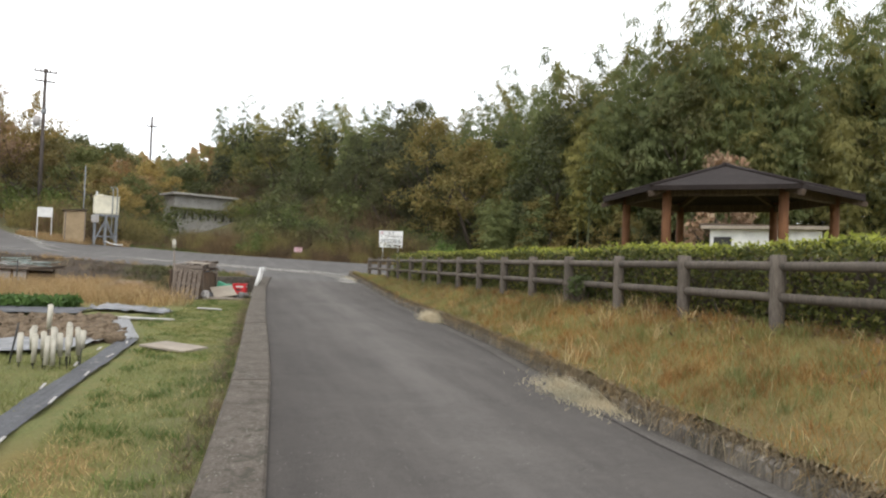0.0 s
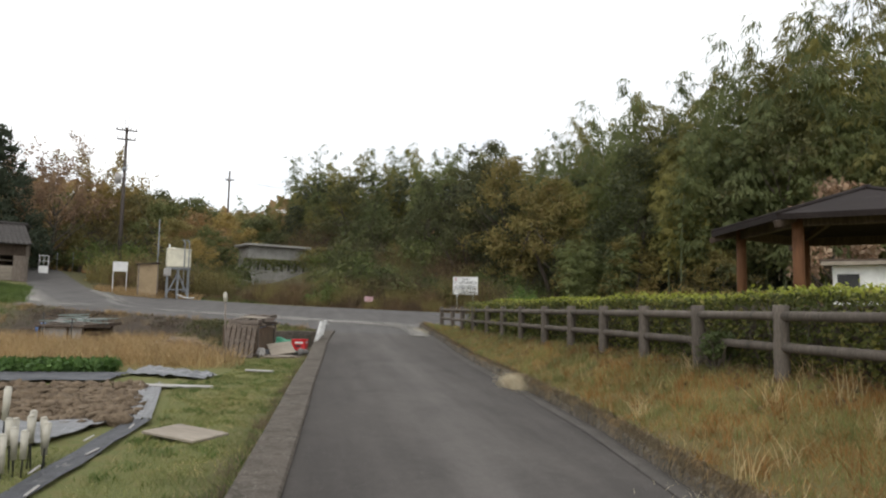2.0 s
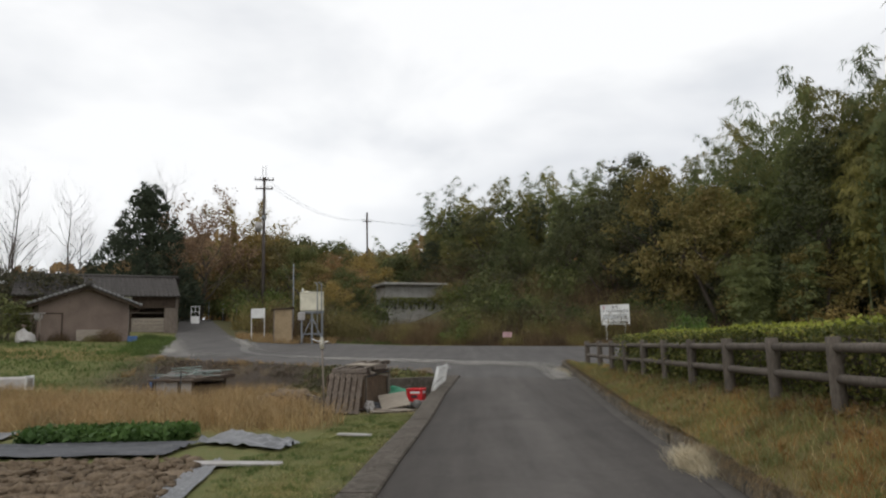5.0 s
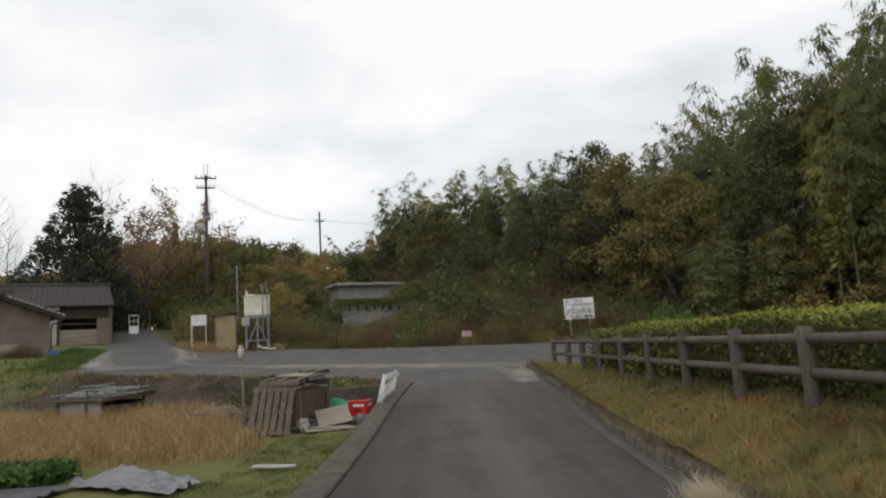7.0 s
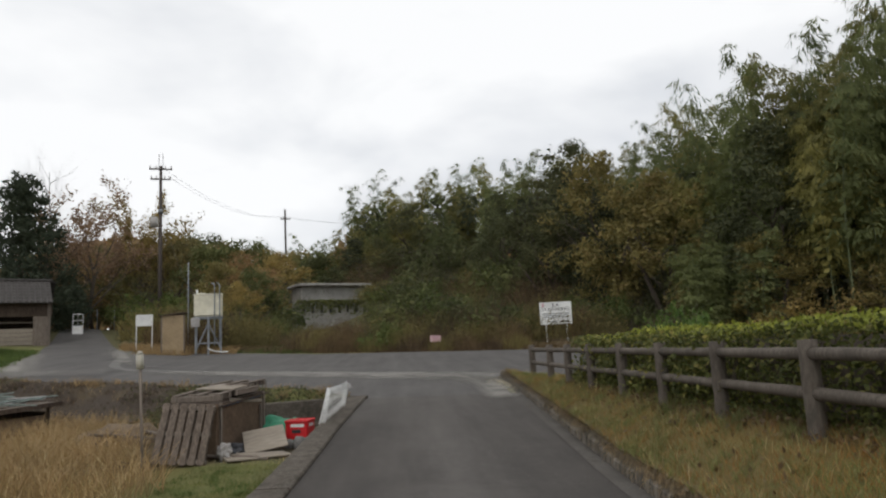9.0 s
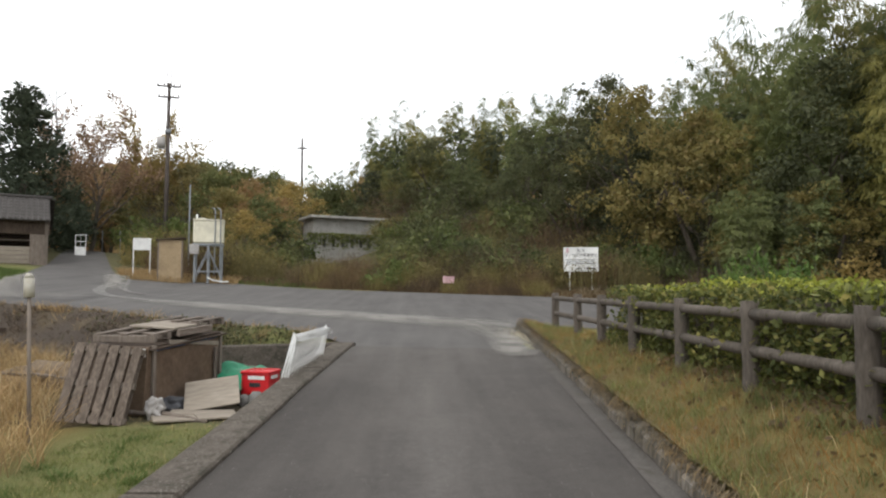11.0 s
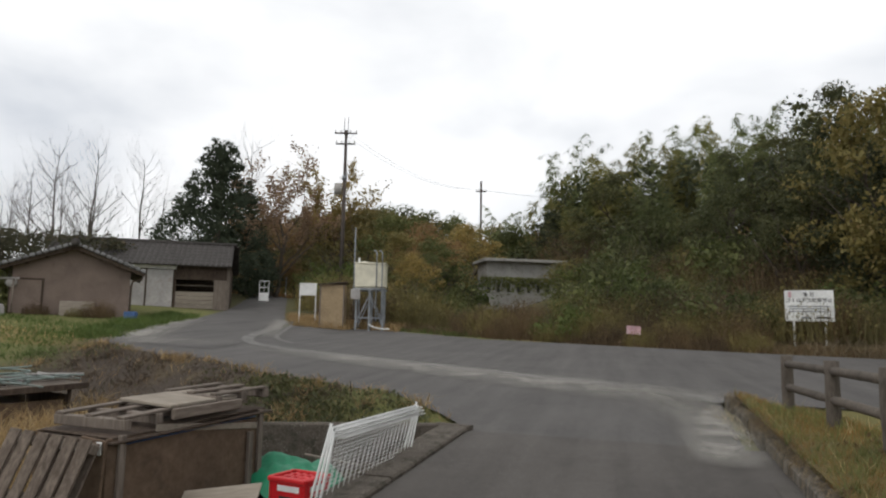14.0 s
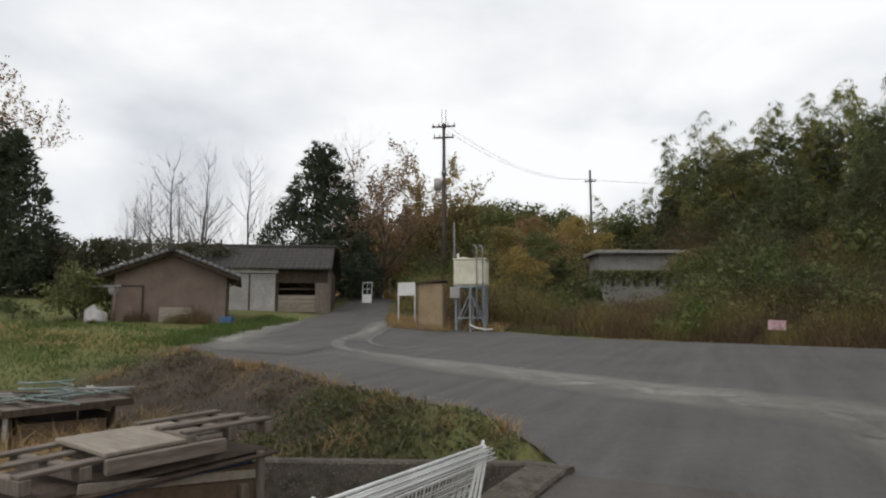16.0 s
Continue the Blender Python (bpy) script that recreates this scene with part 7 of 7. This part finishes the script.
heap_x, heap_y = -4.6, 23.6
bm = bmesh.new()
bmesh.ops.create_icosphere(bm, subdivisions=3, radius=0.6)
for v in bm.verts:
    k = 1 + 0.35 * noise.noise(v.co * 3)
    v.co = Vector((v.co.x * 1.4 * k, v.co.y * k, max(-0.05, v.co.z * 0.6 * k)))
ob = thing("earth_heap", pose(heap_x, heap_y, gz(heap_x, heap_y)), "low heap of dark earth and rotten wood", "heap")
part("mound", bm, M_SOIL, ob, "", True)
for x, y, rz, ln in ((-4.1, 22.9, 30, 0.9), (-4.5, 23.0, 70, 1.1), (-3.9, 23.3, -20, 0.7), (-1.2, 23.7, 25, 0.9)):
    ob = thing("rotten_plank", pose(x, y, gz(x, y) + 0.2, 0, 12, rz), "rotten grey plank lying on the heap", "plank", "rotten planks")
    boxed("plank", (ln, 0.1, 0.04), None, M_WOOD_GREY, ob, 0.006)

# ---- grass ----
def scatter(rng, k, x0, x1, y0, y1):
    return rng.uniform(x0, x1, k), rng.uniform(y0, y1, k)


def sow(name, seed, k, area, height, width, leaf, label, keep, lean=0.35, lift=0.0):
    s = Soup(seed)
    x, y = scatter(s.rng, k, *area)
    ok = keep(x, y, s.rng)
    x, y = x[ok], y[ok]
    s.blades(np.stack([x, y, ground_z(x, y) - 0.01 + lift], 1), height, width, lean, height < 0.13)
    return tagged(s.make(name, leaf), label, "grass", kind="stuff")


def clump_noise(x, y, f, seed):
    return 0.5 + 0.5 * np.sin(x * f * 2.1 + seed + 1.3 * np.sin(y * f * 1.7)) * np.sin(y * f * 1.9 + seed * 2 + 1.1 * np.sin(x * f * 2.3))


def on_verge(x, y, r):
    return (x > along(RIGHT_X, y) + 0.12) & (x < 4.5)


sow("verge_grass", 201, 130000, (2.0, 4.6, -1.5, 28.0), 0.085, 0.0065, L_VERGE, "rusty autumn grass on the verge", lambda x, y, r: on_verge(x, y, r) & (r.random(len(x)) < 0.35 + 0.6 * clump_noise(x, y, 0.9, 1)), 0.5)
sow("verge_grass", 202, 80000, (2.0, 4.6, -1.5, 28.0), 0.1, 0.0065, L_TURF, "green grass growing through the verge", lambda x, y, r: on_verge(x, y, r) & (r.random(len(x)) < 0.1 + 0.9 * clump_noise(x, y, 0.8, 4) ** 1.5), 0.5)
sow("verge_straw", 203, 5000, (2.0, 4.6, -1.5, 28.0), 0.17, 0.006, L_STRAW, "pale straw stalks on the verge", lambda x, y, r: on_verge(x, y, r) & (r.random(len(x)) < clump_noise(x, y, 1.7, 7) ** 2), 0.45)


def kerb_fringe(name, seed, k, leaf, label, dense):
    """Dead blades that root in the verge and hang down over the kerb."""
    s = Soup(seed)
    r = s.rng
    y = r.uniform(-1.5, 28.0, k)
    y = y[r.random(k) < dense(y)]
    k = len(y)
    xr, z = along(RIGHT_X, y), track_z(np.full(k, 3.0), y)
    root = np.stack([xr + r.uniform(0.06, 0.24, k), y, z + 0.13 + r.uniform(0, 0.03, k)], 1)
    knee = root + np.stack([-r.uniform(0.02, 0.12, k), r.normal(0, 0.04, k), r.uniform(0.0, 0.07, k)], 1)
    tip = np.stack([xr + r.normal(0.005, 0.025, k), y + r.normal(0, 0.08, k), z + r.uniform(0.01, 0.12, k)], 1)
    side = np.stack([0 * y, np.full(k, 0.0045), 0 * y], 1) * r.uniform(0.6, 1.6, (k, 1))
    v = np.stack([root - side, root + side, knee + side, knee - side, tip + side * 0.3, tip - side * 0.3], 1).reshape(-1, 3)
    q = np.arange(k)[:, None] * 6
    s.add(v, np.concatenate([q + [0, 1, 2, 3], q + [3, 2, 4, 5]], 1).reshape(-1, 4))
    return tagged(s.make(name, leaf), label, "grass", kind="stuff")


kerb_fringe("kerb_thatch", 204, 15000, L_THATCH, "brown dead thatch hanging over the kerb", lambda y: (0.35 + 0.65 * clump_noise(y * 0.7, y, 1.1, 3)) * np.where(y > 13, 0.45, 1.0))
kerb_fringe("kerb_straw", 205, 7000, L_REED, "dry straw hanging over the kerb", lambda y: clump_noise(y * 0.4, y, 1.5, 6) ** 2 * np.where(y > 13, 0.5, 1.0))


def lane_tuft(seed, x, y, rx, ry, k, h):
    s = Soup(seed)
    d = s.rng.normal(size=(k, 2)) * 0.5
    px, py = x + d[:, 0] * rx, y + d[:, 1] * ry
    keep = px < along(RIGHT_X, py) + 0.24
    px, py = px[keep], py[keep]
    near = np.exp(-((along(RIGHT_X, py) - px) / 0.3) ** 2)
    s.blades(np.stack([px, py, track_z(px, py) + 0.0], 1), h * (0.35 + 0.65 * near[:, None]), 0.006, 0.8)
    return tagged(s.make("lane_tuft", L_BLEACH), "tuft of bleached dead grass at the lane's edge", "grass", kind="stuff")


lane_tuft(211, 2.78, 12.9, 0.24, 0.5, 2600, 0.18)
lane_tuft(212, 2.1, 5.5, 0.27, 0.8, 4200, 0.07)
lane_tuft(215, 2.2, 5.5, 0.16, 0.6, 1300, 0.14)
lane_tuft(214, 3.2, 26.4, 0.35, 1.4, 900, 0.06)


def tufts(name, seed, n, area, height, leaf, label, keep, each=26, width=0.007, radius=0.05, lean=0.5):
    """Clumps of longer grass: the blades of a clump lean out from its middle."""
    s = Soup(seed)
    r = s.rng
    x, y = scatter(r, n, *area)
    ok = keep(x, y, r)
    x, y = np.repeat(x[ok], each), np.repeat(y[ok], each)
    tall = np.repeat(r.uniform(0.5, 1.3, ok.sum()), each) * height
    d = r.normal(size=(len(x), 2)) * radius
    x, y = x + d[:, 0], y + d[:, 1]
    s.blades(np.stack([x, y, ground_z(x, y)], 1), tall[:, None], width, lean)
    return tagged(s.make(name, leaf), label, "grass", kind="stuff")


tufts("verge_tuft", 206, 260, (2.1, 4.3, -1.0, 14.0), 0.15, L_RUST, "rusty tufts of grass on the verge", on_verge)
tufts("verge_tuft", 207, 1300, (2.1, 4.3, -1.0, 27.0), 0.12, L_TURF, "green tufts of grass on the verge", lambda x, y, r: on_verge(x, y, r) & (r.random(len(x)) < np.where(y > 9, 0.75, clump_noise(x, y, 0.8, 4) * 0.55)))
tufts("verge_tuft", 208, 16, (2.3, 4.3, 0.0, 10.0), 0.26, L_STRAW, "bleached tufts of long grass on the verge", on_verge, 22)


def on_lawn(x, y, r):
    edge = np.interp(y, [3, 11, 15.2, 17, 21], [-2.5, -2.45, -3.1, -2.4, -2.3])
    board = (np.abs(x + 2.0) < 0.36) & (np.abs(y - 10.17) < 0.34)
    return (x < along(LEFT_X, y) - 0.4) & (x > edge) & ~board & (r.random(len(x)) < 0.4 + 0.6 * clump_noise(x, y, 1.1, 2))


sow("lawn", 221, 110000, (-3.2, -0.6, 2.0, 20.4), 0.05, 0.007, L_TURF, "short green lawn beside the curb", on_lawn, 0.6)
sow("lawn_straw", 222, 26000, (-3.2, -0.6, 2.0, 21.0), 0.055, 0.006, L_STRAW, "dry blades in the lawn", lambda x, y, r: on_lawn(x, y, r) & (r.random(len(x)) < np.maximum(clump_noise(x, y, 0.9, 9) ** 2, 2 * np.exp(-(((x + 2.25) / 0.4) ** 2 + ((y - 4.4) / 0.8) ** 2)))), 0.7)
sow("curb_weeds", 223, 9000, (-1.9, -0.6, 2.0, 22.0), 0.09, 0.009, L_OLIVE, "brownish weeds along the foot of the curb", lambda x, y, r: (np.abs(x - along(LEFT_X, y) + 0.5) < 0.13) & (r.random(len(x)) < 0.3 + 0.6 * clump_noise(x, y, 1.4, 5)), 0.5)
sow("plot_grass", 224, 46000, (-7.0, -2.9, 3.0, 9.6), 0.06, 0.008, L_TURF, "rough grass beside the plot", lambda x, y, r: r.random(len(x)) < 0.3 + 0.6 * clump_noise(x, y, 0.9, 2), 0.6)


tufts("lawn_tuft", 225, 380, (-3.2, -0.9, 3.0, 20.0), 0.07, L_YARD, "dark green weed tufts in the lawn", on_lawn, 34, 0.009, 0.06, 0.8)
tufts("curb_tuft", 226, 420, (-2.0, -0.8, 2.5, 21.0), 0.12, L_THATCH, "brownish tufts along the foot of the curb", lambda x, y, r: np.abs(x - along(LEFT_X, y) + 0.47) < 0.1, 24, 0.008, 0.05, 0.6)


def in_reeds(x, y, r):
    right = np.interp(y, [18, 19, 20.5, 22, 24, 27], [-2.4, -2.2, -3.0, -3.6, -4.4, -6.5])
    hutch = (np.abs(x + 8.23) < 0.85) & (np.abs(y - 25.91) < 0.75)
    return (x < right) & ~hutch & (r.random(len(x)) < 0.2 + 0.8 * clump_noise(x, y, 0.8, 6))


sow("dry_reeds", 231, 30000, (-16, -2.2, 18.3, 25.6), 0.44, 0.013, L_REED, "tangle of dry tawny reed grass", in_reeds, 0.62)
sow("dry_reeds", 232, 9000, (-16, -2.2, 18.1, 26.0), 0.34, 0.012, L_STRAW, "pale straw among the dry reeds", in_reeds, 0.6)


def on_bank(x, y, r):
    near = along(NEAR_Y, x)
    return (y < near - 0.1) & (y > near - 4.5) & (r.random(len(x)) < 0.15 + 0.85 * clump_noise(x, y, 0.7, 3) ** 1.5) & (x < -0.6) & ~((x > -2.8) & (y < 24.9))


sow("bank_weeds", 241, 1200, (-12, -0.5, 24.2, 33.5), 0.13, 0.016, L_OLIVE, "low weeds on the road bank", on_bank, 0.5)
sow("bank_weeds", 242, 9000, (-5.5, -0.5, 24.6, 28.2), 0.07, 0.016, L_OLIVE, "green weeds at the foot of the road bank", on_bank, 0.6)
sow("bank_straw", 243, 3000, (-13, -1.0, 24.2, 33.5), 0.16, 0.01, L_REED, "withered grass on the road bank", on_bank, 0.6)
sow("yard_grass", 244, 24000, (-30, -11, 25, 39.5), 0.075, 0.022, L_YARD, "green grass on the slope below the yard", lambda x, y, r: ((x < along(DRIVE_L, np.maximum(y, 33.2)) - 0.2) | (y < 33)) & (y < 38.3 + 0.5 * (x + 19)) & (r.random(len(x)) < 0.3 + 0.7 * clump_noise(x, y, 0.5, 1)), 0.5)
sow("yard_straw", 245, 2600, (-26, -11, 30, 36), 0.12, 0.02, L_STRAW, "bleached grass along the yard's edge", lambda x, y, r: (x < along(DRIVE_L, np.maximum(y, 33.2)) - 0.1) & (np.abs(y - 34.2) < 1.4) & (r.random(len(x)) < 0.7), 0.6)
sow("corner_straw", 246, 9000, (-15, -7.5, 44.0, 49.0), 0.35, 0.022, L_REED, "dry grass round the tank and the notice", lambda x, y, r: (y > along(FAR_Y, x) - 0.6 - 2.2 * ((x > -12.2) & (x < -9.6))) & (x > along(DRIVE_R, y) + 0.2), 0.5)
sow("roadside_straw", 247, 16000, (-8, 14, 40.0, 48.0), 0.34, 0.025, L_BROWN, "withered grass along the far side of the road", lambda x, y, r: (y > along(FAR_Y, x) + 0.05) & (y < along(FAR_Y, x) + 2.2), 0.5)

tufts("bank_tuft", 248, 520, (-12.5, -1.0, 24.6, 33.4), 0.2, L_REED, "tawny tufts on the road bank", lambda x, y, r: on_bank(x, y, r) & (clump_noise(x, y, 0.5, 2) > 0.55), 26, 0.013, 0.09, 0.8)
tufts("bank_tuft", 249, 520, (-5.2, -0.8, 24.7, 28.4), 0.075, L_OLIVE, "low green weeds at the foot of the road bank", on_bank, 18, 0.018, 0.1, 1.2)
tufts("bank_tuft", 250, 420, (-12.5, -2.0, 25.0, 33.2), 0.12, L_LITTER, "dead dark weeds on the road bank", on_bank, 30, 0.014, 0.12, 1.0)
tufts("drive_grass", 255, 900, (-19.5, -11.5, 33.6, 44.0), 0.2, L_YARD, "green grass along the edge of the drive", lambda x, y, r: (x < along(DRIVE_L, y) - 0.1) & (x > along(DRIVE_L, y) - 1.8), 30, 0.02, 0.16, 0.6)
tufts("corner_turf", 256, 700, (-8.2, -3.6, 42.6, 49.5), 0.16, L_YARD, "green turf beside the water tank", lambda x, y, r: y > along(FAR_Y, x) + 0.3, 30, 0.02, 0.16, 0.6)

tufts("yard_tuft", 258, 620, (-30, -12.5, 26, 38.0), 0.13, L_YARD, "clumps of green grass on the slope below the yard", lambda x, y, r: ((x < along(DRIVE_L, np.maximum(y, 33.2)) - 0.3) | (y < 32)) & (y < 38.0 + 0.5 * (x + 19)) & (y < along(NEAR_Y, x) + 3.0), 30, 0.024, 0.28, 0.7)

litter = Soup(251)
x, y = scatter(litter.rng, 26000, -13, -1.0, 24.4, 33.4)
ok = (y < along(NEAR_Y, x) - 0.15) & (y > along(NEAR_Y, x) - 4.4) & ~((x > -2.9) & (y < 25.0)) & (litter.rng.random(26000) < 0.25 + 0.75 * clump_noise(x, y, 1.3, 8))
x, y = x[ok], y[ok]
p = np.stack([x, y, ground_z(x, y) + 0.02 + np.abs(litter.rng.normal(0, 0.035, len(x)))], 1)
litter.leaves(p, 0.06, 0.016, None, 0.1, 0.3)
tagged(litter.make("bank_litter", L_LITTER), "dead brown weeds and litter on the road bank", "litter", kind="stuff")

weeds = Soup(257)
x, y = scatter(weeds.rng, 16000, -6.5, -0.7, 24.6, 29.5)
ok = on_bank(x, y, weeds.rng) & (weeds.rng.random(16000) < 0.15 + smoothstep(-6.0, -3.0, x)) & (y < along(NEAR_Y, x) - 0.2)
x, y = x[ok], y[ok]
p = np.stack([x, y, ground_z(x, y) + 0.03 + np.abs(weeds.rng.normal(0, 0.05, len(x)))], 1)
weeds.leaves(p, 0.075, 0.045, None, 0.1, 0.4)
tagged(weeds.make("bank_weed", L_DEEP), "low leafy weeds on the foot of the road bank", "weeds", kind="stuff")

sow("road_edge_grass", 252, 13000, (-12, -0.3, 24.6, 33.6), 0.13, 0.014, L_REED, "ragged dry grass along the road's edge", lambda x, y, r: (np.abs(y - along(NEAR_Y, x) + 0.1) < 0.24) & (r.random(len(x)) < 0.2 + 0.8 * clump_noise(x, y, 1.6, 4)), 0.7)

under = Soup(253)
x, y = scatter(under.rng, 15000, 3.2, 4.6, -1.5, 24.0)
ok = under.rng.random(15000) < np.exp(-((x - 4.25) / 0.33) ** 2) * (0.35 + 0.65 * clump_noise(x, y, 1.2, 2)) + 0.04
x, y = x[ok], y[ok]
p = np.stack([x, y, ground_z(x, y) + 0.02 + np.abs(under.rng.normal(0, 0.03, len(x)))], 1)
under.leaves(p, 0.065, 0.035, None, 0.1, 0.4)
tagged(under.make("hedge_litter", L_BROWN), "fallen brown leaves along the foot of the hedge", "litter", kind="stuff")

sow("slope_grass", 254, 26000, (8, 34, 27.5, 46.0), 0.42, 0.022, L_THATCH, "dead brown grass on the slope below the wood", lambda x, y, r: ((y > along(FAR_Y, x) + 0.1) | (x > 30)) & (y < along(FAR_Y, x) + 5.5) & (r.random(len(x)) < 0.3 + 0.7 * clump_noise(x, y, 0.6, 2)), 0.55)
